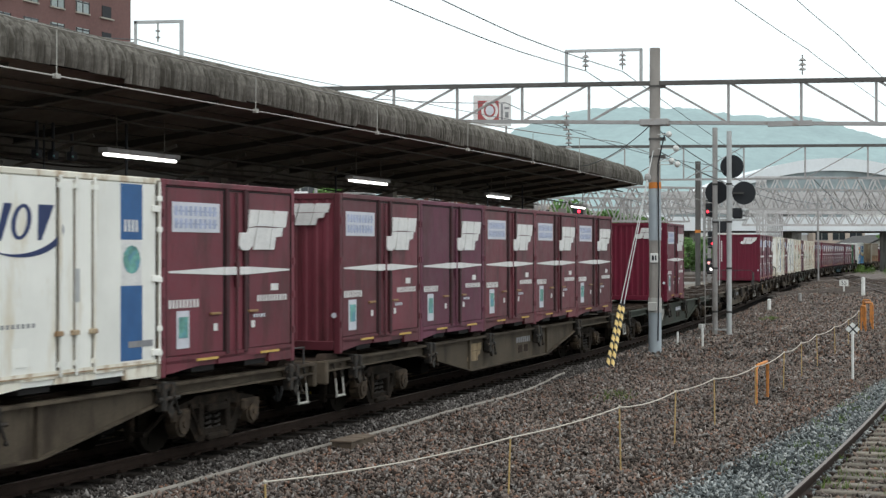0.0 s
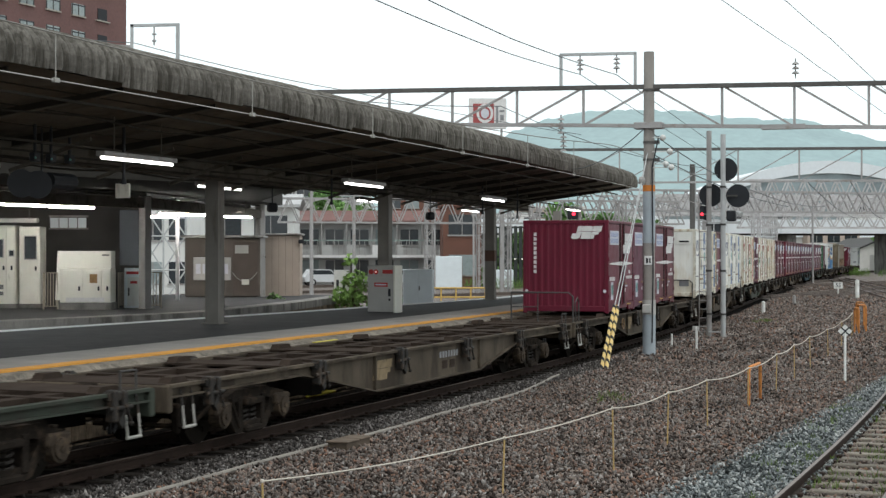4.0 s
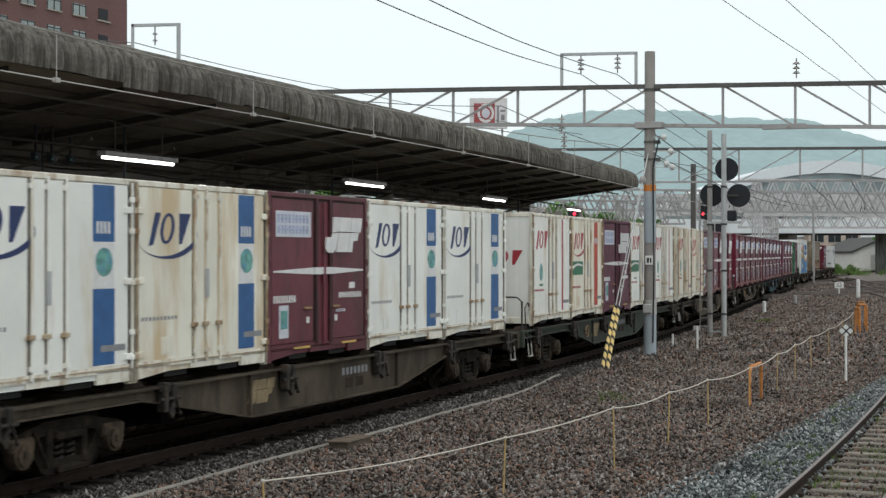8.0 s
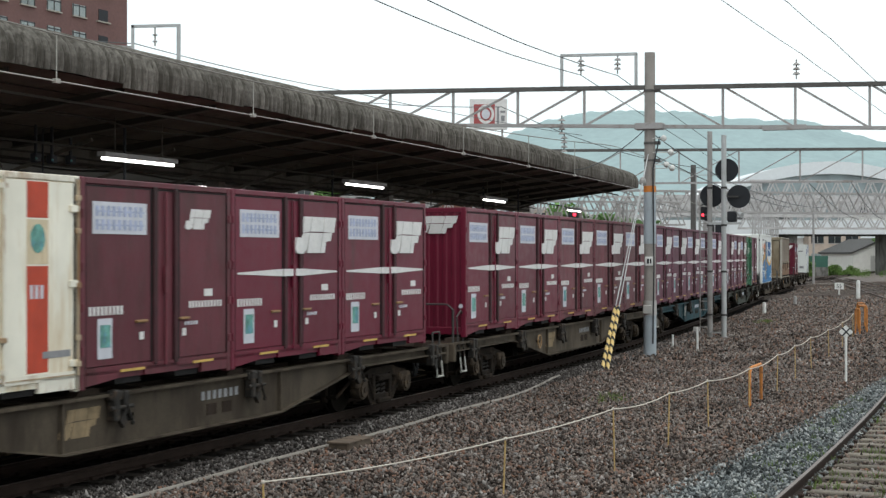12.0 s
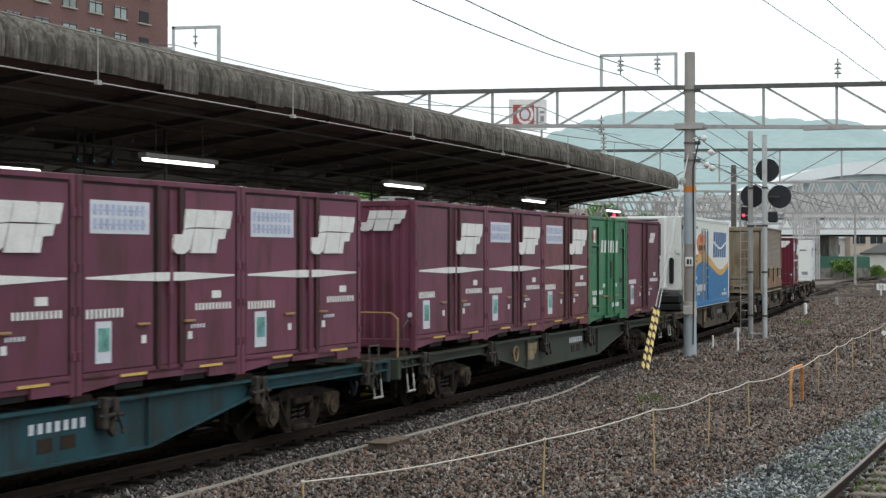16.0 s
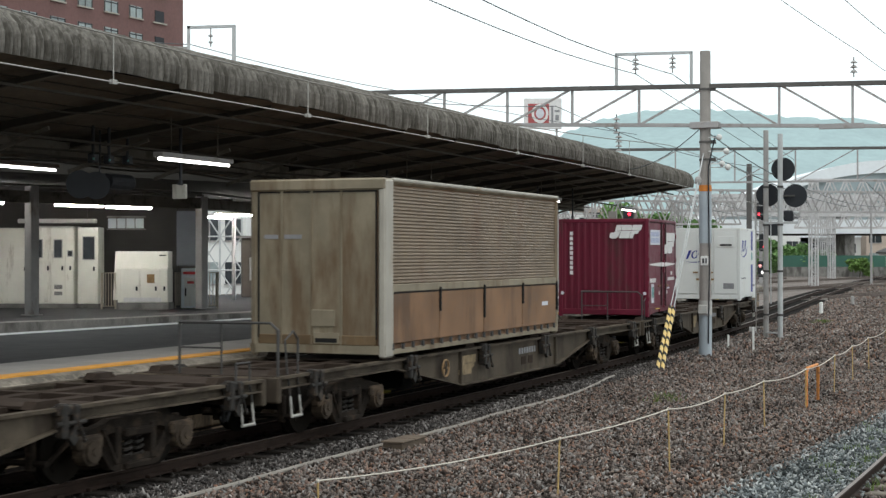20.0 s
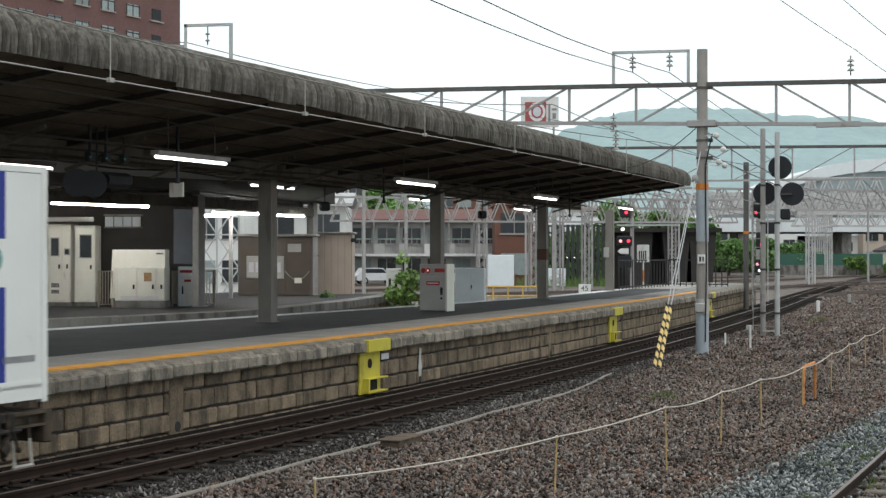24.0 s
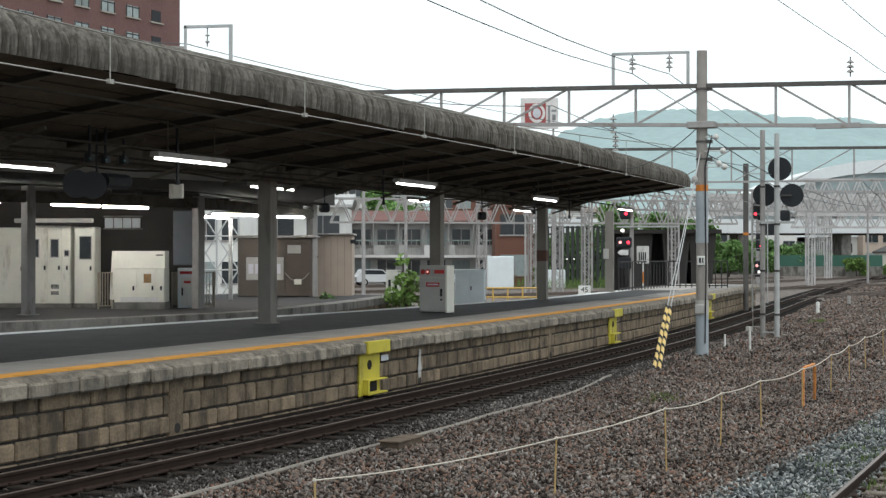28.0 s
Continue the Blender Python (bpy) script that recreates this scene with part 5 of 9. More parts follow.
CERAMIC = surf("porcelain", (0.6, 0.6, 0.58), rough=0.3, var=0.08)
WIRE = surf("wire", (0.10, 0.11, 0.115), rough=0.6, var=0.1)
LATTICE = surf("grey_lattice_steel", (0.33, 0.32, 0.315), rough=0.6, var=0.15, scale=1.5, dirt=(0.2, 0.15, 0.12), amount=0.25)
BEAM_DARK = surf("weathered_beam", (0.10, 0.095, 0.09), rough=0.75, var=0.25, scale=1.5)

PLAT = 1.02
far_edge = lambda s: -9.85 + 0.105 * max(s, -12) if s < 30 else -6.7 + 0.02 * (s - 30)

gs = Shape()
gs.add([(-2500, -200, -0.20), (2500, -200, -0.20), (2500, 3500, -0.20), (-2500, 3500, -0.20)], [(0, 1, 2, 3)])
solo("ground", gs, BALLAST, "brown gravel ground of a railway yard", "ground", kind="structure")


def stones(name, label, mat, count, s0, s1, o0, o1, size, z, seed, lift=0.03):
    """Loose broken stones as one mesh: each a crooked eight-faced lump."""
    rng = np.random.default_rng(seed)
    s, o = rng.uniform(s0, s1, count), rng.uniform(0, 1, count)
    c = np.clip(s, LS[0], LS[-1])
    hd = np.interp(c, LS, LH)
    lo = o0(s) if callable(o0) else np.full(count, o0)
    hi = o1(s) if callable(o1) else np.full(count, o1)
    off = lo + (hi - lo) * o
    x = np.interp(c, LS, LX) + (s - c) * np.sin(hd) + off * np.cos(hd)
    y = np.interp(c, LS, LY) + (s - c) * np.cos(hd) - off * np.sin(hd)
    base = np.array([(1, 0, 0), (-1, 0, 0), (0, 1, 0), (0, -1, 0), (0, 0, 1), (0, 0, -1)], float)
    tri = np.array([(0, 2, 4), (2, 1, 4), (1, 3, 4), (3, 0, 4), (2, 0, 5), (1, 2, 5), (3, 1, 5), (0, 3, 5)])
    v = base[None] + rng.uniform(-0.38, 0.38, (count, 6, 3))
    q = rng.normal(size=(count, 4))
    q /= np.linalg.norm(q, axis=1)[:, None]
    w, a, b, d = q.T
    rot = np.stack([np.stack([1 - 2 * (b * b + d * d), 2 * (a * b - d * w), 2 * (a * d + b * w)], 1),
                    np.stack([2 * (a * b + d * w), 1 - 2 * (a * a + d * d), 2 * (b * d - a * w)], 1),
                    np.stack([2 * (a * d - b * w), 2 * (b * d + a * w), 1 - 2 * (a * a + b * b)], 1)], 1)
    r = size * rng.uniform(0.6, 1.35, count)
    v = np.einsum("nij,nkj->nki", rot, v * np.array([1.45, 0.85, 0.55])) * r[:, None, None]
    zz = z(off) if callable(z) else np.full(count, z)
    v += np.stack([x, y, zz + rng.uniform(-0.3, 1.0, count) * lift], 1)[:, None]
    f = tri[None] + (np.arange(count) * 6)[:, None, None]
    me = bpy.data.meshes.new(name)
    me.vertices.add(count * 6)
    me.vertices.foreach_set("co", v.reshape(-1))
    me.loops.add(count * 24)
    me.loops.foreach_set("vertex_index", f.reshape(-1).astype(np.int32))
    me.polygons.add(count * 8)
    me.polygons.foreach_set("loop_start", np.arange(0, count * 24, 3, dtype=np.int32))
    me.update(calc_edges=True)
    me.materials.append(mat)
    return tagged(new(name, me), label, "gravel", kind="stuff")


def stone_mat(name, colours, rough=0.9):
    m = bpy.data.materials.new(name)
    m.use_nodes = True
    n, link = m.node_tree.nodes, m.node_tree.links.new
    b = n["Principled BSDF"]
    g_ = n.new("ShaderNodeNewGeometry")
    r = n.new("ShaderNodeValToRGB")
    while len(r.color_ramp.elements) < len(colours):
        r.color_ramp.elements.new(0.5)
    for i, c in enumerate(colours):
        r.color_ramp.elements[i].position = i / (len(colours) - 1)
        r.color_ramp.elements[i].color = (*c, 1)
    link(g_.outputs["Random Per Island"], r.inputs[0])
    nz = n.new("ShaderNodeTexNoise")
    nz.inputs["Scale"].default_value = 0.45
    nz.inputs["Detail"].default_value = 4
    tc = n.new("ShaderNodeTexCoord")
    link(tc.outputs["Object"], nz.inputs["Vector"])
    mr = n.new("ShaderNodeMapRange")
    mr.inputs["From Min"].default_value, mr.inputs["From Max"].default_value = 0.3, 0.7
    mr.inputs["To Min"].default_value, mr.inputs["To Max"].default_value = 0.72, 1.25
    link(nz.outputs["Fac"], mr.inputs["Value"])
    mx = n.new("ShaderNodeMix")
    mx.data_type, mx.blend_type = "RGBA", "MULTIPLY"
    mx.inputs["Factor"].default_value = 1.0
    link(r.outputs[0], mx.inputs["A"])
    link(mr.outputs[0], mx.inputs["B"])
    link(mx.outputs["Result"], b.inputs["Base Color"])
    b.inputs["Roughness"].default_value = rough
    b.inputs["Specular IOR Level"].default_value = 0.1
    return m


STONES_BROWN = stone_mat("brown_stones", [(0.018, 0.015, 0.013), (0.053, 0.040, 0.034), (0.040, 0.032, 0.028), (0.110, 0.092, 0.082), (0.162, 0.134, 0.119), (0.200, 0.166, 0.144), (0.195, 0.108, 0.075), (0.140, 0.136, 0.132), (0.330, 0.300, 0.275)])
STONES_GREY = stone_mat("blue_grey_stones", [(0.021, 0.023, 0.023), (0.065, 0.072, 0.073), (0.046, 0.052, 0.052), (0.117, 0.130, 0.134), (0.176, 0.195, 0.198), (0.215, 0.227, 0.221), (0.429, 0.442, 0.429)])
STONES_TRACK = stone_mat("track_stones", [(0.014, 0.012, 0.011), (0.052, 0.047, 0.044), (0.030, 0.027, 0.025), (0.088, 0.081, 0.077), (0.060, 0.050, 0.045), (0.115, 0.106, 0.102), (0.250, 0.235, 0.222)])
STONES_OILY = stone_mat("oily_stones", [(0.010, 0.009, 0.008), (0.022, 0.019, 0.017), (0.032, 0.027, 0.024), (0.06, 0.053, 0.047)])
OILY_BED = surf("oily_bed", (0.014, 0.012, 0.011), spec=0.02, rough=0.9, var=0.4, scale=1.2, grain=0.4, gscale=16, bump=0.03, bscale=20)
bed = lambda o: -0.17 + 0 * o
stones("ballast_stones", "grey broken track ballast beside the rails", STONES_TRACK, 25000, -16, 30, 1.14, 2.0, 0.027, bed, 1, 0.05)
stones("ballast_stones", "grey broken ballast between the rails", STONES_OILY, 9000, -16, 30, -1.5, 1.25, 0.034, -0.21, 2, 0.04)
stones("gravel", "loose brown gravel stones", STONES_BROWN, 95000, -17, 12, 1.9, lambda s: 7.9 + 0.055 * (s + 10), 0.029, bed, 3, 0.045)
stones("gravel", "loose brown gravel stones farther along", STONES_BROWN, 45000, 12, 60, 1.2, 9.0, 0.045, bed, 4, 0.05)
stones("gravel", "loose brown gravel stones in the distance", STONES_BROWN, 22000, 58, 125, 1.3, 13.0, 0.075, bed, 9, 0.03)
stones("gravel", "loose blue-grey gravel stones", STONES_GREY, 34000, -17, 12, lambda s: 7.65 + 0.06 * (s + 10), 9.3, 0.029, bed, 5, 0.045)
stones("gravel", "brown gravel between the near rails", STONES_BROWN, 14000, -17, 14, 9.1, 11.2, 0.03, -0.20, 6, 0.03)


def tufts(name, label, places, seed, mat=GRASS, tall=0.16, spread=0.18, blades=40):
    rng = random.Random(seed)
    s = Shape()
    for x, y, z in places:
        for _ in range(blades):
            a, d = rng.uniform(0, 6.28), rng.gauss(0, spread)
            b = Vector((x + math.cos(a) * d, y + math.sin(a) * d, z))
            h = tall * rng.uniform(0.4, 1.2)
            lean = Vector((rng.uniform(-1, 1), rng.uniform(-1, 1), 0)) * h * 0.5
            w = Vector((math.cos(a * 3), math.sin(a * 3), 0)) * 0.006
            s.add([b - w, b + w, b + lean * 0.5 + w * 0.7 + Vector((0, 0, h * 0.6)), b + lean + Vector((0, 0, h))], [(0, 1, 2), (0, 2, 3)])
    return solo(name, s, mat, label, "grass", kind="stuff")


grs = random.Random(5)
tufts("weeds", "small green weeds growing in the gravel", [at(grs.uniform(-13, 2), grs.uniform(8.4, 10.4), -0.17) for _ in range(75)] + [at(grs.uniform(-12, 8), grs.uniform(7.6, 9.0), -0.17) for _ in range(15)], 7, tall=0.12, spread=0.10, blades=22)
tufts("weeds", "pale dry weeds beside the platform track", [at(38.0 + grs.uniform(-1.2, 1.2), 3.1 + grs.uniform(-0.3, 0.3), -0.17) for _ in range(10)] + [at(2 + grs.uniform(-1, 1), 4.2 + grs.uniform(-0.3, 0.3), -0.17) for _ in range(4)], 8, tall=0.16, blades=36)


# ---- tracks ----
def rail_outline(o):
    return [(o - 0.06, -0.153), (o + 0.06, -0.153), (o + 0.06, -0.138), (o + 0.012, -0.118), (o + 0.012, -0.045), (o + 0.033, -0.035), (o + 0.033, -0.004),
            (o + 0.026, 0.0), (o - 0.026, 0.0), (o - 0.033, -0.004), (o - 0.033, -0.035), (o - 0.012, -0.045), (o - 0.012, -0.118), (o - 0.06, -0.138)]


def track(label, centre, s0, s1, sl0, sl1, tie=None):
    root = thing("track", Matrix(), label, "track", kind="structure")
    if centre == 0.0:
        part("bed", sweep([(-1.78, -0.3), (1.30, -0.3), (1.22, -0.185), (-1.78, -0.192)], s0, s1, 1.5), OILY_BED, root, "oil-dark bed between the rails")
    for o in (-0.566, 0.566):
        part("rail", sweep(rail_outline(centre + o), s0, s1, 1.5), RAIL, root, "rusty steel rail")
        part("rail_head", sweep([(centre + o - 0.024, 0.0), (centre + o + 0.024, 0.0), (centre + o + 0.022, 0.003), (centre + o - 0.022, 0.003)], s0, s1, 1.5), RAIL_TOP, root, "worn rail head")
    me = Shape().box(-1.05, 1.05, -0.11, 0.11, -0.30, -0.155, 0.015).mesh("sleeper", tie or SLEEPER)
    clip = Shape()
    for o in (-0.566, 0.566):
        for d in (-0.09, 0.09):
            clip.box(o + d - 0.035, o + d + 0.035, -0.07, 0.07, -0.157, -0.11, 0.01)
    clip_me = clip.mesh("rail_fastening", RAIL)
    k = int((sl1 - sl0) / 0.62)
    for i in range(k):
        m = site(sl0 + i * 0.62, centre)
        sl = part("sleeper", me, tie or SLEEPER, root, "", m)
        part("rail_fastening", clip_me, RAIL, sl)
    return root


track("platform track with rusty rails and dark sleepers", 0.0, -70, 275, -15, 42)
track("near track with worn rails and grey sleepers", 9.78, -60, 60, -15, 9, surf("weathered_sleeper", (0.165, 0.145, 0.118), rough=0.9, var=0.3, scale=3, grain=0.2, gscale=30, tint=0.2, dirt=(0.08, 0.07, 0.055), amount=0.4))
for o, s0, s1, lab in ((13.8, 20, 160, "yard track running beside the platforms"),):
    track(lab, o, s0, s1, 0, 0)

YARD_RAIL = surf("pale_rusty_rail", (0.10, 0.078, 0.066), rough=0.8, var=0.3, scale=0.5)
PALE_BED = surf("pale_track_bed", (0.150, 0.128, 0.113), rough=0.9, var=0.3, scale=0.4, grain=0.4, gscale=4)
# yard tracks that fan out ahead
for i, (x0, y0, x1, y1) in enumerate(((26.2, 73.0, 48.6, 169.5), (34.6, 97.0, 53.0, 182.0), (34, 110, 80, 190), (40, 118, 95, 200), (38, 140, 110, 215), (44, 150, 120, 230), (-16.0, 28.0, 0.6, 60.0), (-30, 75, 40, 140), (-30, 88, 36, 165), (-40, 100, 40, 185), (24, 100, 60, 160), (29, 104, 72, 172), (20, 112, 52, 175), (50, 122, 110, 190), (16, 128, 60, 205))):
    root = thing("track", Matrix(), "distant yard track with rusty rails", "track", kind="structure")
    d = Vector((x1 - x0, y1 - y0, 0)).normalized()
    nrm = Vector((d.y, -d.x, 0)) * 0.566
    for sg in (-1, 1):
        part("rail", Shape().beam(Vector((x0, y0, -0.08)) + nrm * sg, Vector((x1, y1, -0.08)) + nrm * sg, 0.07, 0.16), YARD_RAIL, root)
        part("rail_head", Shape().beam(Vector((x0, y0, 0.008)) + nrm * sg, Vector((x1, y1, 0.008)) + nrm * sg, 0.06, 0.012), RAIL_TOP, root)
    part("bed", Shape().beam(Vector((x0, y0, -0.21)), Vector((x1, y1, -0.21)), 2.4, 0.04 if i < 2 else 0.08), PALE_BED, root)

# pale cable lying beside the track
rng = random.Random(3)
pts = [at(s, (2.04 if s < 0 else 2.04 - 0.011 * s * s) + 0.04 * math.sin(s * 0.9) + rng.uniform(-0.015, 0.015), -0.12 - (0.0 if s < 6 else 0.02 * (s - 6))) for s in np.arange(-20, 9.5, 0.7)]
solo("cable", Shape().tube(pts, 0.03, 7), surf("pale_cable", (0.21, 0.19, 0.165), rough=0.8, var=0.25, scale=2), "pale grey cable lying on the ballast", "cable", smooth=True)
bx = thing("junction_box", site(-7.2, 2.32, -0.17), "low weathered wooden box on the gravel", "box")
WOOD = surf("weathered_wood", (0.10, 0.075, 0.055), rough=0.9, var=0.3, scale=4)
part("body", Shape().box(-0.16, 0.16, -0.30, 0.52, 0, 0.12, 0.01), WOOD, bx)
part("lid", Shape().box(-0.18, 0.18, -0.33, 0.1, 0.12, 0.15, 0.008).box(-0.17, 0.18, 0.13, 0.55, 0.12, 0.15, 0.008), WOOD, bx)

# ---- rope fence ----
PEGS = ((-14.5, 4.9, 0.66), (-10.6, 5.98, 0.70), (-8.2, 6.69, 0.86), (-5.06, 6.68, 0.80), (-2.78, 6.84, 0.82), (0.9, 6.9, 0.76), (4.6, 6.9, 0.80), (7.7, 6.91, 0.82), (11.4, 6.89, 0.82), (16, 6.95, 0.8), (21, 7.0, 0.8), (27, 7.05, 0.85))
tops = []
for s, o, h in PEGS:
    q = thing("fence_stake", site(s, o, -0.17), "thin yellow stake of a rope fence", "stake", "stakes of the rope fence")
    lean = 0.02 * math.sin(s * 7)
    part("rod", Shape().bar((0, 0, 0), (lean, lean, h), 0.011, 6), BAMBOO, q)
    part("knot", Shape().ball((lean, lean, h), 0.024, 6, 4), ROPE, q)
    tops.append(site(s, o, -0.17) @ Vector((lean, lean, h)))
rope = []
for a, b in zip(tops, tops[1:]):
    for k in range(8):
        f_ = k / 8
        rope.append(a.lerp(b, f_) - Vector((0, 0, (0.055 if (b - a).length > 2.8 else 0.03) * 4 * f_ * (1 - f_))))
solo("rope", Shape().tube(rope + [tops[-1]], 0.0095, 5), ROPE, "pale sagging rope of a low fence", "rope", smooth=True)


def hoop(s, o, h, w, turn=20, label="orange painted steel hoop barrier"):
    q = thing("hoop_barrier", site(s, o, -0.17, turn), label, "barrier", "orange hoop barriers")
    part("hoop", Shape().tube([(0, -w / 2, 0), (0, -w / 2, h - 0.08), (0, -w / 2 + 0.08, h), (0, w / 2 - 0.08, h), (0, w / 2, h - 0.08), (0, w / 2, 0)], 0.027, 10), ORANGE_RUST, q, smooth=True)
    part("foot_plate", Shape().box(-0.06, 0.06, -w / 2 - 0.07, -w / 2 + 0.07, 0, 0.015).box(-0.06, 0.06, w / 2 - 0.07, w / 2 + 0.07, 0, 0.015), ORANGE, q)


hoop(1.85, 6.87, 0.75, 1.42, 0)
for s, o, h, w in ((29, 7.15, 0.95, 0.5), (30.5, 7.3, 1.0, 0.9), (33, 7.2, 0.95, 0.9), (36, 7.1, 0.95, 0.9)):
    hoop(s, o, h, w)


def post(s, o, h, r=0.04, label="short white marker post", head=False, mat=None):
    q = thing("marker_post", site(s, o, -0.18), label, "post", "white marker posts")
    part("shaft", Shape().bar((0, 0, 0), (0, 0, h), r, 10), mat or WHITE_PAINT, q)
    part("cap", Shape().ball((0, 0, h), r * 1.02, 10, 5, 0.5), mat or WHITE_PAINT, q)
    if head:
        part("head_box", Shape().box(-0.12, 0.06, -0.02, 0.06, h - 0.12, h + 0.02, 0.01), CABINET_GREY, q, "small grey box")
    return q


post(18.1, 2.93, 0.72, 0.035, "white marker post with a grey box", True)
post(19.3, 1.98, 0.42, 0.03, "short white post with dark foot")
post(48.4, 2.35, 0.55, 0.09)
post(62, 3.2, 0.5, 0.1, "short dark post with white cap", mat=STEEL_GREY)
post(75, 6.6, 1.2, 0.13)


def text_shape(body, size):
    cu = bpy.data.curves.new("lettering", "FONT")
    cu.body, cu.size, cu.extrude, cu.align_x, cu.align_y = body, size, 0.004, "CENTER", "CENTER"
    ob = new("lettering", cu)
    me = bpy.data.meshes.new_from_object(ob.evaluated_get(bpy.context.evaluated_depsgraph_get()))
    bpy.data.objects.remove(ob)
    me.name = "lettering"
    me.materials.clear()
    return me


def speed_sign(p, body, w=0.9, turn=20):
    q = thing("speed_sign", Matrix.Translation(p) @ Matrix.Rotation(radians(turn), 4, "Z"), f"white speed board reading {body} in black", "sign", "speed boards")
    part("post", Shape().bar((0, 0, 0), (0, 0, 0.55), 0.05, 8), WHITE_PAINT, q)
    pl = part("plate", Shape().box(-w / 2, w / 2, -0.02, 0.02, 0.5, 0.5 + w * 0.72, 0.01), WHITE_PAINT, q)
    me = text_shape(body, w * 0.62)
    me.materials.append(SIGNAL_BLACK)
    part("numeral", me, SIGNAL_BLACK, pl, "", Matrix.Translation((0, -0.025, 0.5 + w * 0.36)) @ Matrix.Rotation(radians(90), 4, "X"))


speed_sign(Vector((9.1, 100, -0.35)), "45", 0.78, 0)
speed_sign(Vector((10.0, 146, -0.2)), "45", 0.95, 0)
speed_sign(at(84, 5.2, -0.2), "55", 0.62, -15)
speed_sign(at(92, 14, -0.2), "55", 0.7, -15)
# cross board on a white post
q = thing("cross_board", site(7.3, 8.07, -0.18, 18), "white diamond board with black cross on a post", "sign")
part("post", Shape().bar((0, 0, 0), (0, 0, 1.14), 0.028, 10), WHITE_PAINT, q)
part("board", Shape().prism([(0, 1.03), (0.16, 1.18), (0, 1.33), (-0.16, 1.18)], "y", -0.015, 0.01), WHITE_PAINT, q)
part("cross", Shape().beam((-0.09, -0.02, 1.09), (0.09, -0.02, 1.27), 0.01, 0.03).beam((-0.09, -0.02, 1.27), (0.09, -0.02, 1.09), 0.01, 0.03), SIGNAL_BLACK, q)

# ---- platform beside the track ----
root_platform = root = thing("platform", Matrix(), "curved station platform of stone blocks with coping", "platform", kind="structure")
part("core", sweep([(-1.84, -0.4), (far_edge, -0.4), (far_edge, PLAT - 0.02), (-1.84, PLAT - 0.02)], -45, 60, 1.5), MORTAR, root)
part("asphalt", sweep([(-3.75, PLAT - 0.03), (lambda s: far_edge(s) + 0.5, PLAT - 0.03), (lambda s: far_edge(s) + 0.5, PLAT), (-3.75, PLAT)], -45, 44, 1.5), ASPHALT, root, "dark asphalt surface")
part("far_coping", sweep([(lambda s: far_edge(s) + 0.52, PLAT - 0.2), (lambda s: far_edge(s) - 0.03, PLAT - 0.2), (lambda s: far_edge(s) - 0.03, PLAT + 0.004), (lambda s: far_edge(s) + 0.52, PLAT + 0.004)], -45, 44, 1.5), WHITE_LINE, root, "pale far edge")
part("paving_bed", sweep([(-2.10, PLAT - 0.04), (-3.76, PLAT - 0.04), (-3.76, PLAT - 0.004), (-2.10, PLAT - 0.004)], -45, 60, 1.5), CONCRETE, root)
part("edge_mortar", sweep([(-1.68, PLAT - 0.08), (-2.10, PLAT - 0.08), (-2.10, PLAT - 0.006), (lambda s: -1.76 + 0.02 * math.sin(s * 3.1), PLAT - 0.022)], -45, 60, 0.5), COPING, root, "rough mortar bed behind the coping blocks")
for s_, z_, w_, h_ in ((-6.85, 0.0, 0.42, 0.74), (12.9, 0.0, 0.30, 0.74)):
    pier = part("drain_pier", Shape().box(-0.06, 0.03, -w_ / 2, w_ / 2, -0.3, h_, 0.02), STONE, root, "narrow concrete strip in the wall", site(s_, -1.805))
    part("drain_hole", Shape().bar((0.02, 0.02, -0.08), (0.036, 0.02, -0.08), 0.085, 12), MORTAR, pier)
hole = part("drain_hole", Shape().bar((0.0, 0, -0.06), (0.016, 0, -0.06), 0.08, 12), MORTAR, root, "", site(3.15, -1.79))
part("lime_streak", Shape().prism([(-0.07, 0.0), (0.03, 0.02), (0.09, 0.22), (0.03, 0.42), (0.06, 0.62), (-0.05, 0.64), (-0.08, 0.40), (-0.12, 0.2)], "x", 0.010, 0.016), LIME, hole, "white lime streak")
part("end_slab", sweep([(-3.7, PLAT - 0.03), (lambda s: far_edge(s) + 0.05, PLAT - 0.03), (lambda s: far_edge(s) + 0.05, PLAT + 0.005), (-3.7, PLAT + 0.005)], 44, 60, 1.5), PAVER, root)
part("orange_line", sweep([(-2.02, PLAT - 0.02), (-2.36, PLAT - 0.02), (-2.36, PLAT + 0.012), (-2.02, PLAT + 0.012)], -45, 40, 1.0), ORANGE_LINE, root, "worn orange safety line")

# ---- roof over the platform ----
roof = thing("platform_roof", Matrix(), "platform roof with corrugated rounded eaves, dark underside", "roof", kind="structure")
RIB = 0.165
EAVE = [(-1.62, 5.44), (-1.60, 5.56), (-1.60, 5.70), (-1.65, 5.83), (-1.76, 5.94), (-1.92, 6.02), (-2.15, 6.07), (-2.6, 6.08), (-3.4, 6.0)]
rng = random.Random(11)
s = -21.0
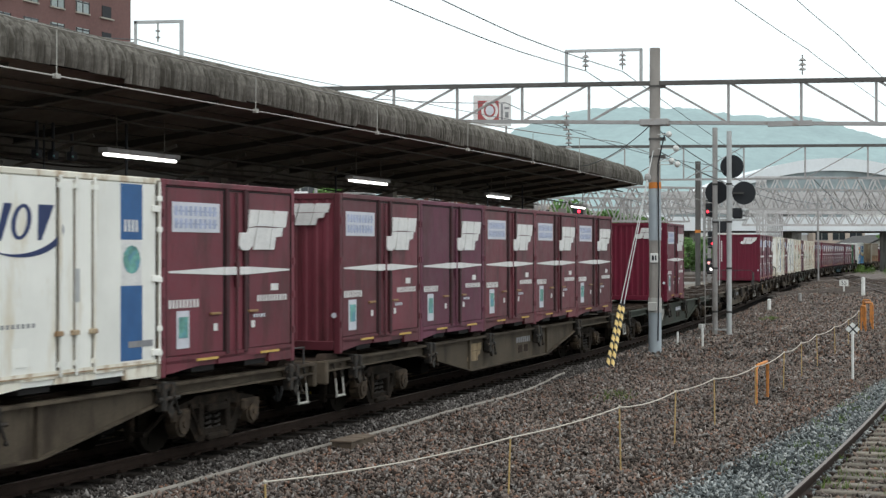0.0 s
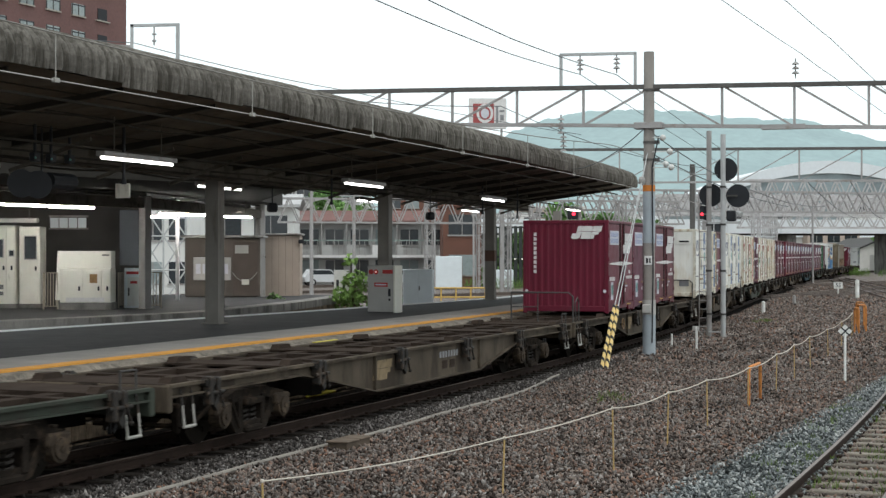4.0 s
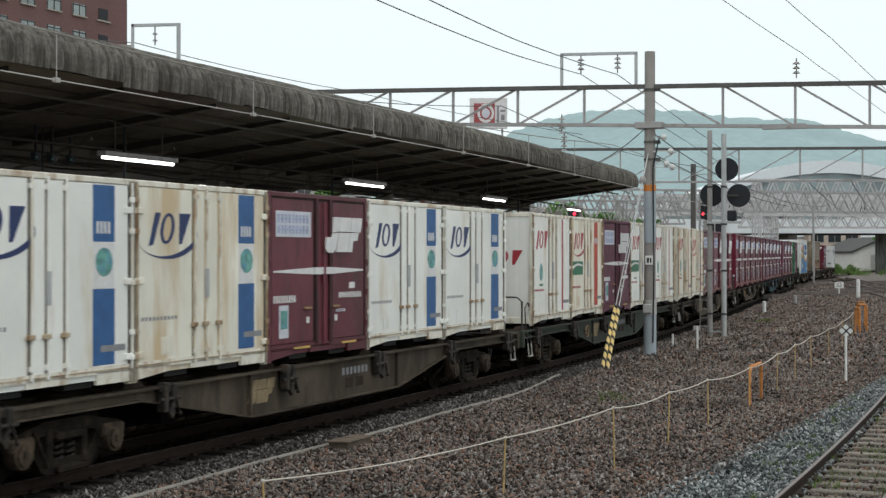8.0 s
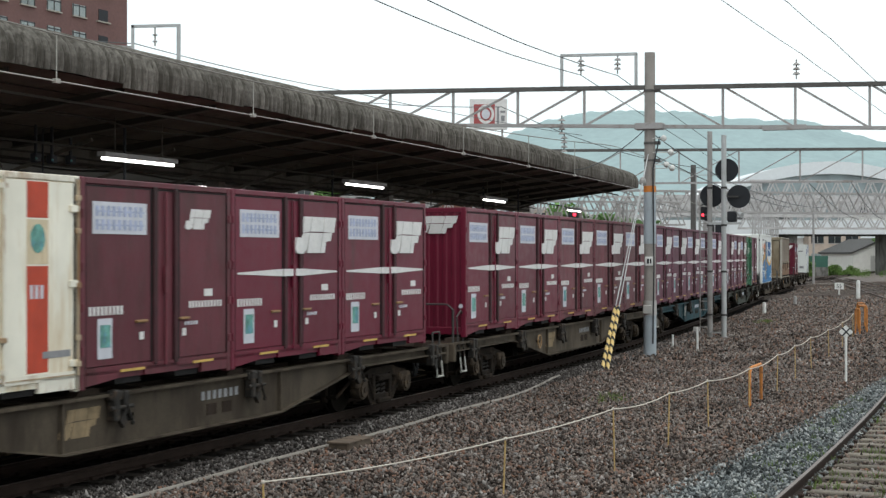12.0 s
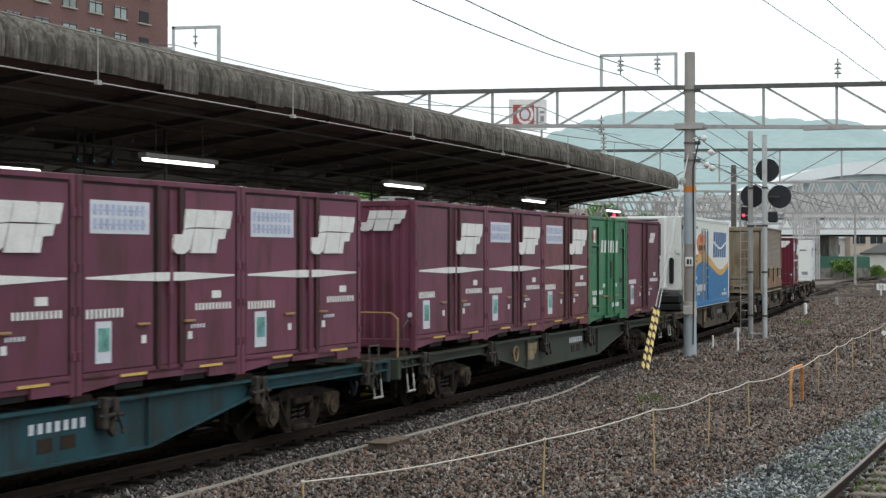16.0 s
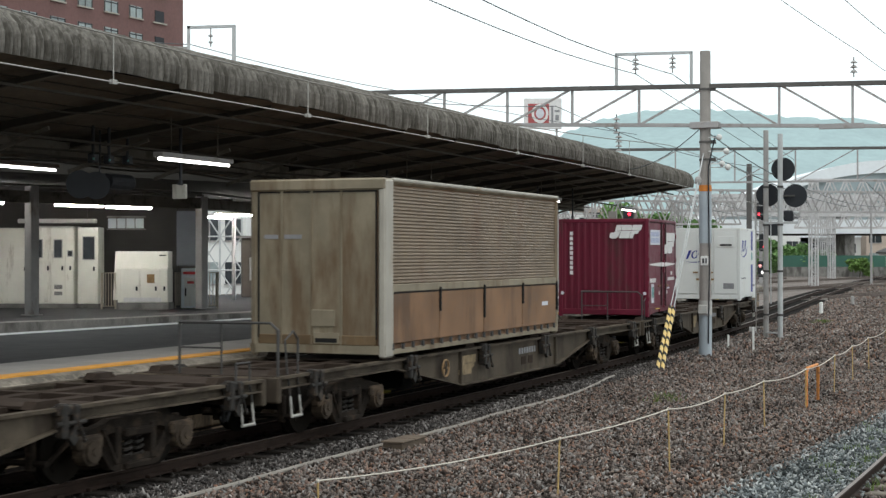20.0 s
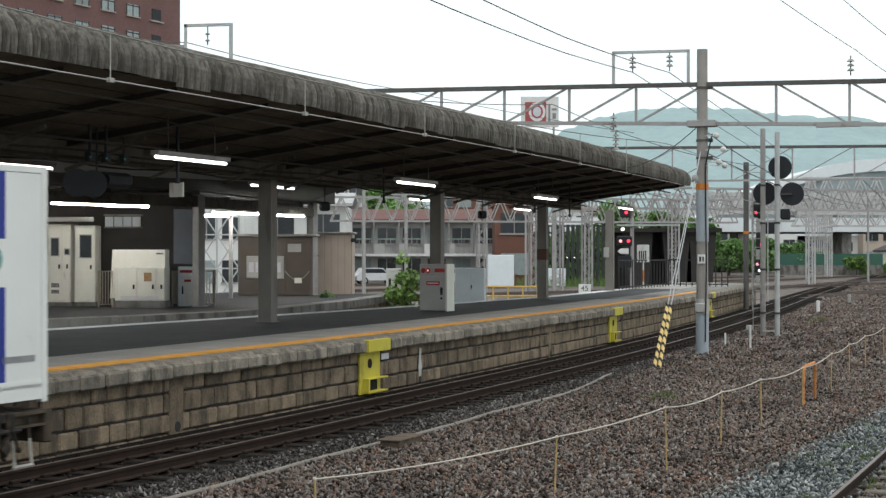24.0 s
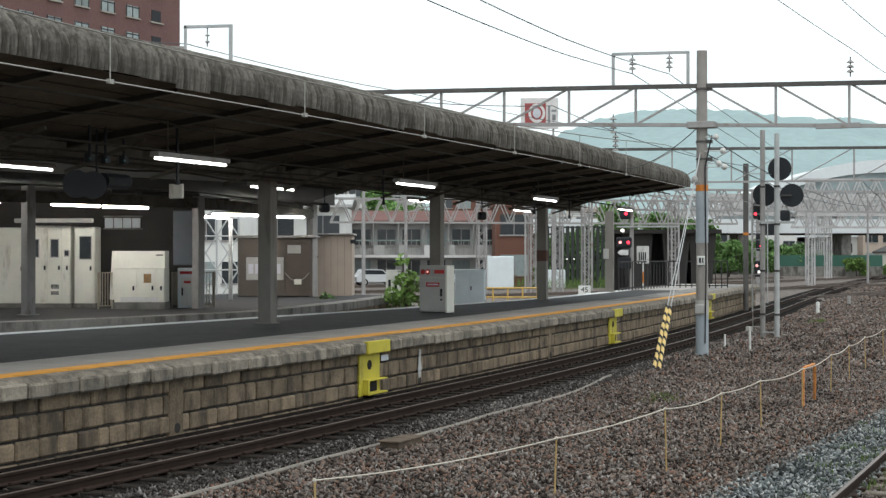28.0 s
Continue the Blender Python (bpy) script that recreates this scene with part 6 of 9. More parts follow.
while s < 33.2:
    n = 6
    drop = rng.uniform(-0.02, 0.02) - (0.05 if rng.random() < 0.12 else 0)
    lift = rng.uniform(0, 0.012)
    verts, faces = [], []
    for i in range(n * 6 + 1):
        d = 0.075 * abs(math.sin(i / 6 * math.pi)) ** 0.9 + lift
        for j, (o, z) in enumerate(EAVE):
            a, b = EAVE[max(0, j - 1)], EAVE[min(len(EAVE) - 1, j + 1)]
            t_ = Vector((b[0] - a[0], b[1] - a[1])).normalized()
            nx, nz = t_.y, -t_.x
            verts.append(at(s + i * RIB / 6, o + nx * d, z + nz * d + (drop if j == 0 else 0)))
    k = len(EAVE)
    for i in range(n * 6):
        for j in range(k - 1):
            a = i * k + j
            faces.append((a, a + k, a + k + 1, a + 1))
    part("roof_sheet", Shape().add(verts, faces), ROOF_SHEET, roof)
    s += RIB * n
part("soffit", sweep([(-1.72, 5.46), (-6.3, 4.92), (-9.6, 5.08), (-9.6, 5.2), (-6.3, 5.9), (-3.3, 5.95)], -45, 34, 1.5), surf("soffit_board", (0.125, 0.110, 0.090), spec=0.05, rough=0.85, var=0.4, scale=0.7, grain=0.12, gscale=9, dirt=(0.065, 0.056, 0.045), amount=0.40, dscale=1.1), roof, "dark boarded underside")
part("roof_end", sweep([(-1.65, 5.46), (-6.3, 4.90), (-9.6, 5.06), (-9.6, 5.25), (-6.3, 5.95), (-3.3, 6.03), (-2.2, 6.05), (-1.75, 5.9)], 33.9, 34.05, 0.2), BEAM_DARK, roof)
part("far_fascia", sweep([(-9.6, 4.95), (-9.7, 4.95), (-9.7, 5.3), (-9.6, 5.3)], -45, 34, 1.5), BEAM_DARK, roof)
SOFFIT_STEEL = surf("soffit_steel", (0.045, 0.040, 0.034), spec=0.05, rough=0.8, var=0.3, scale=2)
for o, z in ((-2.7, 5.26), (-3.9, 5.12), (-5.1, 4.98), (-7.6, 4.90), (-9.0, 4.97)):
    part("purlin", sweep([(o - 0.025, z + 0.07), (o + 0.025, z + 0.07), (o + 0.025, z + 0.10), (o - 0.025, z + 0.10)], -24, 33.5, 2.0), SOFFIT_STEEL, roof)
RAFTER = surf("rafter_paint", (0.115, 0.105, 0.088), spec=0.08, rough=0.75, var=0.3, scale=2, dirt=(0.03, 0.024, 0.018), amount=0.35)
for k in range(19):
    s = -21.8 + k * 3.0
    raft = part("rafter", Shape().prism([(-1.80, 5.34), (-1.80, 5.42), (-6.3, 4.90), (-9.55, 5.06), (-9.55, 4.98), (-6.3, 4.74)], "y", -0.012, 0.012), SOFFIT_STEEL, roof, "tapered steel rafter", site(s))
    # Flange is paler than the web: light catching it is put into colour.
    part("rafter_flange", Shape().prism([(-1.80, 5.325), (-1.80, 5.34), (-6.3, 4.74), (-9.55, 4.98), (-9.55, 4.965), (-6.3, 4.72)], "y", -0.06, 0.06), RAFTER, raft, "lower flange, light on it put into a paler colour")
    if -16 < s < 30:
        part("knee_brace", Shape().beam((-4.4, 0.0, 4.86), (-6.2, 0.0, 4.30), 0.05, 0.07), RAFTER, raft)
part("valley_beam", sweep([(-6.15, 4.50), (-6.45, 4.50), (-6.45, 4.86), (-6.15, 4.86)], -24, 33.8, 2.0), RAFTER, roof, "main beam over the columns")
for o, z in ((-2.3, 5.14), (-4.6, 4.72)):
    part("conduit", sweep([(o - 0.02, z - 0.02), (o + 0.02, z - 0.02), (o + 0.02, z + 0.02), (o - 0.02, z + 0.02)], -22, 33, 2.0), SOFFIT_STEEL, roof)
# Wall added out of view to keep light from entering under the roof.
part("end_wall", sweep([(-1.9, -0.4), (-10.5, -0.4), (-10.5, 5.3), (-1.9, 5.3)], -31.0, -30.7, 1.0), CONCRETE, roof, "added unseen wall blocking light under the roof")

for o, z, r_, wav in ((-3.2, 5.02, 0.016, 0.05), (-5.5, 4.62, 0.022, 0.03), (-5.75, 4.52, 0.03, 0.0), (-7.2, 4.55, 0.02, 0.04)):
    run = [at(s_, o + wav * math.sin(s_ * 0.8), z + wav * 0.8 * math.sin(s_ * 1.3 + o)) for s_ in np.arange(-22, 33, 1.0)]
    part("cable_run", Shape().tube(run, r_, 5), SOFFIT_STEEL, roof, "sagging cable under the roof")

COLUMN = surf("column_paint", (0.20, 0.185, 0.165), rough=0.6, var=0.15, scale=1.5, dirt=(0.1, 0.085, 0.07), amount=0.25, streak=5)
for s, o in ((-19.0, -6.4), (-6.4, -6.5), (5.44, -6.78), (14.75, -5.85), (27.16, -6.05), (40.0, -6.23)):
    q = thing("roof_column", site(s, o, PLAT), "grey steel column carrying the platform roof", "column", "columns of the platform roof")
    part("shaft", Shape().box(-0.17, 0.17, -0.17, -0.15, 0, 3.66).box(-0.17, 0.17, 0.15, 0.17, 0, 3.66).box(-0.012, 0.012, -0.15, 0.15, 0, 3.66).box(0.155, 0.172, -0.17, 0.17, 0.0, 3.66), COLUMN, q)
    part("base_plate", Shape().box(-0.24, 0.24, -0.24, 0.24, 0, 0.03, 0.008), COLUMN, q)
    if s > 20:
        part("band", Shape().box(-0.178, 0.178, -0.178, 0.178, 1.45, 1.85) if s < 30 else Shape().box(-0.24, 0.0, -0.24, -0.17, 1.5, 1.95, 0.01), surf("rusty_band", (0.11, 0.06, 0.045), rough=0.8) if s < 30 else CABINET_GREY, q)


def strip_light(s, o, z, length=2.45, hang=0.25):
    q = thing("strip_light", site(s, o, z), "lit fluorescent strip light under the roof", "lamp", "strip lights")
    part("housing", Shape().box(-0.10, 0.10, -length / 2 - 0.04, length / 2 + 0.04, 0.03, 0.12, 0.015), STEEL_GREY, q)
    part("tube", Shape().bar((0, -length / 2, 0.0), (0, length / 2, 0.0), 0.030, 10), TUBE, q)
    for y in (-length / 3, length / 3):
        part("hanger", Shape().bar((0, y, 0.1), (0, y, 0.12 + hang), 0.012, 6), RAFTER, q)


for s in (-15.0, -3.3, 7.6, 19.0, 31.0):
    strip_light(s, -3.7, 4.46, 2.45, 0.85)
for s in (-2.6, 8.7, 20.1, 32.5):
    strip_light(s, -8.3, 4.5, 2.45, 0.6)
# things hung under the roof
for s, o, z in ((-4.7, -5.0, 4.40), (-4.2, -5.0, 4.40), (-3.6, -5.0, 4.42)):
    q = thing("hanging_spotlight", site(s, o, z), "dark small lamp on a hanging rod", "lamp", "hanging lamps")
    part("rod", Shape().bar((0, 0, 0.15), (0, 0, 0.9), 0.03, 8), SIGNAL_BLACK, q)
    part("feed_cable", Shape().tube([(0, 0, 0.62), (0.08, -0.12, 0.72), (0.05, -0.3, 0.9), (-0.1, -0.36, 0.78), (-0.1, -0.2, 0.66)], 0.018, 5), SIGNAL_BLACK, q)
    part("head", Shape().box(-0.07, 0.07, -0.09, 0.09, 0, 0.17, 0.02), SIGNAL_BLACK, q)
    part("lens", Shape().ball((0.06, -0.07, 0.07), 0.025, 8, 5), DECAL_TEAL, q)
q = thing("loudspeaker_cluster", site(-4.2, -5.2, 3.9), "dark horn loudspeakers hanging under the roof", "loudspeaker")
part("hanger", Shape().bar((0, 0, 0.2), (0, 0, 1.35), 0.02, 6).bar((0, -0.8, 0.25), (0, 0.8, 0.25), 0.02, 6), SIGNAL_BLACK, q)
for y in (-0.75, -0.25):
    part("horn", Shape().bar((0.1, y, 0.1), (-0.25, y + 0.3, 0.1), 0.26, 14, 0.08), SIGNAL_BLACK, q)
part("drum", Shape().bar((0, 0.2, 0.2), (0, 0.95, 0.2), 0.15, 12), SIGNAL_BLACK, q)
q = thing("hanging_sign", site(-1.75, -5.0, 3.84), "small pale blank sign hanging under the roof", "sign")
part("plate", Shape().box(-0.16, 0.16, -0.03, 0.03, 0, 0.29, 0.012), CABINET, q)
part("hanger", Shape().bar((0, 0, 0.28), (0, 0, 1.4), 0.012, 6).box(-0.06, 0.06, -0.02, 0.02, 0.28, 0.33), SIGNAL_BLACK, q)
for s, o, z in ((10.5, -7.6, 4.02), (19.5, -6.0, 3.98)):
    q = thing("hanging_speaker", site(s, o, z, 45), "dark square loudspeaker hanging from a rod", "loudspeaker", "hanging loudspeakers")
    part("body", Shape().box(-0.13, 0.13, -0.13, 0.13, -0.13, 0.13, 0.05), SIGNAL_BLACK, q)
    part("rod", Shape().bar((0, 0, 0.1), (0, 0, 1.2), 0.018, 6), SIGNAL_BLACK, q)
for s, o in ((-3.0, -4.2), (9.5, -5.4), (20.5, -4.5), (25.5, -4.6)):
    q = thing("hanging_rod", site(s, o, 4.05), "thin dark rod hanging from the roof", "rod", "rods under the roof")
    part("rod", Shape().bar((0, 0, 0), (0, 0, 1.4), 0.03, 8), SIGNAL_BLACK, q)
    part("end", Shape().bar((0, 0, 0), (0, 0, 0.08), 0.05, 8), SIGNAL_BLACK, q)

# equipment cabinet on the platform
q = thing("equipment_cabinet", site(13.75, -5.6, PLAT, -8), "pale platform cabinet with red labels and lamps", "cabinet")
part("body", Shape().box(-0.46, 0.46, 0.0, 0.42, 0.02, 1.38, 0.015), CABINET_GREY, q)
part("door", Shape().box(-0.43, 0.40, -0.012, 0.01, 0.06, 1.02, 0.006), CABINET_GREY, q)
part("side_trim", Shape().box(0.42, 0.475, -0.03, 0.43, 0.0, 1.38, 0.006), CABINET, q)
part("label", Shape().box(-0.22, 0.22, -0.02, -0.01, 0.76, 0.88), RED_LABEL, q)
part("label_text", Shape().box(-0.18, 0.18, -0.024, -0.018, 0.80, 0.84), DECAL_PALE, q)
part("label", Shape().box(0.05, 0.38, -0.012, 0.0, 1.14, 1.25), RED_LABEL, q)
for x, mt in ((-0.33, RED_LABEL), (-0.17, RED_LABEL)):
    part("lamp", Shape().bar((x, -0.02, 1.19), (x, 0.0, 1.19), 0.075, 14), mt, q)
part("lamp_core", Shape().bar((-0.17, -0.03, 1.19), (-0.17, -0.015, 1.19), 0.03, 10), PINK_LAMP, q)
part("lock", Shape().box(0.24, 0.32, -0.025, -0.01, 0.48, 0.70, 0.01).bar((0.28, -0.02, 0.38), (0.28, -0.01, 0.38), 0.035, 10), SIGNAL_BLACK, q)
q = thing("equipment_cabinet", Matrix.Translation((0.96, 56.4, 0.62)) @ Matrix.Rotation(radians(-6), 4, "Z"), "pale white steel cabinet behind the platform", "cabinet")
part("stand", Shape().box(-0.5, 0.5, 0.05, 0.65, -0.82, 0.0), CONCRETE, q, "concrete stand")
part("body", Shape().box(-0.54, 0.54, 0.0, 0.7, 0, 1.55, 0.02), COOL_WHITE, q)
for x in (-0.265, 0.265):
    part("door", Shape().box(x - 0.25, x + 0.25, -0.015, 0.0, 0.06, 1.48, 0.006), COOL_WHITE, q)
part("handle", Shape().box(0.04, 0.08, -0.03, -0.015, 0.8, 0.95), SIGNAL_BLACK, q)

# yellow escape boards on the platform face
for s, w in ((0.42, 0.98), (20.1, 1.0), (40.2, 1.0)):
    q = thing("escape_step", site(s, -1.78, -0.15), "yellow painted refuge step on the platform face", "step", "yellow escape steps")
    part("panel", Shape().box(-0.02, 0.035, -w / 2, w / 2, 0.0, 0.92, 0.01), YELLOW, q)
    part("coping_patch", Shape().box(0.0, 0.185, -w / 2 + 0.1, w / 2 + 0.2, 0.86, 1.108, 0.008), YELLOW, q)
    part("hole", Shape().bar((0.02, -0.03, 0.62), (0.045, -0.03, 0.62), 0.10, 14), GAP, q)
    part("step", Shape().box(0.03, 0.16, -w / 2 + 0.15, w / 2 + 0.12, 0.30, 0.33, 0.006).box(0.03, 0.16, -w / 2 + 0.15, w / 2 + 0.12, 0.02, 0.06, 0.006).box(0.03, 0.16, -w / 2 + 0.15, -w / 2 + 0.22, 0.03, 0.32, 0.006), YELLOW, q)
    part("recess", Shape().box(0.02, 0.04, -w / 2 + 0.22, w / 2 - 0.16, 0.07, 0.28), GAP, q)
    part("lettering_bar", Shape().box(0.03, 0.04, w / 2 + 0.06, w / 2 + 0.42, 0.66, 0.78) if s < 10 else Shape().box(0.03, 0.04, w / 2 + 0.06, w / 2 + 0.1, 0.66, 0.7), DECAL_PALE, q)

# ---- second platform and what stands on it ----
P2 = 0.98
EDGE2 = [(-27, 20.4), (-11.25, 39.5), (-8.35, 43.0), (-5.56, 47.2), (-3.4, 56.5), (-1.6, 66.9)]
BACK2 = [(-9.5, 68.0), (-15, 60), (-40, 24)]
p2 = thing("far_platform", Matrix(), "second station platform of concrete behind the first", "platform", kind="structure")
part("core", Shape().prism(EDGE2 + BACK2, "z", -0.4, P2 - 0.01), ASPHALT, p2)
for (x0, y0), (x1, y1) in zip(EDGE2, EDGE2[1:]):
    a, c = Vector((x0, y0, 0)), Vector((x1, y1, 0))
    d = (c - a).normalized()
    n_ = Vector((d.y, -d.x, 0))
    part("coping", Shape().beam(a - n_ * 0.3 + Vector((0, 0, P2 - 0.12)), c - n_ * 0.3 + Vector((0, 0, P2 - 0.12)), 0.75, 0.26), CONCRETE, p2)
    k = int((c - a).length / 0.8)
    for i in range(k):
        if a.y + (c.y - a.y) * i / k < 30:
            continue
        lo, hi = a.lerp(c, (i + 0.02) / k), a.lerp(c, (i + 0.98) / k)
        part("edge_stone", Shape().beam(lo + n_ * 0.0 + Vector((0, 0, 0.45)), hi + n_ * 0.0 + Vector((0, 0, 0.45)), 0.1, 0.56), STONE, p2)
for x, y, z in ((-11.9, 44.6, 4.4), (-7.9, 50.2, 4.3), (-5.4, 64.2, 4.6)):
    q = thing("roof_column", Matrix.Translation((x, y, P2)) @ Matrix.Rotation(radians(-35), 4, "Z"), "pale grey steel column of the far roof", "column", "columns of the far roof")
    part("shaft", Shape().box(-0.15, 0.15, -0.15, 0.15, 0, z - P2 + 0.3, 0.02), STEEL_GREY, q)
    part("base_plate", Shape().box(-0.22, 0.22, -0.22, 0.22, 0, 0.03), STEEL_GREY, q)
r2 = thing("far_roof", Matrix(), "dark roof over the second platform", "roof", kind="structure")
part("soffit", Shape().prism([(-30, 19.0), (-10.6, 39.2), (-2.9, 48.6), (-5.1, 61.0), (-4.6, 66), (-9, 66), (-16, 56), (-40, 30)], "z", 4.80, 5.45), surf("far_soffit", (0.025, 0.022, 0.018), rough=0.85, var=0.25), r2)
for p_, c_ in (((-27, 27.5), (-11.9, 44.6)), ((-11.9, 44.6), (-7.9, 50.2)), ((-7.9, 50.2), (-5.4, 64.2))):
    part("edge_beam", Shape().beam((*p_, 4.38), (*c_, 4.38), 0.2, 0.34), RAFTER, r2, "grey-brown main beam")
    part("conduit", Shape().beam((*p_, 4.72), (*c_, 4.72), 0.06, 0.06), STEEL_DARK, r2)
for i in range(9):
    f0 = i / 8
    a = Vector((-14.5, 41.0, 4.66)).lerp(Vector((-5.6, 62, 4.66)), f0)
    part("rafter", Shape().beam(a, a + Vector((-6.5, 4.5, 0.0)), 0.08, 0.22), STEEL_DARK, r2)


def far_light(x, y, z, length=1.85):
    q = thing("strip_light", Matrix.Translation((x, y, z)) @ Matrix.Rotation(radians(-36), 4, "Z"), "lit fluorescent strip light under the far roof", "lamp", "strip lights")
    part("housing", Shape().box(-0.08, 0.08, -length / 2, length / 2, 0.03, 0.10, 0.015), CABINET_GREY, q)
    part("tube", Shape().bar((0, -length / 2, -0.01), (0, length / 2, -0.01), 0.04, 10), TUBE_FAR, q)
    for y_ in (-length / 3, length / 3):
        part("hanger", Shape().bar((0, y_, 0.08), (0, y_, 4.9 - z), 0.012, 6), RAFTER, q)


for x, y, z in ((-11.1, 47.0, 4.22), (-9.9, 48.5, 4.2), (-8.8, 60, 4.16), (-8.0, 58.5, 4.23), (-6.0, 60.0, 4.17), (-7.0, 59.5, 4.22), (-13.6, 45.0, 4.25)):
    far_light(x, y, z)


def cabinet(x0, x1, z1, y, depth, mat, doors, label, windows=(), vents=(), plinth=0.14):
    """A steel cabinet on the far platform, its doors towards the tracks."""
    w = (x1 - x0) / 2
    q = thing("equipment_cabinet", Matrix.Translation(((x0 + x1) / 2, y, P2)), label, "cabinet", "cabinets on the far platform")
    b = z1 - P2
    part("body", Shape().box(-w, w, 0, depth, plinth, b, 0.02), mat, q)
    part("plinth", Shape().box(-w - 0.03, w + 0.03, -0.03, depth + 0.02, 0, plinth), CONCRETE, q)
    for f0, f1 in doors:
        a, c = -w + 2 * w * f0, -w + 2 * w * f1
        d = part("door", Shape().box(a, c, -0.022, 0, plinth + 0.05, b - 0.06, 0.008), mat, q)
        part("handle", Shape().box(c - 0.12, c - 0.06, -0.05, -0.022, b * 0.46, b * 0.46 + 0.14, 0.01), SIGNAL_BLACK, d)
    for f0, f1, c0, c1 in windows:
        part("window", Shape().box(-w + 2 * w * f0, -w + 2 * w * f1, -0.034, -0.015, c0, c1, 0.006), GLASS, q)
        part("window_frame", Shape().box(-w + 2 * w * f0 - 0.03, -w + 2 * w * f1 + 0.03, -0.028, -0.012, c0 - 0.03, c1 + 0.03, 0.006), CABINET_GREY, q)
    for f0, f1, c0, c1 in vents:
        v = Shape().box(-w + 2 * w * f0, -w + 2 * w * f1, -0.026, -0.015, c0, c1)
        part("vent", v, STEEL_DARK, q)
        sl = Shape()
        for i in range(5):
            z = c0 + (c1 - c0) * (i + 0.2) / 5
            sl.box(-w + 2 * w * f0, -w + 2 * w * f1, -0.04, -0.02, z, z + (c1 - c0) * 0.08)
        part("vent_slat", sl, CABINET_GREY, q)
    return q


cabinet(-16.6, -13.65, 3.6, 50.9, 1.0, CABINET, ((0.02, 0.34), (0.35, 0.67), (0.68, 0.98)), "tall cream steel cabinet with plain doors")
cabinet(-13.32, -12.15, 3.66, 50.7, 1.0, CABINET, ((0.02, 0.36), (0.38, 0.76), (0.78, 0.98)), "tall cream cabinet with windows and vents",
        ((0.03, 0.11, 1.66, 2.22), (0.46, 0.66, 1.66, 2.22), (0.84, 0.95, 1.70, 1.86)), ((0.46, 0.68, 0.42, 0.54), (0.46, 0.68, 0.62, 0.76)))
cabinet(-12.03, -11.36, 3.62, 50.7, 0.9, CABINET, ((0.10, 0.94),), "narrow cream cabinet with a window", ((0.28, 0.82, 1.60, 2.32),))
q = cabinet(-10.45, -8.85, 2.28, 49.4, 0.9, CABINET, ((0.06, 0.44), (0.46, 0.82), (0.84, 0.99)), "low cream cabinet with stepped top and notice", plinth=0.22)
part("top", Shape().prism([(-0.98, 0.3), (0.78, 0.3), (0.78, 1.85), (-0.90, 1.85)], "y", 0.16, 0.9), CABINET, q, "taller rear part")
part("notice", Shape().box(0.14, 0.38, -0.03, -0.02, 0.84, 1.12), BRASS, q, "faded brown notice")
part("mark", Shape().box(0.5, 0.72, 0.145, 0.165, 1.70, 1.74), STEEL_DARK, q)
part("base_sheet", Shape().box(-0.6, 0.6, -0.05, 0.0, 0.24, 0.38), DECAL_WHITE, q)
q = thing("call_post", Matrix.Translation((-8.37, 50.6, P2)), "white call post with red labels", "call post")
part("body", Shape().box(-0.27, 0.26, 0, 0.4, 0.0, 1.30, 0.02), COOL_WHITE, q)
part("door", Shape().box(-0.16, 0.24, -0.015, 0, 0.08, 1.0, 0.006), CLEAN_WHITE, q)
part("label", Shape().box(-0.06, 0.16, -0.022, -0.012, 0.80, 0.88), RED_LABEL, q)
part("label", Shape().box(-0.20, 0.20, -0.012, 0.0, 1.10, 1.19), RED_LABEL, q)
part("slot", Shape().box(-0.14, -0.09, -0.03, -0.012, 0.40, 0.66, 0.01), SIGNAL_BLACK, q)
RAILING = surf("cream_railing", (0.36, 0.32, 0.26), rough=0.6, var=0.15)
for x0, x1, y in ((-11.0, -10.56, 49.6), (-8.85, -8.66, 50.8), (-7.95, -7.45, 50.6)):
    q = thing("railing", Matrix.Translation(((x0 + x1) / 2, y, P2)), "short cream steel railing", "railing", "railings on the far platform")
    w = (x1 - x0) / 2
    part("frame", Shape().tube([(-w, 0, 0), (-w, 0, 1.16), (w, 0, 1.16), (w, 0, 0)], 0.03, 8).bar((-w, 0, 0.1), (w, 0, 0.1), 0.02, 6), RAILING, q)
    for i in range(5):
        x = -w + 2 * w * (i + 0.5) / 5
        part("bar", Shape().bar((x, 0, 0.1), (x, 0, 1.16), 0.016, 6), RAILING, q)
q = thing("wall_board", Matrix.Translation((-8.64, 51.6, 2.36)), "blue-grey wall board under the far roof", "board")
part("panel", Shape().box(-0.32, 0.32, 0, 0.1, 0.0, 1.82, 0.02), surf("blue_grey_panel", (0.14, 0.155, 0.175), rough=0.6, var=0.1), q)
part("post", Shape().box(0.30, 0.36, 0.02, 0.1, -1.4, 2.4), STEEL_DARK, q)
part("post", Shape().box(-0.36, -0.30, 0.02, 0.1, -1.4, 2.4), STEEL_DARK, q)
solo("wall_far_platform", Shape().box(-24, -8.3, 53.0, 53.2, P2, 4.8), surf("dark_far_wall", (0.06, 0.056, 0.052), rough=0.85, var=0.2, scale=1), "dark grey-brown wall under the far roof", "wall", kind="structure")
# No opening behind these panes; skylight through them is painted as cool white.
q = thing("window_band", Matrix.Translation((-10.9, 52.95, 3.62)), "glazed band high in the dark wall, sky brightness put into its colour", "window")
for i in range(4):
    part("pane", Shape().box(-0.62 + i * 0.31, -0.34 + i * 0.31, -0.03, 0.02, 0, 0.34, 0.006), COOL_WHITE, q)
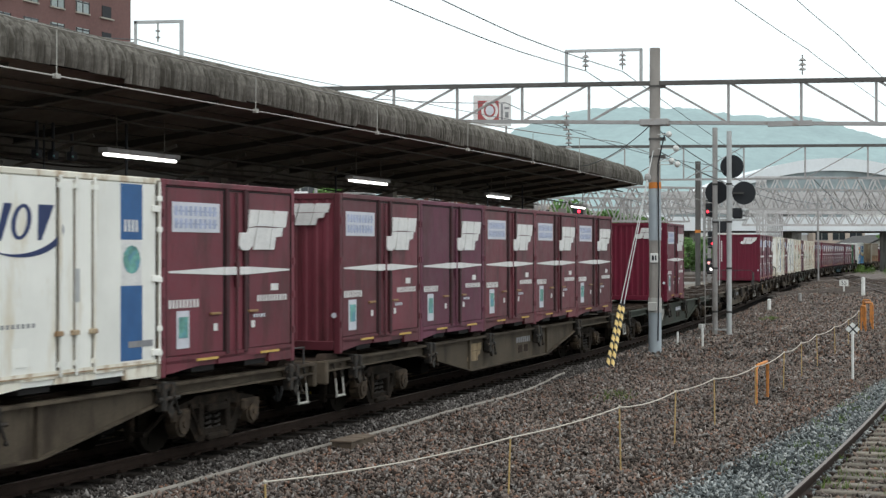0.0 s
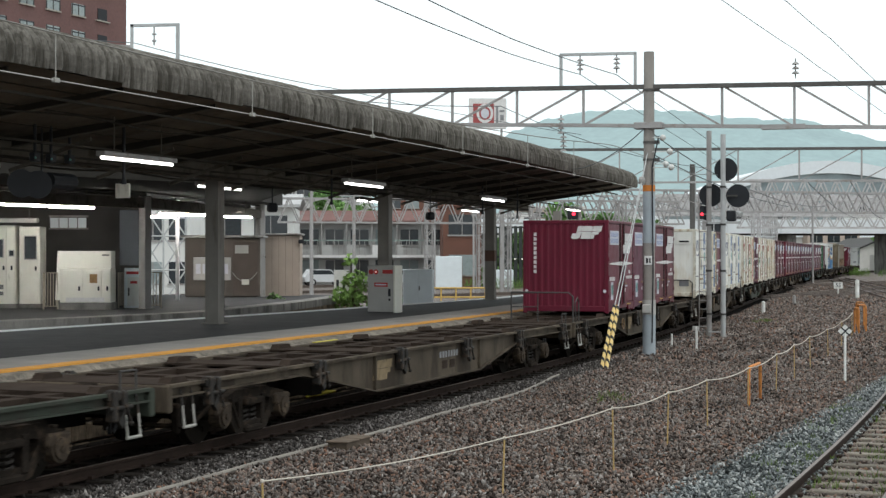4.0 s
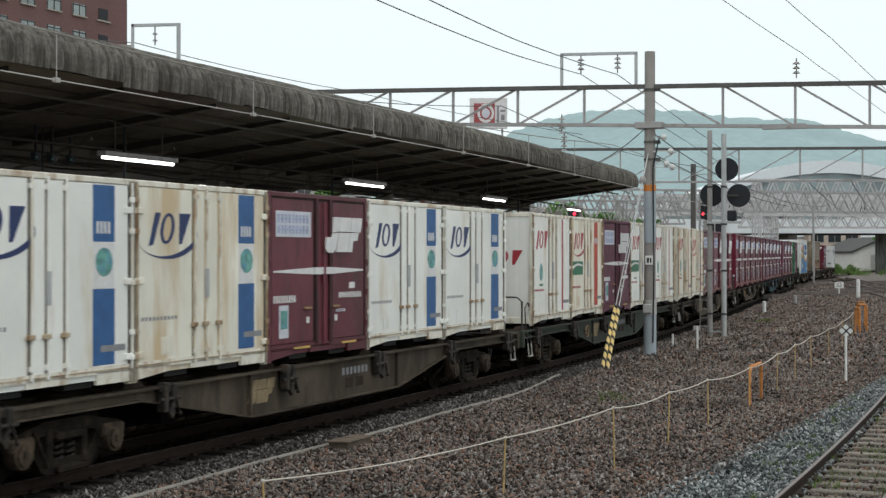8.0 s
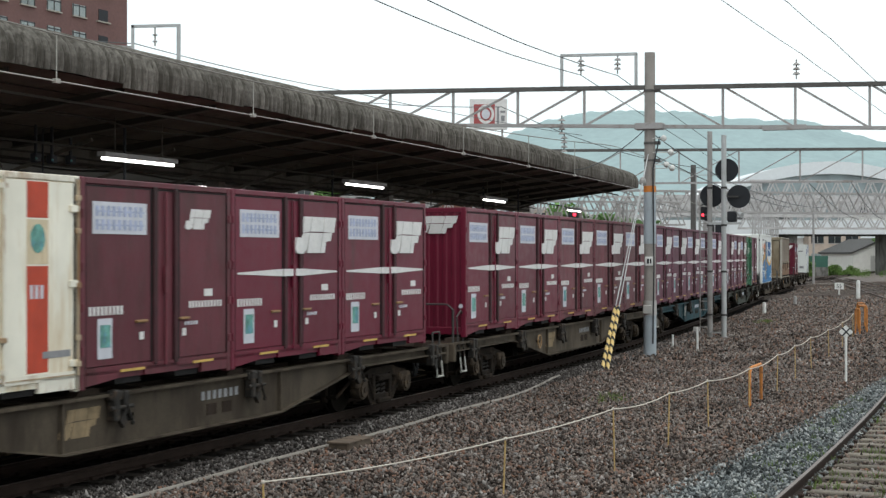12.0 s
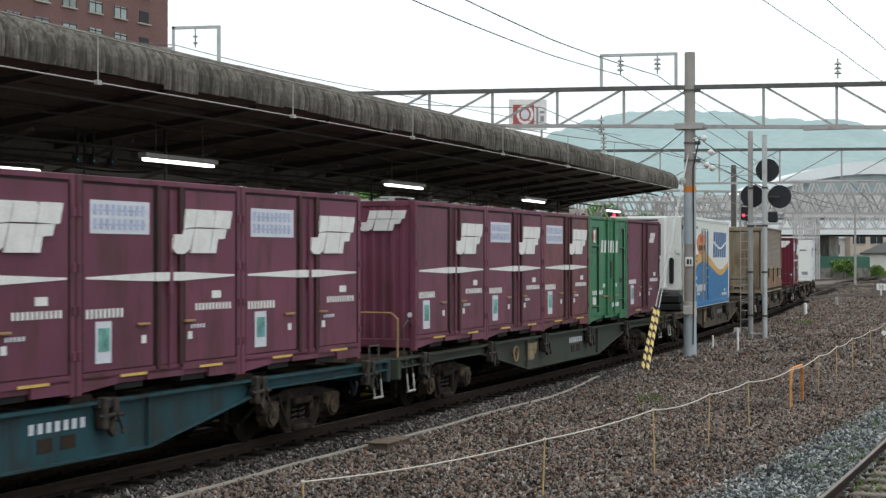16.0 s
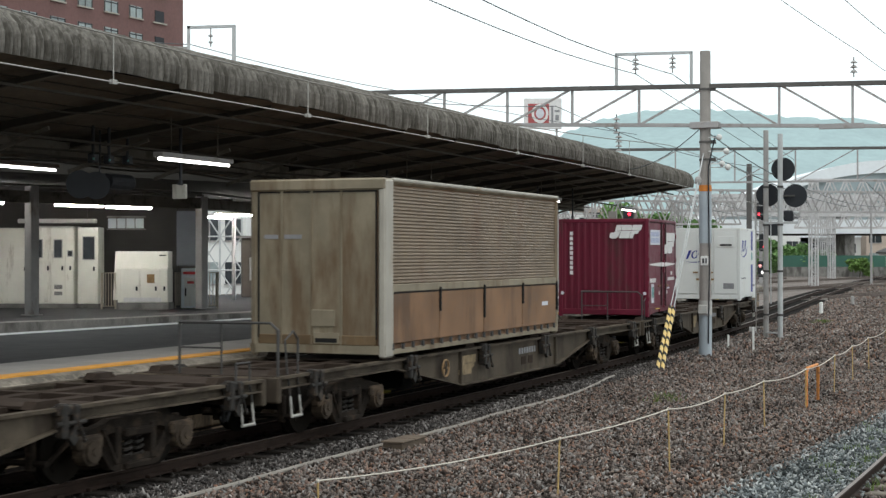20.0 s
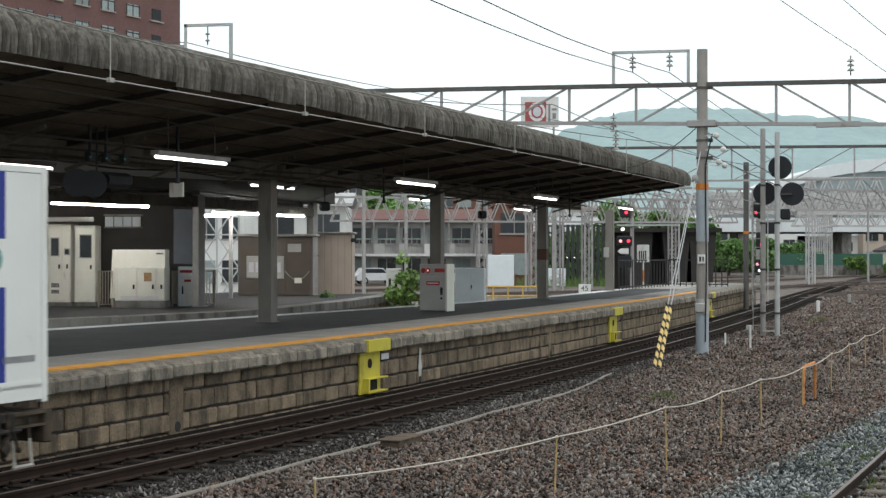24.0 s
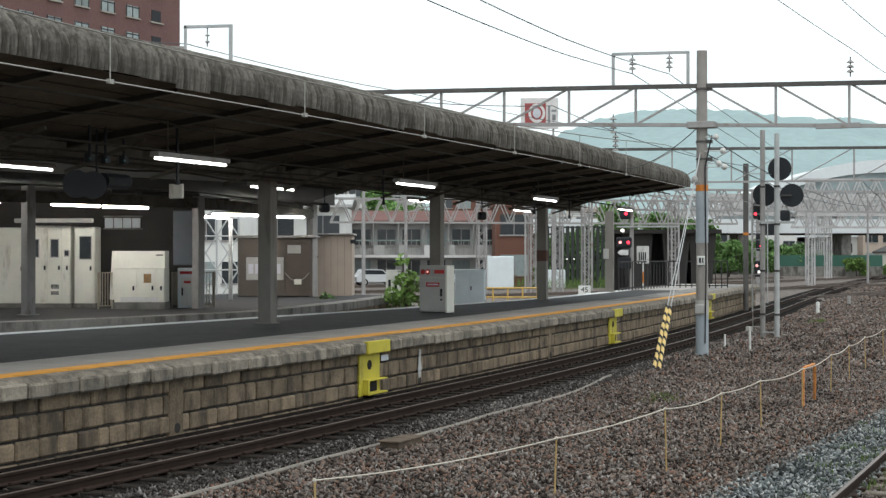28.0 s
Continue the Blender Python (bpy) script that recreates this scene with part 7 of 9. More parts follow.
part("frame", Shape().box(-0.66, 0.66, -0.04, -0.01, 0.36, 0.42).box(-0.66, 0.66, -0.04, -0.01, -0.05, -0.01), STEEL_GREY, q)
q = thing("cable_duct", Matrix.Translation((-12.2, 50.0, 3.74)), "pale cable duct above the cabinets", "duct")
part("duct", Shape().box(-1.6, 0.9, 0, 0.3, 0, 0.14, 0.02), CABINET_GREY, q)
part("bracket", Shape().beam((-1.2, 0.15, 0.1), (-1.2, 0.15, 1.1), 0.04, 0.04, (0, 1, 0)).beam((0.6, 0.15, 0.1), (0.6, 0.15, 1.1), 0.04, 0.04, (0, 1, 0)), STEEL_DARK, q)
q = thing("platform_hut", Matrix.Translation((-6.9, 64.0, P2)), "grey-brown hut with notice board and chain", "hut")
part("wall", Shape().box(-1.55, 1.55, 0, 2.2, 0, 2.42, 0.03), HUT_GREY, q)
part("roof", Shape().box(-1.75, 1.7, -0.3, 2.4, 2.42, 2.52, 0.02), STEEL_GREY, q)
part("door", Shape().box(0.42, 1.45, -0.04, 0.0, 0.02, 2.25, 0.01), surf("hut_door", (0.10, 0.08, 0.068), rough=0.8, var=0.15), q)
nb = part("notice_board", Shape().box(-1.2, 0.34, -0.08, 0.0, 0.68, 1.62, 0.02), CABINET_GREY, q)
for i in range(5):
    part("notice", Shape().box(-1.1 + i * 0.28, -0.9 + i * 0.28, -0.086, -0.08, 0.95, 1.35), DECAL_PALE, nb)
part("window", Shape().box(0.5, 1.05, -0.06, -0.02, 1.78, 2.12), CABINET_GREY, q)
part("chain", Shape().tube([(0.40 + i * 0.1, -0.10, 1.0 - 0.36 * (1 - (i / 5 - 1) ** 2)) for i in range(11)], 0.018, 5), STEP_WHITE, q)
part("chain_plate", Shape().box(0.78, 1.08, -0.13, -0.10, 0.50, 0.72), CABINET, q)
q = thing("beige_shed", Matrix.Translation((-4.62, 66.0, P2 - 0.05)), "beige sided shed at the far platform's end", "shed")
part("body", Shape().box(-0.75, 0.75, 0, 2.0, 0.0, 2.60, 0.03), BEIGE_WALL, q)
for i in range(6):
    part("siding_joint", Shape().box(-0.72 + i * 0.288, -0.712 + i * 0.288, -0.004, 0.0, 0.05, 2.55), HUT_GREY, q)
part("roof", Shape().box(-0.85, 0.85, -0.15, 2.1, 2.60, 2.68, 0.02), STEEL_GREY, q)
part("lamp", Shape().box(0.7, 0.95, -0.2, 0.0, 2.25, 2.42, 0.03), SIGNAL_BLACK, q)
q = thing("drain_pipe", Matrix.Translation((-5.3, 65.0, P2)), "thin pale pipe post beside the hut", "pipe")
part("pipe", Shape().bar((0, 0, 0), (0, 0, 3.4), 0.06, 8), STEEL_GREY, q)
part("clip", Shape().bar((0, 0, 1.6), (0, 0, 1.66), 0.08, 8), STEEL_DARK, q)
q = thing("yard_sign", Matrix.Translation((-2.0, 62.5, 0.2)), "small white board on a post by the shrubs", "sign")
part("post", Shape().bar((0, 0, -0.4), (0, 0, 1.2), 0.04, 8), STEEL_GREY, q)
part("plate", Shape().box(-0.3, 0.3, -0.03, 0, 0.9, 1.9, 0.01), WHITE_PAINT, q)
part("print_bar", Shape().box(-0.2, -0.1, -0.036, -0.03, 1.05, 1.5).box(0.05, 0.15, -0.036, -0.03, 1.05, 1.5), SIGNAL_BLACK, q)


# ---- line-side pole, portal beam and wires ----
PS = 15.27                                   # where the portal crosses the track
q = thing("catenary_pole", site(PS, 2.02, -0.2), "round concrete pole with orange band and sleeves", "pole")
part("shaft", Shape().bar((0, 0, 0), (0, 0, 8.72), 0.172, 20, 0.150), POLE, q, smooth=True)
part("sleeve", Shape().bar((0, 0, 3.25), (0, 0, 4.72), 0.180, 20, 0.176), POLE_BLUE, q, "pale blue-grey sleeve", smooth=True)
part("sleeve", Shape().bar((0, 0, 0), (0, 0, 1.2), 0.186, 20, 0.184), POLE_BLUE, q, "pale blue-grey sleeve", smooth=True)
part("collar", Shape().bar((0, 0, 1.2), (0, 0, 1.62), 0.192, 20).box(-0.16, 0.10, -0.25, -0.16, 1.24, 1.5, 0.02), CABINET_GREY, q, smooth=True)
part("band", Shape().bar((0, 0, 4.725), (0, 0, 4.90), 0.180, 20), ORANGE, q, "orange band", smooth=True)
part("plate", Shape().box(-0.1, 0.12, -0.20, -0.165, 2.62, 2.88, 0.008), WHITE_PAINT, q, "small white plate")
part("plate_mark", Shape().box(-0.05, 0.01, -0.206, -0.198, 2.68, 2.82).box(0.04, 0.08, -0.206, -0.198, 2.68, 2.82), SIGNAL_BLACK, q)
for z in (5.6, 6.1, 6.62, 7.6):
    part("clamp", Shape().bar((0, 0, z), (0, 0, z + 0.06), 0.178, 16).box(0.15, 0.3, -0.05, 0.05, z - 0.02, z + 0.08), BEAM_DARK, q)
for k, (x, z) in enumerate(((0.42, 6.25), (0.62, 5.85), (0.5, 5.5), (0.66, 5.4))):
    part("insulator", Shape().bar((0.1, -0.1, z), (x - 0.08, -0.12, z), 0.015, 6).ball((x, -0.12, z), 0.09, 10, 6), CERAMIC, q, "white porcelain insulator")
part("cable_riser", Shape().tube([(0.12, -0.18, 0.4), (0.15, -0.18, 2.5), (0.12, -0.16, 5.4), (0.3, -0.1, 6.3)], 0.02, 6), SIGNAL_BLACK, q)
zt = lambda o: 7.56 - 0.018 * o
zb = lambda o: 6.47 - 0.032 * o
b = thing("portal_beam", site(PS, 0, 0), "weathered grey steel lattice beam spanning the tracks", "beam")
part("top_chord", Shape().beam((-10.5, 0, zt(-10.5)), (24, 0, zt(24)), 0.16, 0.12), BEAM_DARK, b, "dark top chord")
part("bottom_chord", Shape().beam((-10.5, 0, zb(-10.5)), (24, 0, zb(24)), 0.14, 0.10), LATTICE, b, "pale rust-spotted bottom chord")
for k in range(17):
    o = -9.9 + 2.0 * k
    if abs(o - 2.1) > 0.6:
        part("upright", Shape().beam((o, 0, zb(o)), (o, 0, zt(o)), 0.07, 0.07, (0, 1, 0)), LATTICE, b)
    a, c = (o, o + 2.0)
    if k < 16:
        lo, hi = (a, c) if a < 1.0 else (c, a)
        part("diagonal", Shape().beam((lo, 0, zb(lo)), (hi, 0, zt(hi)), 0.06, 0.06, (0, 1, 0)), LATTICE, b)
part("joint_plate", Shape().box(-0.4 + 2.02, 0.4 + 2.02, -0.24, 0.24, zb(2) - 0.09, zb(2) + 0.09, 0.01).box(5.2, 6.4, -0.09, 0.09, zb(6) - 0.07, zb(6) + 0.07), LATTICE, b)
f_ = thing("feeder_bracket", site(PS, 0, 0), "galvanised steel frame carrying feeder insulators", "frame")
part("frame", Shape().beam((-0.57, 0, 7.5), (-0.57, 0, 8.54), 0.08, 0.08, (0, 1, 0)).beam((1.62, 0, 7.5), (1.62, 0, 8.50), 0.08, 0.08, (0, 1, 0)).beam((-0.6, 0, 8.54), (1.66, 0, 8.50), 0.08, 0.08), GALV, f_)


def insulator(o, s, z, n=3, up=False, mat=None):
    q_ = thing("insulator", site(s, o, z), "grey ribbed insulator string", "insulator", "insulators")
    sh = Shape().bar((0, 0, -0.55), (0, 0, 0), 0.018, 6)
    part("rod", sh, BEAM_DARK, q_)
    for i in range(n):
        part("disc", Shape().bar((0, 0, -0.16 - i * 0.13), (0, 0, -0.10 - i * 0.13), 0.11, 12, 0.05), mat or STEEL_GREY, q_)


insulator(-0.0, PS, 8.5)
insulator(1.08, PS, 8.5)
insulator(6.13, PS, zt(6.13) + 0.72)
insulator(-0.57, PS, 6.80, 4)
insulator(-0.50, PS, 6.28, 4)


def wire(label, pts, r=0.012, sag=0.0):
    """A wire through the given places, hanging by sag metres between each two."""
    out = []
    for a, c in zip(pts, pts[1:]):
        for k in range(10):
            f0 = k / 10
            out.append(Vector(a).lerp(Vector(c), f0) - Vector((0, 0, sag * 4 * f0 * (1 - f0))))
    return solo("wire", Shape().tube(out + [Vector(pts[-1])], r, 5), WIRE, label, "wire", "overhead wires")


contact = [at(s, 0.0, 5.0) for s in np.arange(-45, 100, 4.0)]
solo("contact_wire", Shape().tube(contact, 0.010, 5), surf("pale_wire", (0.30, 0.29, 0.27), rough=0.5, var=0.1), "pale contact wire over the platform track", "wire", "overhead wires")
mess = [at(s, 0.0, 5.55 + 0.0012 * (s + 4) ** 2 if abs(s + 4) < 24 else 6.2) for s in np.arange(-44, 60, 2.0)]
solo("catenary_wire", Shape().tube(mess, 0.012, 5), surf("catenary_wire_grey", (0.2, 0.19, 0.17), rough=0.6, var=0.1), "thin catenary wire above the contact wire", "wire", "overhead wires")
for s in (-16.7, -11.17, -5.8, -0.85, 4.4, 9.6, 14.5):
    q = thing("dropper", site(s, 0.0, 5.0), "thin pale dropper between overhead wires", "dropper", "wire droppers")
    part("rod", Shape().bar((0, 0, 0), (0, 0, 0.56 + 0.0012 * (s + 4) ** 2), 0.009, 5), STEP_WHITE, q)
    part("clip", Shape().box(-0.03, 0.03, -0.05, 0.05, -0.03, 0.03), STEP_WHITE, q)
wire("feeder wire running along the line", [at(-24, 0.0, 8.9), at(-8, 0.0, 7.85), at(-0.75, 0.0, 7.65), at(4.0, 0.0, 7.62), at(8.3, 0.0, 7.67), at(PS, 0.0, 7.95), at(60, -1.0, 8.0)], 0.013, 0.01)
wire("feeder wire running along the line", [at(-24, 1.08, 8.9), at(-8, 1.08, 7.8), at(-0.7, 1.08, 7.59), at(4.7, 1.08, 7.54), at(9.7, 1.08, 7.67), at(PS, 1.08, 7.9), at(60, 0.2, 8.0)], 0.013, 0.01)
wire("feeder wire over the yard", [at(-10, 1.5, 10.4), at(9, 5.1, 8.83), at(PS, 6.29, 8.3), at(18, 6.88, 7.99), at(40, 11.2, 6.4)], 0.0095, 0.02)
wire("feeder wire over the yard", [at(-10, 3.5, 10.5), at(9, 6.6, 8.74), at(13, 7.26, 8.37), at(30, 10.1, 6.8)], 0.0095, 0.02)
wire("slack wire under the portal beam", [at(PS, 2.1, 6.2), at(34, 3.2, 5.2), at(60, 5, 5.4)], 0.016, 0.2)
wire("slack wire under the portal beam", [at(PS, 2.1, 5.6), at(40, 4.0, 4.8)], 0.016, 0.2)
wire("slack wire from the roof to the pole", [at(24, -3.6, 6.05), at(20, -1.0, 5.5), at(PS, 1.85, 6.3)], 0.014, 0.15)
wire("slack wire from the roof to the pole", [at(5, -9, 7.4), at(PS, -2.4, 7.1), at(30, 1.5, 6.0)], 0.012, 0.3)
wire("feeder wire behind the roof", [(-14.5, 58, 11.2), (-10.05, 61, 10.98), (-2.1, 75, 10.6), (12, 98, 10.3)], 0.018, 0.12)
for o in (-7.5, -5.5, 4.5, 6.5):
    wire("overhead wire of the yard ahead", [at(48, o, 6.2), at(120, o + 1.5, 6.0)], 0.02, 0.4)

# two striped guards on the pole's stays
foot, head = at(9.55, 1.93, -0.17), at(PS - 0.15, 2.0, 5.6)
STRIPE_Y, STRIPE_K = surf("stay_yellow", (0.68, 0.50, 0.20), rough=0.6, var=0.15, scale=4), SIGNAL_BLACK
side = Vector((math.cos(line(9.5)[2]), -math.sin(line(9.5)[2]), 0)) * 0.12
for k in range(2):
    a, c = foot + side * k + Vector((0, 0, -0.03 * k)), head
    d = (c - a).normalized()
    u_ = d.cross(Vector((0, 1, 0))).normalized()
    v_ = d.cross(u_)
    q = thing("stay_guard", Matrix.Translation(a), "yellow and black striped guard on a pole stay", "stay guard", "striped stay guards")
    for i in range(17):
        start = (i + 1) // 2 * 0.092 + i // 2 * 0.164
        lo, hi = d * start, d * (start + (0.164 if i % 2 else 0.092))
        ring_a = [lo + (u_ * math.cos(k_ * math.pi / 6) + v_ * math.sin(k_ * math.pi / 6)) * 0.048 + d * 0.05 * math.cos(k_ * math.pi / 6) for k_ in range(12)]
        part("stripe", Shape().add(ring_a + [p_ + hi - lo for p_ in ring_a], [(k_, (k_ + 1) % 12, 12 + (k_ + 1) % 12, 12 + k_) for k_ in range(12)]), STRIPE_Y if i % 2 else STRIPE_K, q)
    part("stay_wire", Shape().bar(d * 2.13, c - a, 0.014, 6), GALV, q)
    part("stay_insulator", Shape().ball((c - a) * 0.86, 0.09, 8, 5, 1.4), STEEL_GREY, q)

# ---- signals on the masts beside the pole ----
for s, o, h, lab in ((25.36, 2.31, 7.2, "tall grey pipe mast with a ladder"), (25.15, 2.82, 7.05, "tall pale pipe mast carrying signal boards")):
    q = thing("signal_mast", site(s, o, -0.18), lab, "mast", "signal masts")
    part("pipe", Shape().bar((0, 0, 0), (0, 0, h), 0.088, 14), STEEL_GREY if o < 2.5 else GALV, q, smooth=True)
    for z in (0.8, 2.3, 3.9, 5.2):
        part("clamp", Shape().bar((0, 0, z), (0, 0, z + 0.07), 0.108, 12), STEEL_DARK, q)
    if o < 2.5:
        lad = Shape()
        for i in range(15):
            lad.bar((-0.34, 0, 0.4 + i * 0.3), (-0.02, 0, 0.4 + i * 0.3), 0.014, 5)
        lad.bar((-0.34, 0, 0.2), (-0.34, 0, 4.8), 0.018, 6)
        part("ladder", lad, STEEL_GREY, q, "thin ladder up the mast")
        part("round_board", Shape().bar((0.03, 0.2, 4.97), (0.03, 0.24, 4.97), 0.40, 28), SIGNAL_BLACK, q, "round black signal board")
        part("lamp_box", Shape().box(-0.22, 0.02, 0.1, 0.4, 4.1, 4.6, 0.04), SIGNAL_BLACK, q)
        part("guard_frame", Shape().tube([(-0.5, 0.2, 4.1), (-0.5, 0.2, 5.7), (0.5, 0.2, 5.7), (0.5, 0.2, 4.1), (-0.5, 0.2, 4.1)], 0.02, 5), GALV, q)
    else:
        for x, z in ((0.07, 5.85), (0.48, 4.93)):
            part("round_board", Shape().bar((x, 0.2, z), (x, 0.24, z), 0.40, 28), SIGNAL_BLACK, q, "round black signal board")
            part("bracket", Shape().beam((0, 0.1, z), (x, 0.15, z), 0.06, 0.06), STEEL_DARK, q)
        part("lamp_box", Shape().box(0.10, 0.42, 0.05, 0.4, 4.05, 4.42, 0.04), SIGNAL_BLACK, q, "black lamp housing")
        part("horn", Shape().bar((0.45, 0.1, 4.36), (0.62, 0.0, 4.28), 0.05, 10, 0.1), GALV, q)
        part("arm", Shape().beam((-0.55, 0.1, 4.0), (0.6, 0.1, 4.0), 0.06, 0.08).beam((-0.5, 0.1, 0.22), (0, 0, 0.22), 0.05, 0.05), GALV, q)


def lamp_head(parent, p, lamps, w=0.4):
    """A black signal head; lamps: (height, sideways, material)."""
    z0, z1 = min(l[0] for l in lamps) - 0.25, max(l[0] for l in lamps) + 0.25
    part("signal_head", Shape().box(p[0] - w / 2, p[0] + w / 2, p[1], p[1] + 0.3, z0, z1, 0.06), SIGNAL_BLACK, parent, "black signal head")
    for z, x, mt in lamps:
        part("lamp", Shape().bar((p[0] + x, p[1] - 0.03, z), (p[0] + x, p[1], z), 0.075, 14), mt, parent, "lit signal lamp")
        part("hood", Shape().bar((p[0] + x, p[1] - 0.2, z + 0.13), (p[0] + x, p[1], z + 0.13), 0.03, 6), SIGNAL_BLACK, parent)


q = thing("signal_mast", site(52, -0.9, -0.2), "signal mast with red lamps lit", "mast", "signal masts")
part("pipe", Shape().bar((-0.6, 0, 0), (-0.6, 0, 7.6), 0.14, 12), BEAM_DARK, q)
part("pipe_band", Shape().bar((-0.6, 0, 3.9), (-0.6, 0, 4.05), 0.15, 12), ORANGE, q)
part("ladder", Shape().bar((-0.28, 0.0, 0), (-0.28, 0, 5), 0.03, 6).bar((0.5, 0.0, 0.4), (0.5, 0, 5), 0.03, 6), GALV, q)
lamp_head(q, (0.0, 0.0), ((5.0, -0.1, RED_LAMP), (5.35, -0.1, SIGNAL_BLACK)), 0.5)
lamp_head(q, (0.12, 0.0), ((3.35, 0.05, RED_LAMP), (3.75, 0.0, SIGNAL_BLACK)), 0.45)
lamp_head(q, (0.1, 0.0), ((2.34, 0.14, RED_LAMP), (2.34, -0.14, PINK_LAMP), (2.02, -0.02, WHITE_LAMP)), 0.55)
part("round_board", Shape().bar((0.55, 0.2, 4.25), (0.55, 0.25, 4.25), 0.36, 24), SIGNAL_BLACK, q)
q = thing("platform_signal", site(45.0, -6.5, PLAT), "black platform signal with red lamps lit", "signal")
part("post", Shape().bar((0.3, 0.2, 0), (0.3, 0.2, 3.9), 0.10, 12), STEEL_GREY, q)
lamp_head(q, (0.0, 0.0), ((3.66, 0.06, RED_LAMP),), 0.52)
lamp_head(q, (-0.05, 0.0), ((2.28, -0.17, PINK_LAMP), (2.28, 0.22, RED_LAMP)), 0.75)
part("lamp", Shape().bar((-0.12, -0.03, 2.85), (-0.12, 0.1, 2.85), 0.08, 12), WHITE_LAMP, q)
part("shelf", Shape().box(-0.4, 2.6, 0.0, 0.3, 3.0, 3.08), GALV, q)
part("arrow_plate", Shape().prism([(-0.36, 1.78), (-0.2, 1.66), (0.18, 1.66), (0.18, 1.92), (-0.2, 1.92)], "y", -0.06, -0.02), DECAL_WHITE, q)
part("lower_box", Shape().box(-0.35, 0.3, 0.0, 0.4, 1.0, 1.55, 0.03), SIGNAL_BLACK, q)
q = thing("notice_sign", site(46.0, -5.8, PLAT), "white notice sign on a red and white post", "sign")
part("post", Shape().bar((0, 0, 0), (0, 0, 1.3), 0.04, 8), WHITE_PAINT, q)
part("post_band", Shape().bar((0, 0, 0.3), (0, 0, 0.85), 0.043, 8), ORANGE, q)
part("plate", Shape().box(-0.3, 0.3, -0.03, 0.0, 1.25, 2.1, 0.01), WHITE_PAINT, q)
for i in range(4):
    part("print_bar", Shape().box(-0.2 + i * 0.1, -0.14 + i * 0.1, -0.036, -0.03, 1.4, 1.8), SIGNAL_BLACK, q)
# dark railing round the platform's end
q = thing("railing", Matrix(), "dark steel railing at the end of the platform", "railing")
A, B, C = at(41.5, -6.1, PLAT), at(50.0, -5.2, PLAT), at(50.0, -2.2, PLAT)
FENCE = surf("dark_railing", (0.03, 0.03, 0.03), rough=0.6, var=0.2)
for p0, p1, n in ((A, B, 16), (B, C, 10)):
    for z in (0.12, 1.35):
        part("rail", Shape().beam(p0 + Vector((0, 0, z)), p1 + Vector((0, 0, z)), 0.05, 0.06), FENCE, q)
    for i in range(n + 1):
        p = p0.lerp(p1, i / n)
        part("bar", Shape().beam(p, p + Vector((0, 0, 1.38)), 0.05, 0.05), FENCE, q)


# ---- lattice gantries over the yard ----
# Lighter copy of the lattice steel: distance haze put into the colour.
LATTICE_HAZED = surf("hazed_lattice_steel", (0.50, 0.49, 0.49), rough=0.6, var=0.2, scale=0.6, dirt=(0.30, 0.26, 0.24), amount=0.3)


def gantry(x0, y0, x1, y1, z0, z1, legs, label, panel=1.7, depth=0.9):
    steel = LATTICE if y0 < 120 else LATTICE_HAZED
    g_ = thing("gantry", Matrix(), label, "gantry", "gantries over the yard")
    a, c = Vector((x0, y0, 0)), Vector((x1, y1, 0))
    d = (c - a).normalized()
    w = Vector((-d.y, d.x, 0)) * depth / 2
    n = max(4, int((c - a).length / panel))
    k_ = (a.length + c.length) / 2 / 140
    for sg in (-1, 1):
        for z in (z0, z1):
            part("chord", Shape().beam(a + w * sg + Vector((0, 0, z)), c + w * sg + Vector((0, 0, z)), 0.15 * k_, 0.15 * k_), steel, g_)
        for i in range(n):
            p, r_ = a.lerp(c, i / n) + w * sg, a.lerp(c, (i + 1) / n) + w * sg
            mid = (p + r_) / 2
            part("diagonal", Shape().beam(p + Vector((0, 0, z0)), mid + Vector((0, 0, z1)), 0.095 * k_, 0.095 * k_, d), steel, g_)
            part("diagonal", Shape().beam(mid + Vector((0, 0, z1)), r_ + Vector((0, 0, z0)), 0.095 * k_, 0.095 * k_, d), steel, g_)
    for f0 in legs:
        p = a.lerp(c, f0)
        leg = Shape()
        for sx in (-0.28, 0.28):
            for sg in (-0.8, 0.8):
                leg.beam(p + d * sx + w * sg + Vector((0, 0, -0.2)), p + d * sx + w * sg + Vector((0, 0, z1)), 0.13, 0.13, (0, 1, 0))
        k = int(z1 / 0.6)
        for i in range(k):
            for sg in (-0.8, 0.8):
                e0, e1 = (-0.28, 0.28) if i % 2 else (0.28, -0.28)
                leg.beam(p + d * e0 + w * sg + Vector((0, 0, -0.2 + i * 0.6)), p + d * e1 + w * sg + Vector((0, 0, 0.4 + i * 0.6)), 0.06, 0.06, (0, 1, 0))
        part("leg", leg, steel, g_, "lattice leg")
    return g_


gantry(-8, 110.7, 22, 117, 5.0, 6.7, (0.36, 0.487, 0.547, 0.62, 0.84), "grey lattice gantry behind the platforms", 1.4)
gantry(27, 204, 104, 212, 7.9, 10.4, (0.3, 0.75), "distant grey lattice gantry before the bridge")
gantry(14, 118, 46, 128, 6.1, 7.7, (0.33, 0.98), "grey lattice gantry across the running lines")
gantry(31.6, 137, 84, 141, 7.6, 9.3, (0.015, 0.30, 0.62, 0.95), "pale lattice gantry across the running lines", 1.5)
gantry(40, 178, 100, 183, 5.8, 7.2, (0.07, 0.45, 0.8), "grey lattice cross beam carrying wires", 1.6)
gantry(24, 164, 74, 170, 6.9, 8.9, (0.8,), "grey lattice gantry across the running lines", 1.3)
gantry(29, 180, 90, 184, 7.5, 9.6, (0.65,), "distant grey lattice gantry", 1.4)
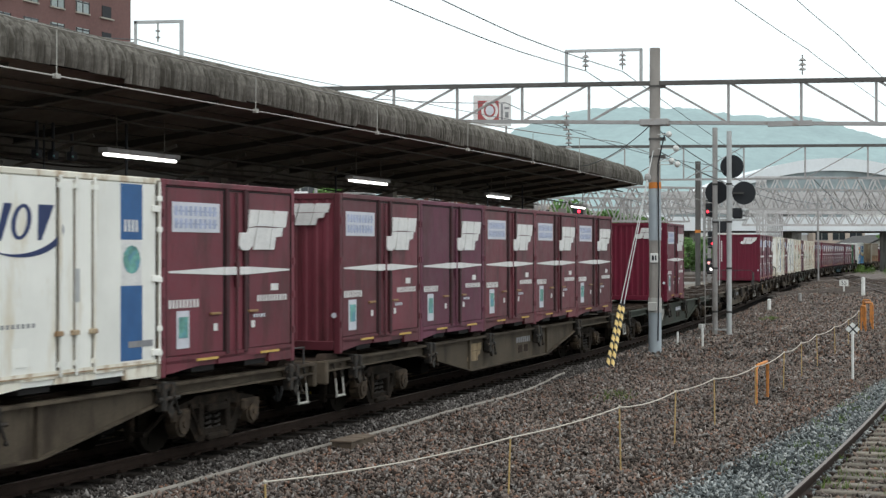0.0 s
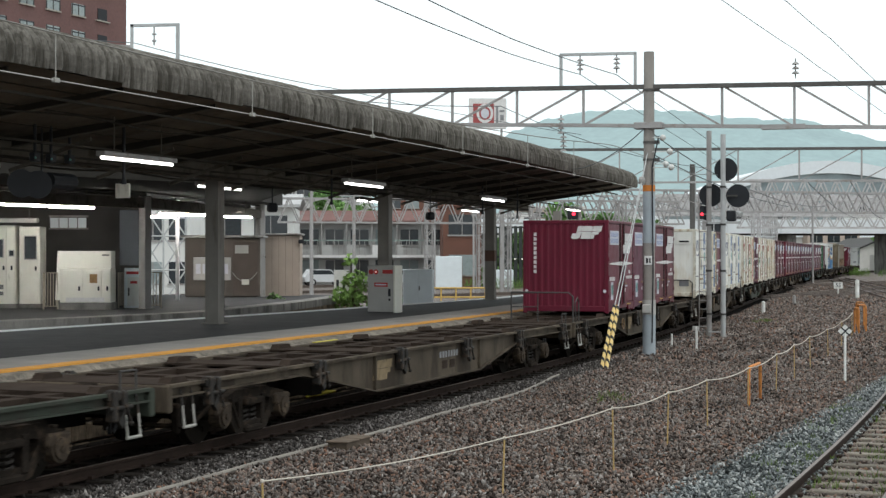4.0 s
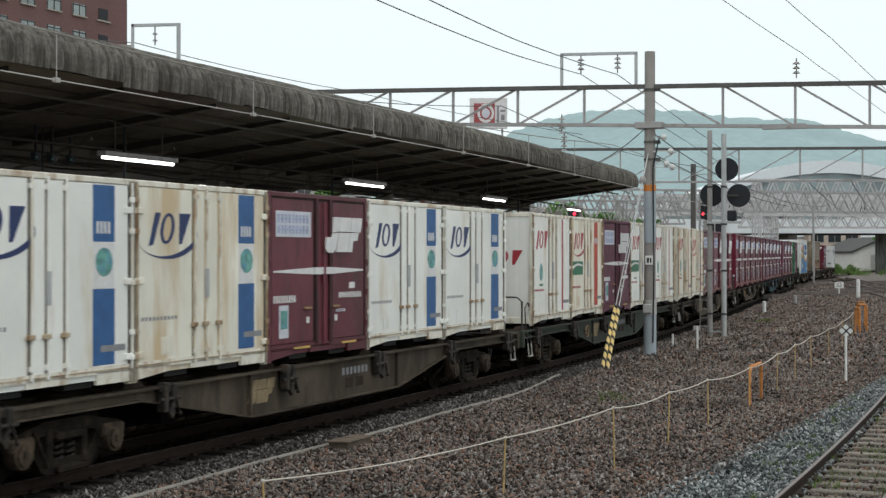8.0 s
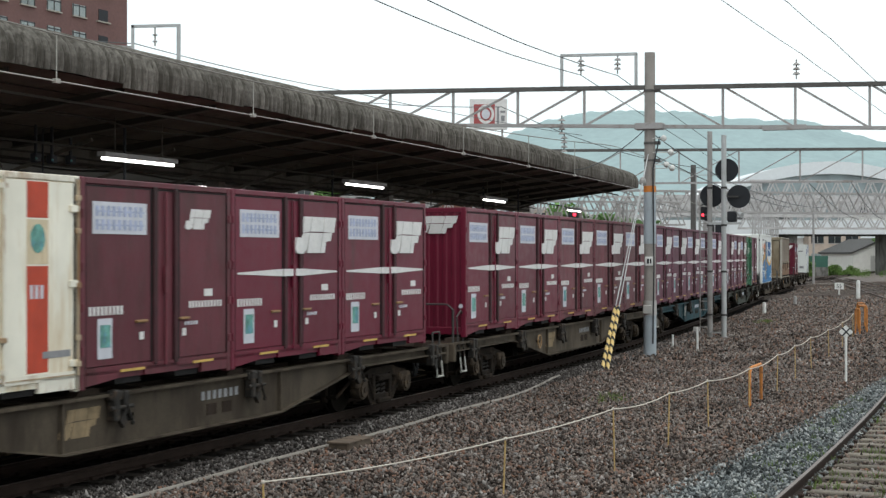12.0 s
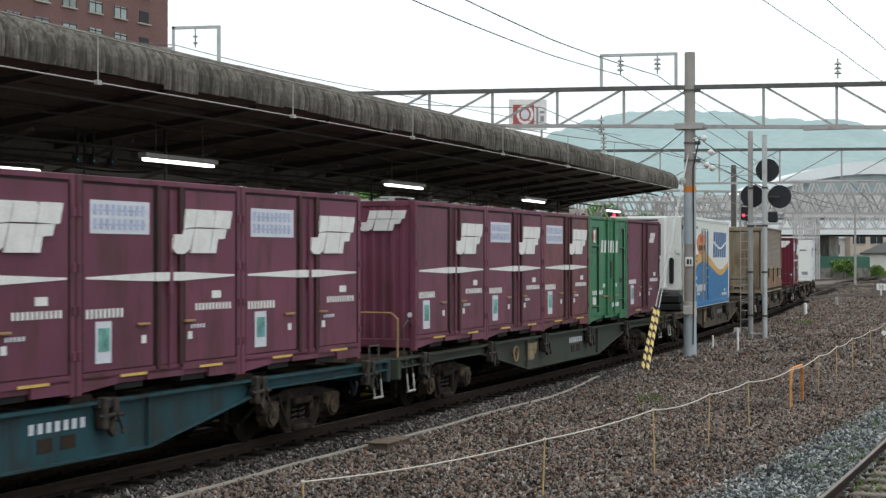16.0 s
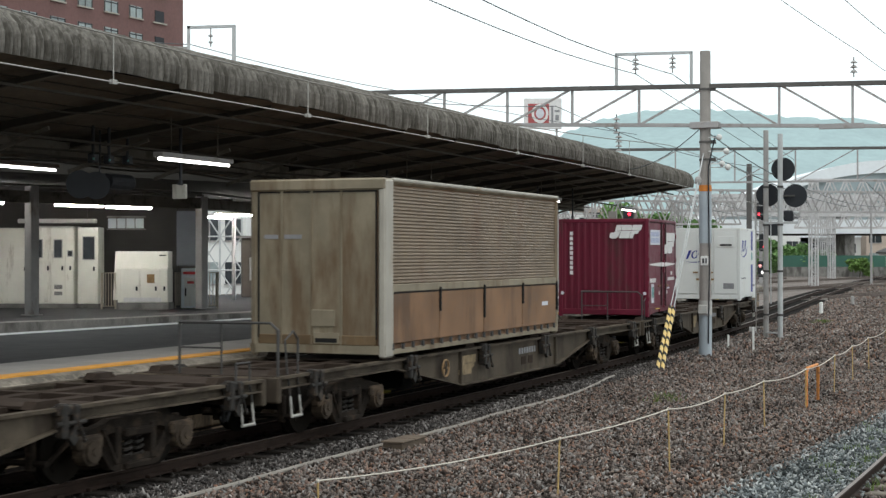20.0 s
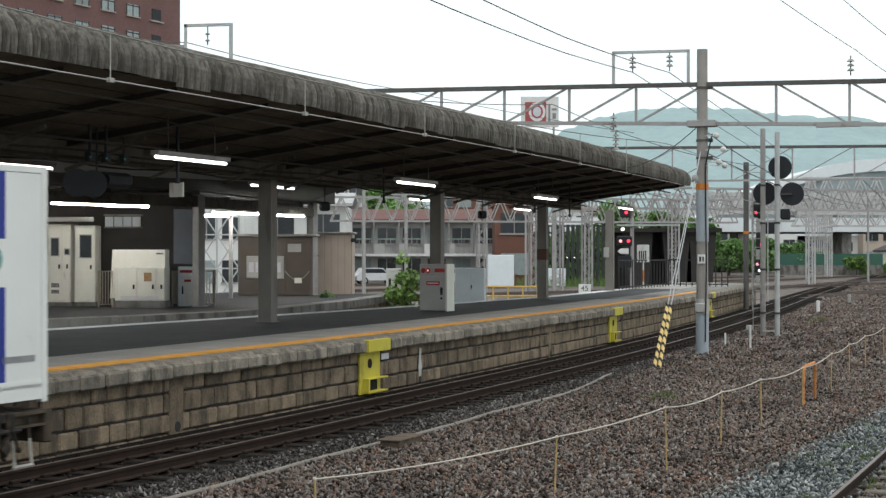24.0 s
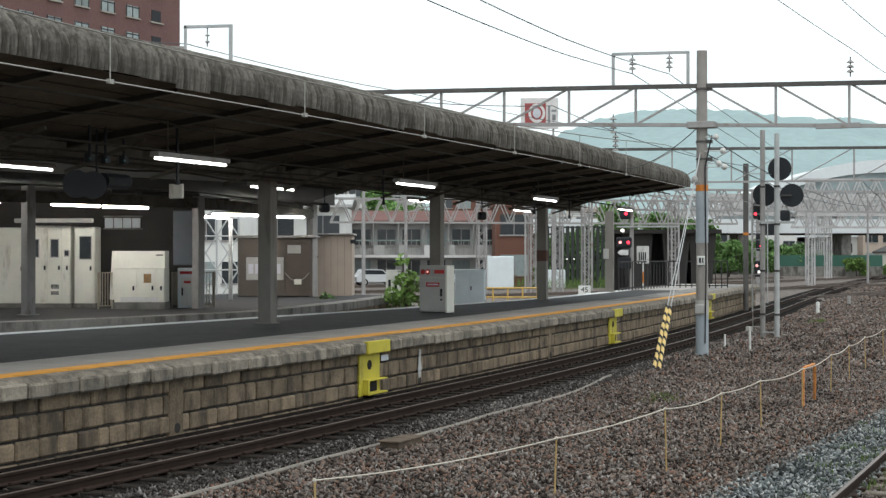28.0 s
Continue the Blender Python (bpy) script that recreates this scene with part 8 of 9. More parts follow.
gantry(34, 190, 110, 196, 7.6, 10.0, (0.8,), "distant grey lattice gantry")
b2 = thing("portal_beam", Matrix(), "thin dark steel beam across the tracks ahead", "beam")
part("chord", Shape().beam(at(50, -9, 8.15), at(50, 26, 7.7), 0.14, 0.14), BEAM_DARK, b2)
part("lower_chord", Shape().beam(at(50, -9, 6.4), at(50, 26, 6.3), 0.10, 0.10), LATTICE, b2)
for k in range(12):
    o = -8 + k * 3.0
    part("upright", Shape().beam(at(50, o, 6.35), at(50, o, 8.0), 0.07, 0.07, (0, 1, 0)), LATTICE, b2)
    part("brace", Shape().beam(at(50, o, 6.35), at(50, o + 3, 8.0), 0.05, 0.05, (0, 1, 0)), LATTICE, b2)
part("leg", Shape().bar(at(50, 25.6, -0.2), at(50, 25.6, 8.1), 0.14, 10), GALV, b2)
rg = random.Random(21)
for i, (x, y, h) in enumerate(((-4.5, 88, 7.5), (-2.2, 92, 7.0), (46, 132, 8), (55, 140, 8), (52, 118, 6), (64, 165, 8), (74, 170, 9), (41, 150, 9), (86, 190, 9))):
    q = thing("line_pole", Matrix.Translation((x, y, -0.2)), "grey line-side pole in the yard", "pole", "poles in the yard")
    part("shaft", Shape().bar((0, 0, 0), (0, 0, h), 0.12, 10, 0.09), LATTICE, q)
    part("cross_arm", Shape().beam((-0.9, 0, h - 0.6), (0.9, 0, h - 0.6), 0.08, 0.08).beam((0, 0, h - 1.6), (1.6, 0, h - 1.2), 0.07, 0.07), LATTICE, q)
q = thing("feeder_bracket", Matrix.Translation((-9.1, 60, 0)), "galvanised frame with an insulator behind the roof", "frame")
part("frame", Shape().beam((-0.85, 0, -0.2), (-0.85, 0, 11.55), 0.11, 0.11, (0, 1, 0)).beam((0.9, 0, -0.2), (0.9, 0, 11.6), 0.14, 0.14, (0, 1, 0)).beam((-0.9, 0, 11.5), (0.95, 0, 11.55), 0.11, 0.11), GALV, q)
part("insulator", Shape().bar((0.0, 0, 11.5), (0, 0, 10.75), 0.03, 6).bar((0, 0, 11.2), (0, 0, 11.15), 0.09, 10).bar((0, 0, 10.95), (0, 0, 10.9), 0.09, 10), STEEL_GREY, q)
part("arm", Shape().beam((-2.3, 0, 10.75), (-0.85, 0, 10.7), 0.08, 0.1), STEEL_GREY, q)

# sign board above the roof line
q = thing("sign_board", Matrix.Translation((6.9, 111, 0)), "red and white round-marked sign board on posts", "sign")
part("board", Shape().box(-1.35, 1.35, 0, 0.25, 11.7, 13.9, 0.03), DECAL_WHITE, q)
part("red_field", Shape().box(-1.05, 0.45, -0.03, 0.0, 12.0, 13.5), surf("sign_red", (0.36, 0.08, 0.08), rough=0.6, var=0.1), q)
ring = Shape()
for i in range(24):
    a, c = i * math.pi / 12, (i + 1) * math.pi / 12
    ring.prism([(-0.2 + r_ * math.cos(t_), 12.8 + r_ * 1.15 * math.sin(t_)) for r_, t_ in ((0.6, a), (0.6, c), (0.42, c), (0.42, a))], "y", -0.06, -0.03)
part("ring", ring, DECAL_WHITE, q)
part("disc", Shape().prism([(-0.2 + 0.3 * math.cos(t_), 12.8 + 0.35 * math.sin(t_)) for t_ in np.linspace(0, 6.28, 17)[:-1]], "y", -0.05, -0.03), DECAL_PALE, q)
part("bar", Shape().box(0.6, 0.75, -0.04, 0.0, 12.1, 13.3).box(0.85, 1.2, -0.04, 0.0, 12.9, 13.05).box(0.9, 1.15, -0.04, 0.0, 12.3, 12.7), DECAL_GREY, q)
part("post", Shape().beam((-1.0, 0.2, -0.2), (-1.0, 0.2, 13.5), 0.14, 0.14, (0, 1, 0)).beam((1.0, 0.2, -0.2), (1.0, 0.2, 13.5), 0.14, 0.14, (0, 1, 0)), LATTICE, q)


# ---- buildings and trees behind ----
BRICK_RED = surf("red_brown_tiles", (0.15, 0.08, 0.073), rough=0.7, var=0.12, scale=0.3, grain=0.1, gscale=3)
PALE_GLASS = surf("pale_blind_window", (0.24, 0.28, 0.28), rough=0.3, var=0.15, scale=0.6, tint=0.2)
q = thing("office_building", Matrix.Translation((-32.7, 193, -0.2)) @ Matrix.Rotation(radians(-26.4), 4, "Z"), "tall red-brown tiled building with rows of windows", "building")
part("wall", Shape().box(-28, 0, -70, 0, 0, 48), BRICK_RED, q)
win_me = Shape().box(-0.05, 0.06, -1.22, 1.22, 0, 1.35).mesh("window", PALE_GLASS)
sill_me = Shape().box(0, 0.22, -1.32, 1.32, -0.16, 0.0).mesh("sill", PALE_POST)
dark_me = Shape().box(-0.05, 0.06, -0.9, 0.9, -0.12, 1.42).mesh("window", SIGNAL_BLACK)
frame_me = Shape().box(0.05, 0.12, -0.05, 0.05, 0.0, 1.35).box(0.05, 0.14, -1.22, -1.14, 0.0, 1.35).box(0.05, 0.14, 1.14, 1.22, 0.0, 1.35).mesh("frame", STEEL_DARK)
# Dark strip puts the shading along each window's top into colour.
shade_me = Shape().box(0.06, 0.08, -1.14, 1.14, 1.0, 1.16).mesh("shade", GLASS)
for row in range(6):
    for col in range(13):
        last = col == 0
        w = part("window", dark_me if last else win_me, GLASS, q, "", Matrix.Translation((0.0, -4.85 - col * 4.63, 21.56 + row * 3.17)))
        part("sill", sill_me, CONCRETE, w)
        if not last:
            part("shade", shade_me, GLASS, w, "", Matrix.Translation((0, 0, (row * 5 + col * 3) % 4 * 0.06)))
            part("frame", frame_me, STEEL_DARK, w)


def house(m, w, d, h, wall, label, storeys=2, bays=4, roof=None, balcony=False, name="house"):
    q_ = thing(name, m, label, "house", "houses behind the yard")
    part("wall", Shape().box(-w / 2, w / 2, 0, d, 0, h), wall, q_)
    if roof:
        part("roof", Shape().prism([(-0.9, h), (d / 2, h + 1.1), (d + 0.9, h), (d + 0.9, h + 0.25), (d / 2, h + 1.35), (-0.9, h + 0.25)], "x", -w / 2 - 0.6, w / 2 + 0.6), roof, q_)
    else:
        part("parapet", Shape().box(-w / 2 - 0.15, w / 2 + 0.15, -0.15, d + 0.15, h, h + 0.4), wall, q_)
    sh = h / storeys
    for r_ in range(storeys):
        for c_ in range(bays):
            x = -w / 2 + w * (c_ + 0.5) / bays
            bw = w / bays * 0.36
            wi = part("window", Shape().box(x - bw, x + bw, -0.06, 0.02, r_ * sh + sh * 0.30, r_ * sh + sh * 0.80), GLASS if (r_ * 7 + c_ * 3) % 4 else PALE_GLASS, q_)
            part("frame", Shape().box(x - 0.04, x + 0.04, -0.1, -0.05, r_ * sh + sh * 0.30, r_ * sh + sh * 0.80).box(x - bw - 0.08, x + bw + 0.08, -0.12, -0.02, r_ * sh + sh * 0.26, r_ * sh + sh * 0.30), STEEL_GREY, wi)
        if balcony and r_ > 0:
            part("balcony_floor", Shape().box(-w / 2, w / 2, -1.5, 0, r_ * sh - 0.35, r_ * sh - 0.1), DECAL_WHITE, q_)
            for c_ in range(bays):
                x0 = -w / 2 + w * c_ / bays
                part("balcony_panel", Shape().box(x0 + 0.05, x0 + w / bays * (0.42 if c_ % 2 else 0.25), -1.5, -1.44, r_ * sh - 0.1, r_ * sh + 0.85), DECAL_WHITE if c_ % 3 == 0 else GREY_WALL, q_)
                part("balcony_divider", Shape().box(x0 - 0.05, x0 + 0.05, -1.45, 0, r_ * sh, h), STEEL_GREY, q_)
            part("balcony_rail", Shape().box(-w / 2, w / 2, -1.5, -1.42, r_ * sh + 1.25, r_ * sh + 1.35), surf("pale_green_rail", (0.28, 0.36, 0.33), rough=0.6), q_)
            for i in range(int(w / 0.5)):
                part("balcony_bar", Shape().box(-w / 2 + i * 0.5, -w / 2 + i * 0.5 + 0.05, -1.48, -1.44, r_ * sh - 0.1, r_ * sh + 1.25), STEEL_GREY, q_)
    return q_


RED_ROOF = surf("red_brown_roof", (0.15, 0.075, 0.066), rough=0.8, var=0.2, scale=0.6)
GREY_WALL = surf("grey_render", (0.40, 0.40, 0.39), rough=0.85, var=0.1, scale=0.3)
PALE_WALL = surf("pale_render", (0.68, 0.68, 0.66), rough=0.85, var=0.08, scale=0.3)
BRICK_BROWN = surf("brown_brick_wall", (0.155, 0.075, 0.055), rough=0.85, var=0.15, scale=0.4)
house(Matrix.Translation((-1.85, 150, -0.2)), 14.4, 8, 5.9, GREY_WALL, "two-storey grey apartment house with balconies", 2, 6, RED_ROOF, True)
house(Matrix.Translation((-12.5, 136, -0.2)), 8, 9, 7.0, PALE_WALL, "pale rendered house behind the yard", 2, 2, surf("pale_metal_roof", (0.42, 0.42, 0.42), rough=0.6))
house(Matrix.Translation((6.35, 139, -0.2)), 3.4, 9, 7.2, BRICK_BROWN, "red-brown brick building with small windows", 2, 1)
house(Matrix.Translation((-14, 225, -0.2)), 22, 12, 13.2, PALE_WALL, "white apartment block behind the houses", 4, 8, None, True, "apartment_block")
house(Matrix.Translation((6, 235, -0.2)), 14, 12, 12.0, BRICK_BROWN, "brown apartment block behind the houses", 4, 5, None, False, "apartment_block")
house(Matrix.Translation((-15.6, 108, -0.2)), 3.4, 8, 9.0, PALE_WALL, "tall white building seen between columns", 3, 2)
sc = thing("scaffold", Matrix.Translation((-13.4, 92, -0.2)), "grey steel scaffold with crossed braces", "scaffold")
for x in (-1.3, 0, 1.3):
    part("standard", Shape().bar((x, 0, 0), (x, 0, 8), 0.06, 6), GALV, sc)
for z in (2, 4, 6, 8):
    part("ledger", Shape().bar((-1.3, 0, z), (1.3, 0, z), 0.05, 6), GALV, sc)
    for x in (-1.3, 0):
        part("brace", Shape().bar((x, 0, z - 2), (x + 1.3, 0, z), 0.045, 6).bar((x + 1.3, 0, z - 2), (x, 0, z), 0.045, 6), GALV, sc)


def car(m, label, paint):
    q_ = thing("car", m, label, "car", "parked cars")
    part("body", Shape().prism([(-2.1, 0.35), (2.1, 0.35), (2.15, 0.75), (1.9, 0.95), (0.9, 1.0), (-1.9, 1.0), (-2.15, 0.8)], "y", -0.82, 0.82), paint, q_)
    part("cabin", Shape().prism([(-1.9, 0.98), (1.0, 0.98), (0.45, 1.5), (-1.5, 1.52)], "y", -0.72, 0.72), paint, q_)
    for sy in (-0.73, 0.73):
        part("side_window", Shape().prism([(-1.65, 1.04), (0.8, 1.04), (0.4, 1.42), (-1.4, 1.44)], "y", sy - 0.01, sy + 0.01), GLASS, q_)
    for x in (-1.35, 1.35):
        for y in (-0.78, 0.78):
            wh = part("wheel", Shape().bar((x, y - 0.1, 0.32), (x, y + 0.1, 0.32), 0.32, 16), BLACK, q_)
            part("rim", Shape().bar((x, y - 0.115, 0.32), (x, y + 0.115, 0.32), 0.19, 12), GALV, wh)
    part("headlight", Shape().box(2.05, 2.16, -0.75, -0.45, 0.68, 0.82).box(2.05, 2.16, 0.45, 0.75, 0.68, 0.82), CERAMIC, q_)


CAR_WHITE = surf("white_car_paint", (0.70, 0.72, 0.74), rough=0.25, var=0.04)
car(Matrix.Translation((-6.3, 146, -0.2)) @ Matrix.Rotation(radians(20), 4, "Z"), "white parked hatchback car", CAR_WHITE)
car(Matrix.Translation((0.8, 147, -0.2)) @ Matrix.Rotation(radians(160), 4, "Z"), "white parked car by the houses", CAR_WHITE)
car(Matrix.Translation((3.4, 145, -0.2)) @ Matrix.Rotation(radians(25), 4, "Z"), "white parked car by the houses", CAR_WHITE)
for x, y, w, h in ((4.75, 128, 2.15, 2.75), (9.6, 132, 1.6, 1.6)):
    q = thing("equipment_cabinet", Matrix.Translation((x, y, -0.2)), "white steel cabinet in the yard", "cabinet", "cabinets in the yard")
    part("body", Shape().box(-w / 2, w / 2, 0, 0.9, 0.1, h, 0.03), COOL_WHITE, q)
    part("plinth", Shape().box(-w / 2 - 0.05, w / 2 + 0.05, -0.05, 0.95, 0, 0.1), CONCRETE, q)
    part("door", Shape().box(-w / 2 + 0.06, -0.02, -0.02, 0, 0.16, h - 0.06).box(0.02, w / 2 - 0.06, -0.02, 0, 0.16, h - 0.06), COOL_WHITE, q)
q = thing("railing", Matrix.Translation((3.5, 84, -0.2)), "yellow steel railing in the yard", "railing")
for z in (0.6, 1.1):
    part("rail", Shape().bar((-1.6, 0, z), (1.6, 0, z), 0.05, 6), DECAL_YELLOW, q)
for i in range(5):
    part("post", Shape().bar((-1.6 + i * 0.8, 0, 0), (-1.6 + i * 0.8, 0, 1.1), 0.05, 6), DECAL_YELLOW, q)
FENCE_DARK = surf("dark_slat_fence", (0.035, 0.04, 0.037), rough=0.7, var=0.2, scale=1)
q = thing("slat_fence", Matrix.Translation((11.6, 136, -0.2)), "tall dark slatted fence with lamps", "fence")
for i in range(12):
    part("slat", Shape().box(-2.6 + i * 0.44, -2.6 + i * 0.44 + 0.3, 0, 0.08, 0, 5.4), FENCE_DARK, q)
part("rail", Shape().box(-2.6, 2.7, 0.08, 0.16, 2.6, 2.75).box(-2.6, 2.7, 0.08, 0.16, 5.2, 5.35), FENCE_DARK, q)
for i in range(5):
    part("lamp", Shape().ball((-2.0 + i * 0.62, -0.1, 2.5), 0.055, 8, 5), WHITE_LAMP, q)


def crown(root_, blobs, seed, mat, leaf=0.16, per=260):
    """A crown of many small leaf clumps scattered in and on uneven lobes."""
    rng_ = np.random.default_rng(seed)
    v, f = [], []
    for x, y, z, r in blobs:
        n = int(per * r * r)
        d = rng_.normal(size=(n, 3))
        d /= np.linalg.norm(d, axis=1)[:, None]
        rad = r * rng_.uniform(0.55, 1.12, n)
        c = np.array((x, y, z)) + d * rad[:, None] * np.array((1, 1, 0.8))
        for p in c:
            a, b_ = rng_.normal(size=3), rng_.normal(size=3)
            a /= np.linalg.norm(a)
            b_ = np.cross(a, b_)
            b_ /= np.linalg.norm(b_)
            w = leaf * rng_.uniform(0.6, 1.4)
            k = len(v)
            v += [p - a * w - b_ * w * 0.2, p - b_ * w * 0.6, p + a * w, p + b_ * w * 0.6]
            f += [(k, k + 1, k + 2, k + 3)]
    me = bpy.data.meshes.new("crown")
    me.from_pydata([tuple(q_) for q_ in v], [], f)
    me.materials.append(mat)
    part("crown", me, mat, root_)


def tree(x, y, h, r, seed, mat=None, label="leafy green tree behind the yard", name="tree"):
    rng_ = random.Random(seed)
    q_ = thing(name, Matrix.Translation((x, y, -0.2)), label, "tree" if name == "tree" else "bush", "trees")
    tr = Shape().bar((0, 0, 0), (0.1, 0, h * 0.55), 0.05 * h * 0.5, 8, 0.02 * h * 0.5)
    blobs = []
    for i in range(15):
        a = i * 0.9 + rng_.uniform(0, 0.5)
        d = r * rng_.uniform(0.15, 1.0)
        z = h * rng_.uniform(0.18, 0.9) * (1.0 - 0.35 * d / r)
        blobs.append((math.cos(a) * d, math.sin(a) * d, z, r * rng_.uniform(0.22, 0.46)))
        tr.bar((0.05, 0, h * 0.35), (math.cos(a) * d, math.sin(a) * d, z), 0.014 * h, 6, 0.004 * h)
    part("trunk", tr, BARK, q_)
    crown(q_, blobs, seed, mat or LEAF, leaf=0.05 * r + 0.06, per=150 if r > 2 else 420)


tree(-1.5, 62, 3.3, 0.95, 31, LEAF_LIGHT, "bushy green shrub beside the far platform", "shrub")
tree(-3.4, 64, 1.3, 0.7, 32, LEAF_LIGHT, "low green shrub beside the far platform", "shrub")
tree(-4.6, 61, 2.0, 0.5, 35, LEAF, "thin dark shrub beside the shed", "shrub")
for x_, y_, h_, r_, k_ in ((54, 203, 3.2, 1.8, 37), (61, 214, 1.7, 1.5, 38), (65, 218, 1.5, 1.3, 39)):
    tree(x_, y_, h_, r_, k_, LEAF_LIGHT, "light green bush beside the yard wall", "shrub")
tree(0.0, 60, 1.9, 0.6, 36, LEAF, "dry brownish shrub beside the far platform", "shrub")
for i, (x, y, h, r) in enumerate(((16.5, 150, 8, 4), (13, 160, 7, 3.2), (37, 236, 6, 5), (43, 238, 6, 4.5), (49, 236, 5.5, 4.5), (33, 234, 6, 5), (-6, 175, 12, 5), (-1, 178, 11, 4), (95, 255, 12, 7), (104, 258, 11, 7), (88, 262, 9, 5), (28, 190, 9, 5), (36.8, 200, 5.6, 3.2), (40.5, 203, 4.4, 2.4), (33.5, 204, 4.6, 2.4), (47.5, 208, 5.0, 2.6), (51, 209, 4.2, 2.2), (13.8, 141, 6.6, 2.3), (7, 142, 2.6, 1.6), (9, 141, 2.2, 1.4), (20, 148, 3, 2), (14, 140, 2.5, 1.8))):
    tree(x, y, h, r, 40 + i)
tufts("weeds", "tall weeds along the yard edge", [(grs.uniform(5, 20), grs.uniform(128, 138), -0.2) for _ in range(60)] + [(grs.uniform(60, 80), grs.uniform(200, 230), -0.2) for _ in range(60)], 9, LEAF_LIGHT, 0.9, 0.6, 26)

# dark abutment and white road bridge
ABUT = surf("dark_concrete", (0.045, 0.042, 0.04), rough=0.9, var=0.25, scale=0.4)
q = thing("bridge_abutment", Matrix.Translation((17.5, 118, -0.2)), "dark stained concrete abutment with heavy piers", "bridge")
part("wall", Shape().box(-4.2, 2.6, 3, 6, 0, 4.5), ABUT, q)
for x in (-2.6, 0.2, 2.2):
    part("pier", Shape().prism([(x - 0.7, 0), (x + 0.7, 0), (x + 1.05, 4.6), (x - 1.05, 4.6)], "y", 0, 2.5), ABUT, q)
part("cap", Shape().box(-4.6, 3.6, -0.4, 6.2, 4.5, 4.8), ABUT, q)
q = thing("road_bridge", Matrix.Translation((70, 222, -0.2)) @ Matrix.Rotation(radians(4), 4, "Z"), "long white girder road bridge across the yard", "bridge")
BRIDGE = surf("white_girder", (0.74, 0.77, 0.79), rough=0.6, var=0.08, scale=0.2)
part("girder", Shape().box(-62, 70, 0, 0.6, 5.9, 7.9), BRIDGE, q)
part("soffit", Shape().box(-62, 70, 0.6, 8, 5.7, 6.1), ABUT, q)
for i in range(34):
    part("rib", Shape().box(-61 + i * 3.9, -60.8 + i * 3.9, -0.1, 0, 5.9, 7.9), BRIDGE, q)
for i in range(9):
    part("pier", Shape().box(-58 + i * 15, -56.6 + i * 15, 1, 6, 0, 5.8), CONCRETE, q)
part("railing", Shape().box(-62, 70, 0.1, 0.2, 8.5, 8.6).box(-62, 70, 0.1, 0.2, 8.2, 8.26), LATTICE, q)


def vault(x, y, w, rise, z, depth, label, turn=0):
    q_ = thing("arched_hall", Matrix.Translation((x, y, -0.2)) @ Matrix.Rotation(radians(turn), 4, "Z"), label, "hall", "arched halls")
    n = 20
    out = [(-w / 2 + w * i / n, z + rise * math.sin(math.pi * i / n)) for i in range(n + 1)]
    low = [(-w / 2 + w * i / n, z + rise * math.sin(math.pi * i / n) - 0.5 - 2.2 * math.sin(math.pi * i / n)) for i in range(n + 1)]
    sh = Shape().prism(low + out[::-1], "y", 0, depth)
    part("roof", sh, surf("white_membrane", (0.66, 0.69, 0.71), rough=0.5, var=0.05), q_)
    wl = Shape().prism([(-w / 2, 0), (w / 2, 0)] + low[::-1], "y", 1.0, 1.5)
    part("wall", wl, surf("hall_wall", (0.27, 0.32, 0.33), rough=0.4, var=0.4, scale=0.15), q_)
    for i in range(12):
        part("mullion", Shape().box(-w / 2 + w * (i + 0.5) / 12 - 0.15, -w / 2 + w * (i + 0.5) / 12 + 0.15, 0.7, 1.0, 0, z + rise * 0.5), LATTICE, q_)


vault(94, 330, 78, 13.0, 10.0, 40, "large hall with a white arched roof")
rgen = random.Random(77)
for x_, y_, w_, h_, k_ in ((62, 292, 9, 9, 0), (72, 300, 12, 12, 1), (85, 296, 10, 8, 2), (97, 302, 12, 13, 0), (50, 280, 10, 8, 1), (108, 300, 10, 10, 2), (41, 285, 10, 10, 0)):
    house(Matrix.Translation((x_, y_, -0.2)), w_, 9, h_, (PALE_WALL, GREY_WALL, BEIGE_WALL)[k_], "pale town building beside the arched hall", max(2, int(h_ / 3)), 3, STEEL_DARK if k_ == 1 else None, False, "town_building")
for i in range(26):
    x, y = rgen.uniform(20, 150), rgen.uniform(360, 620)
    w, h = rgen.uniform(10, 22), rgen.uniform(9, 19)
    house(Matrix.Translation((x, y, -0.2)), w, 10, h, rgen.choice((PALE_WALL, GREY_WALL, PALE_WALL, BEIGE_WALL)), "distant town building of pale walls", max(2, int(h / 3.2)), 4, None, False, "town_building")
q = thing("yard_shed", Matrix.Translation((83.4, 262, -0.2)), "pale gabled shed at the edge of the yard", "shed")
part("wall", Shape().prism([(-5, 0), (5.5, 0), (5.5, 3.2), (0.2, 5.4), (-5, 3.2)], "y", 0, 20), surf("pale_shed", (0.60, 0.585, 0.55), rough=0.8, var=0.08), q)
part("roof", Shape().prism([(-5.4, 3.1), (0.2, 5.5), (5.9, 3.1), (5.9, 3.4), (0.2, 5.8), (-5.4, 3.4)], "y", -0.4, 20.4), STEEL_DARK, q)
part("door", Shape().box(-2, 1.5, -0.05, 0, 0, 2.8), CABINET_GREY, q)
q = thing("long_shed", Matrix.Translation((66, 300, -0.2)), "long white shed behind the yard", "shed")
part("wall", Shape().box(-6, 34, 0, 12, 0, 6.2), PALE_WALL, q)
part("roof", Shape().box(-6.5, 34.5, -0.5, 12.5, 6.2, 6.7), COOL_WHITE, q)
for i in range(9):
    part("window", Shape().box(-5 + i * 4, -3 + i * 4, -0.05, 0, 3.2, 5.0), GLASS, q)


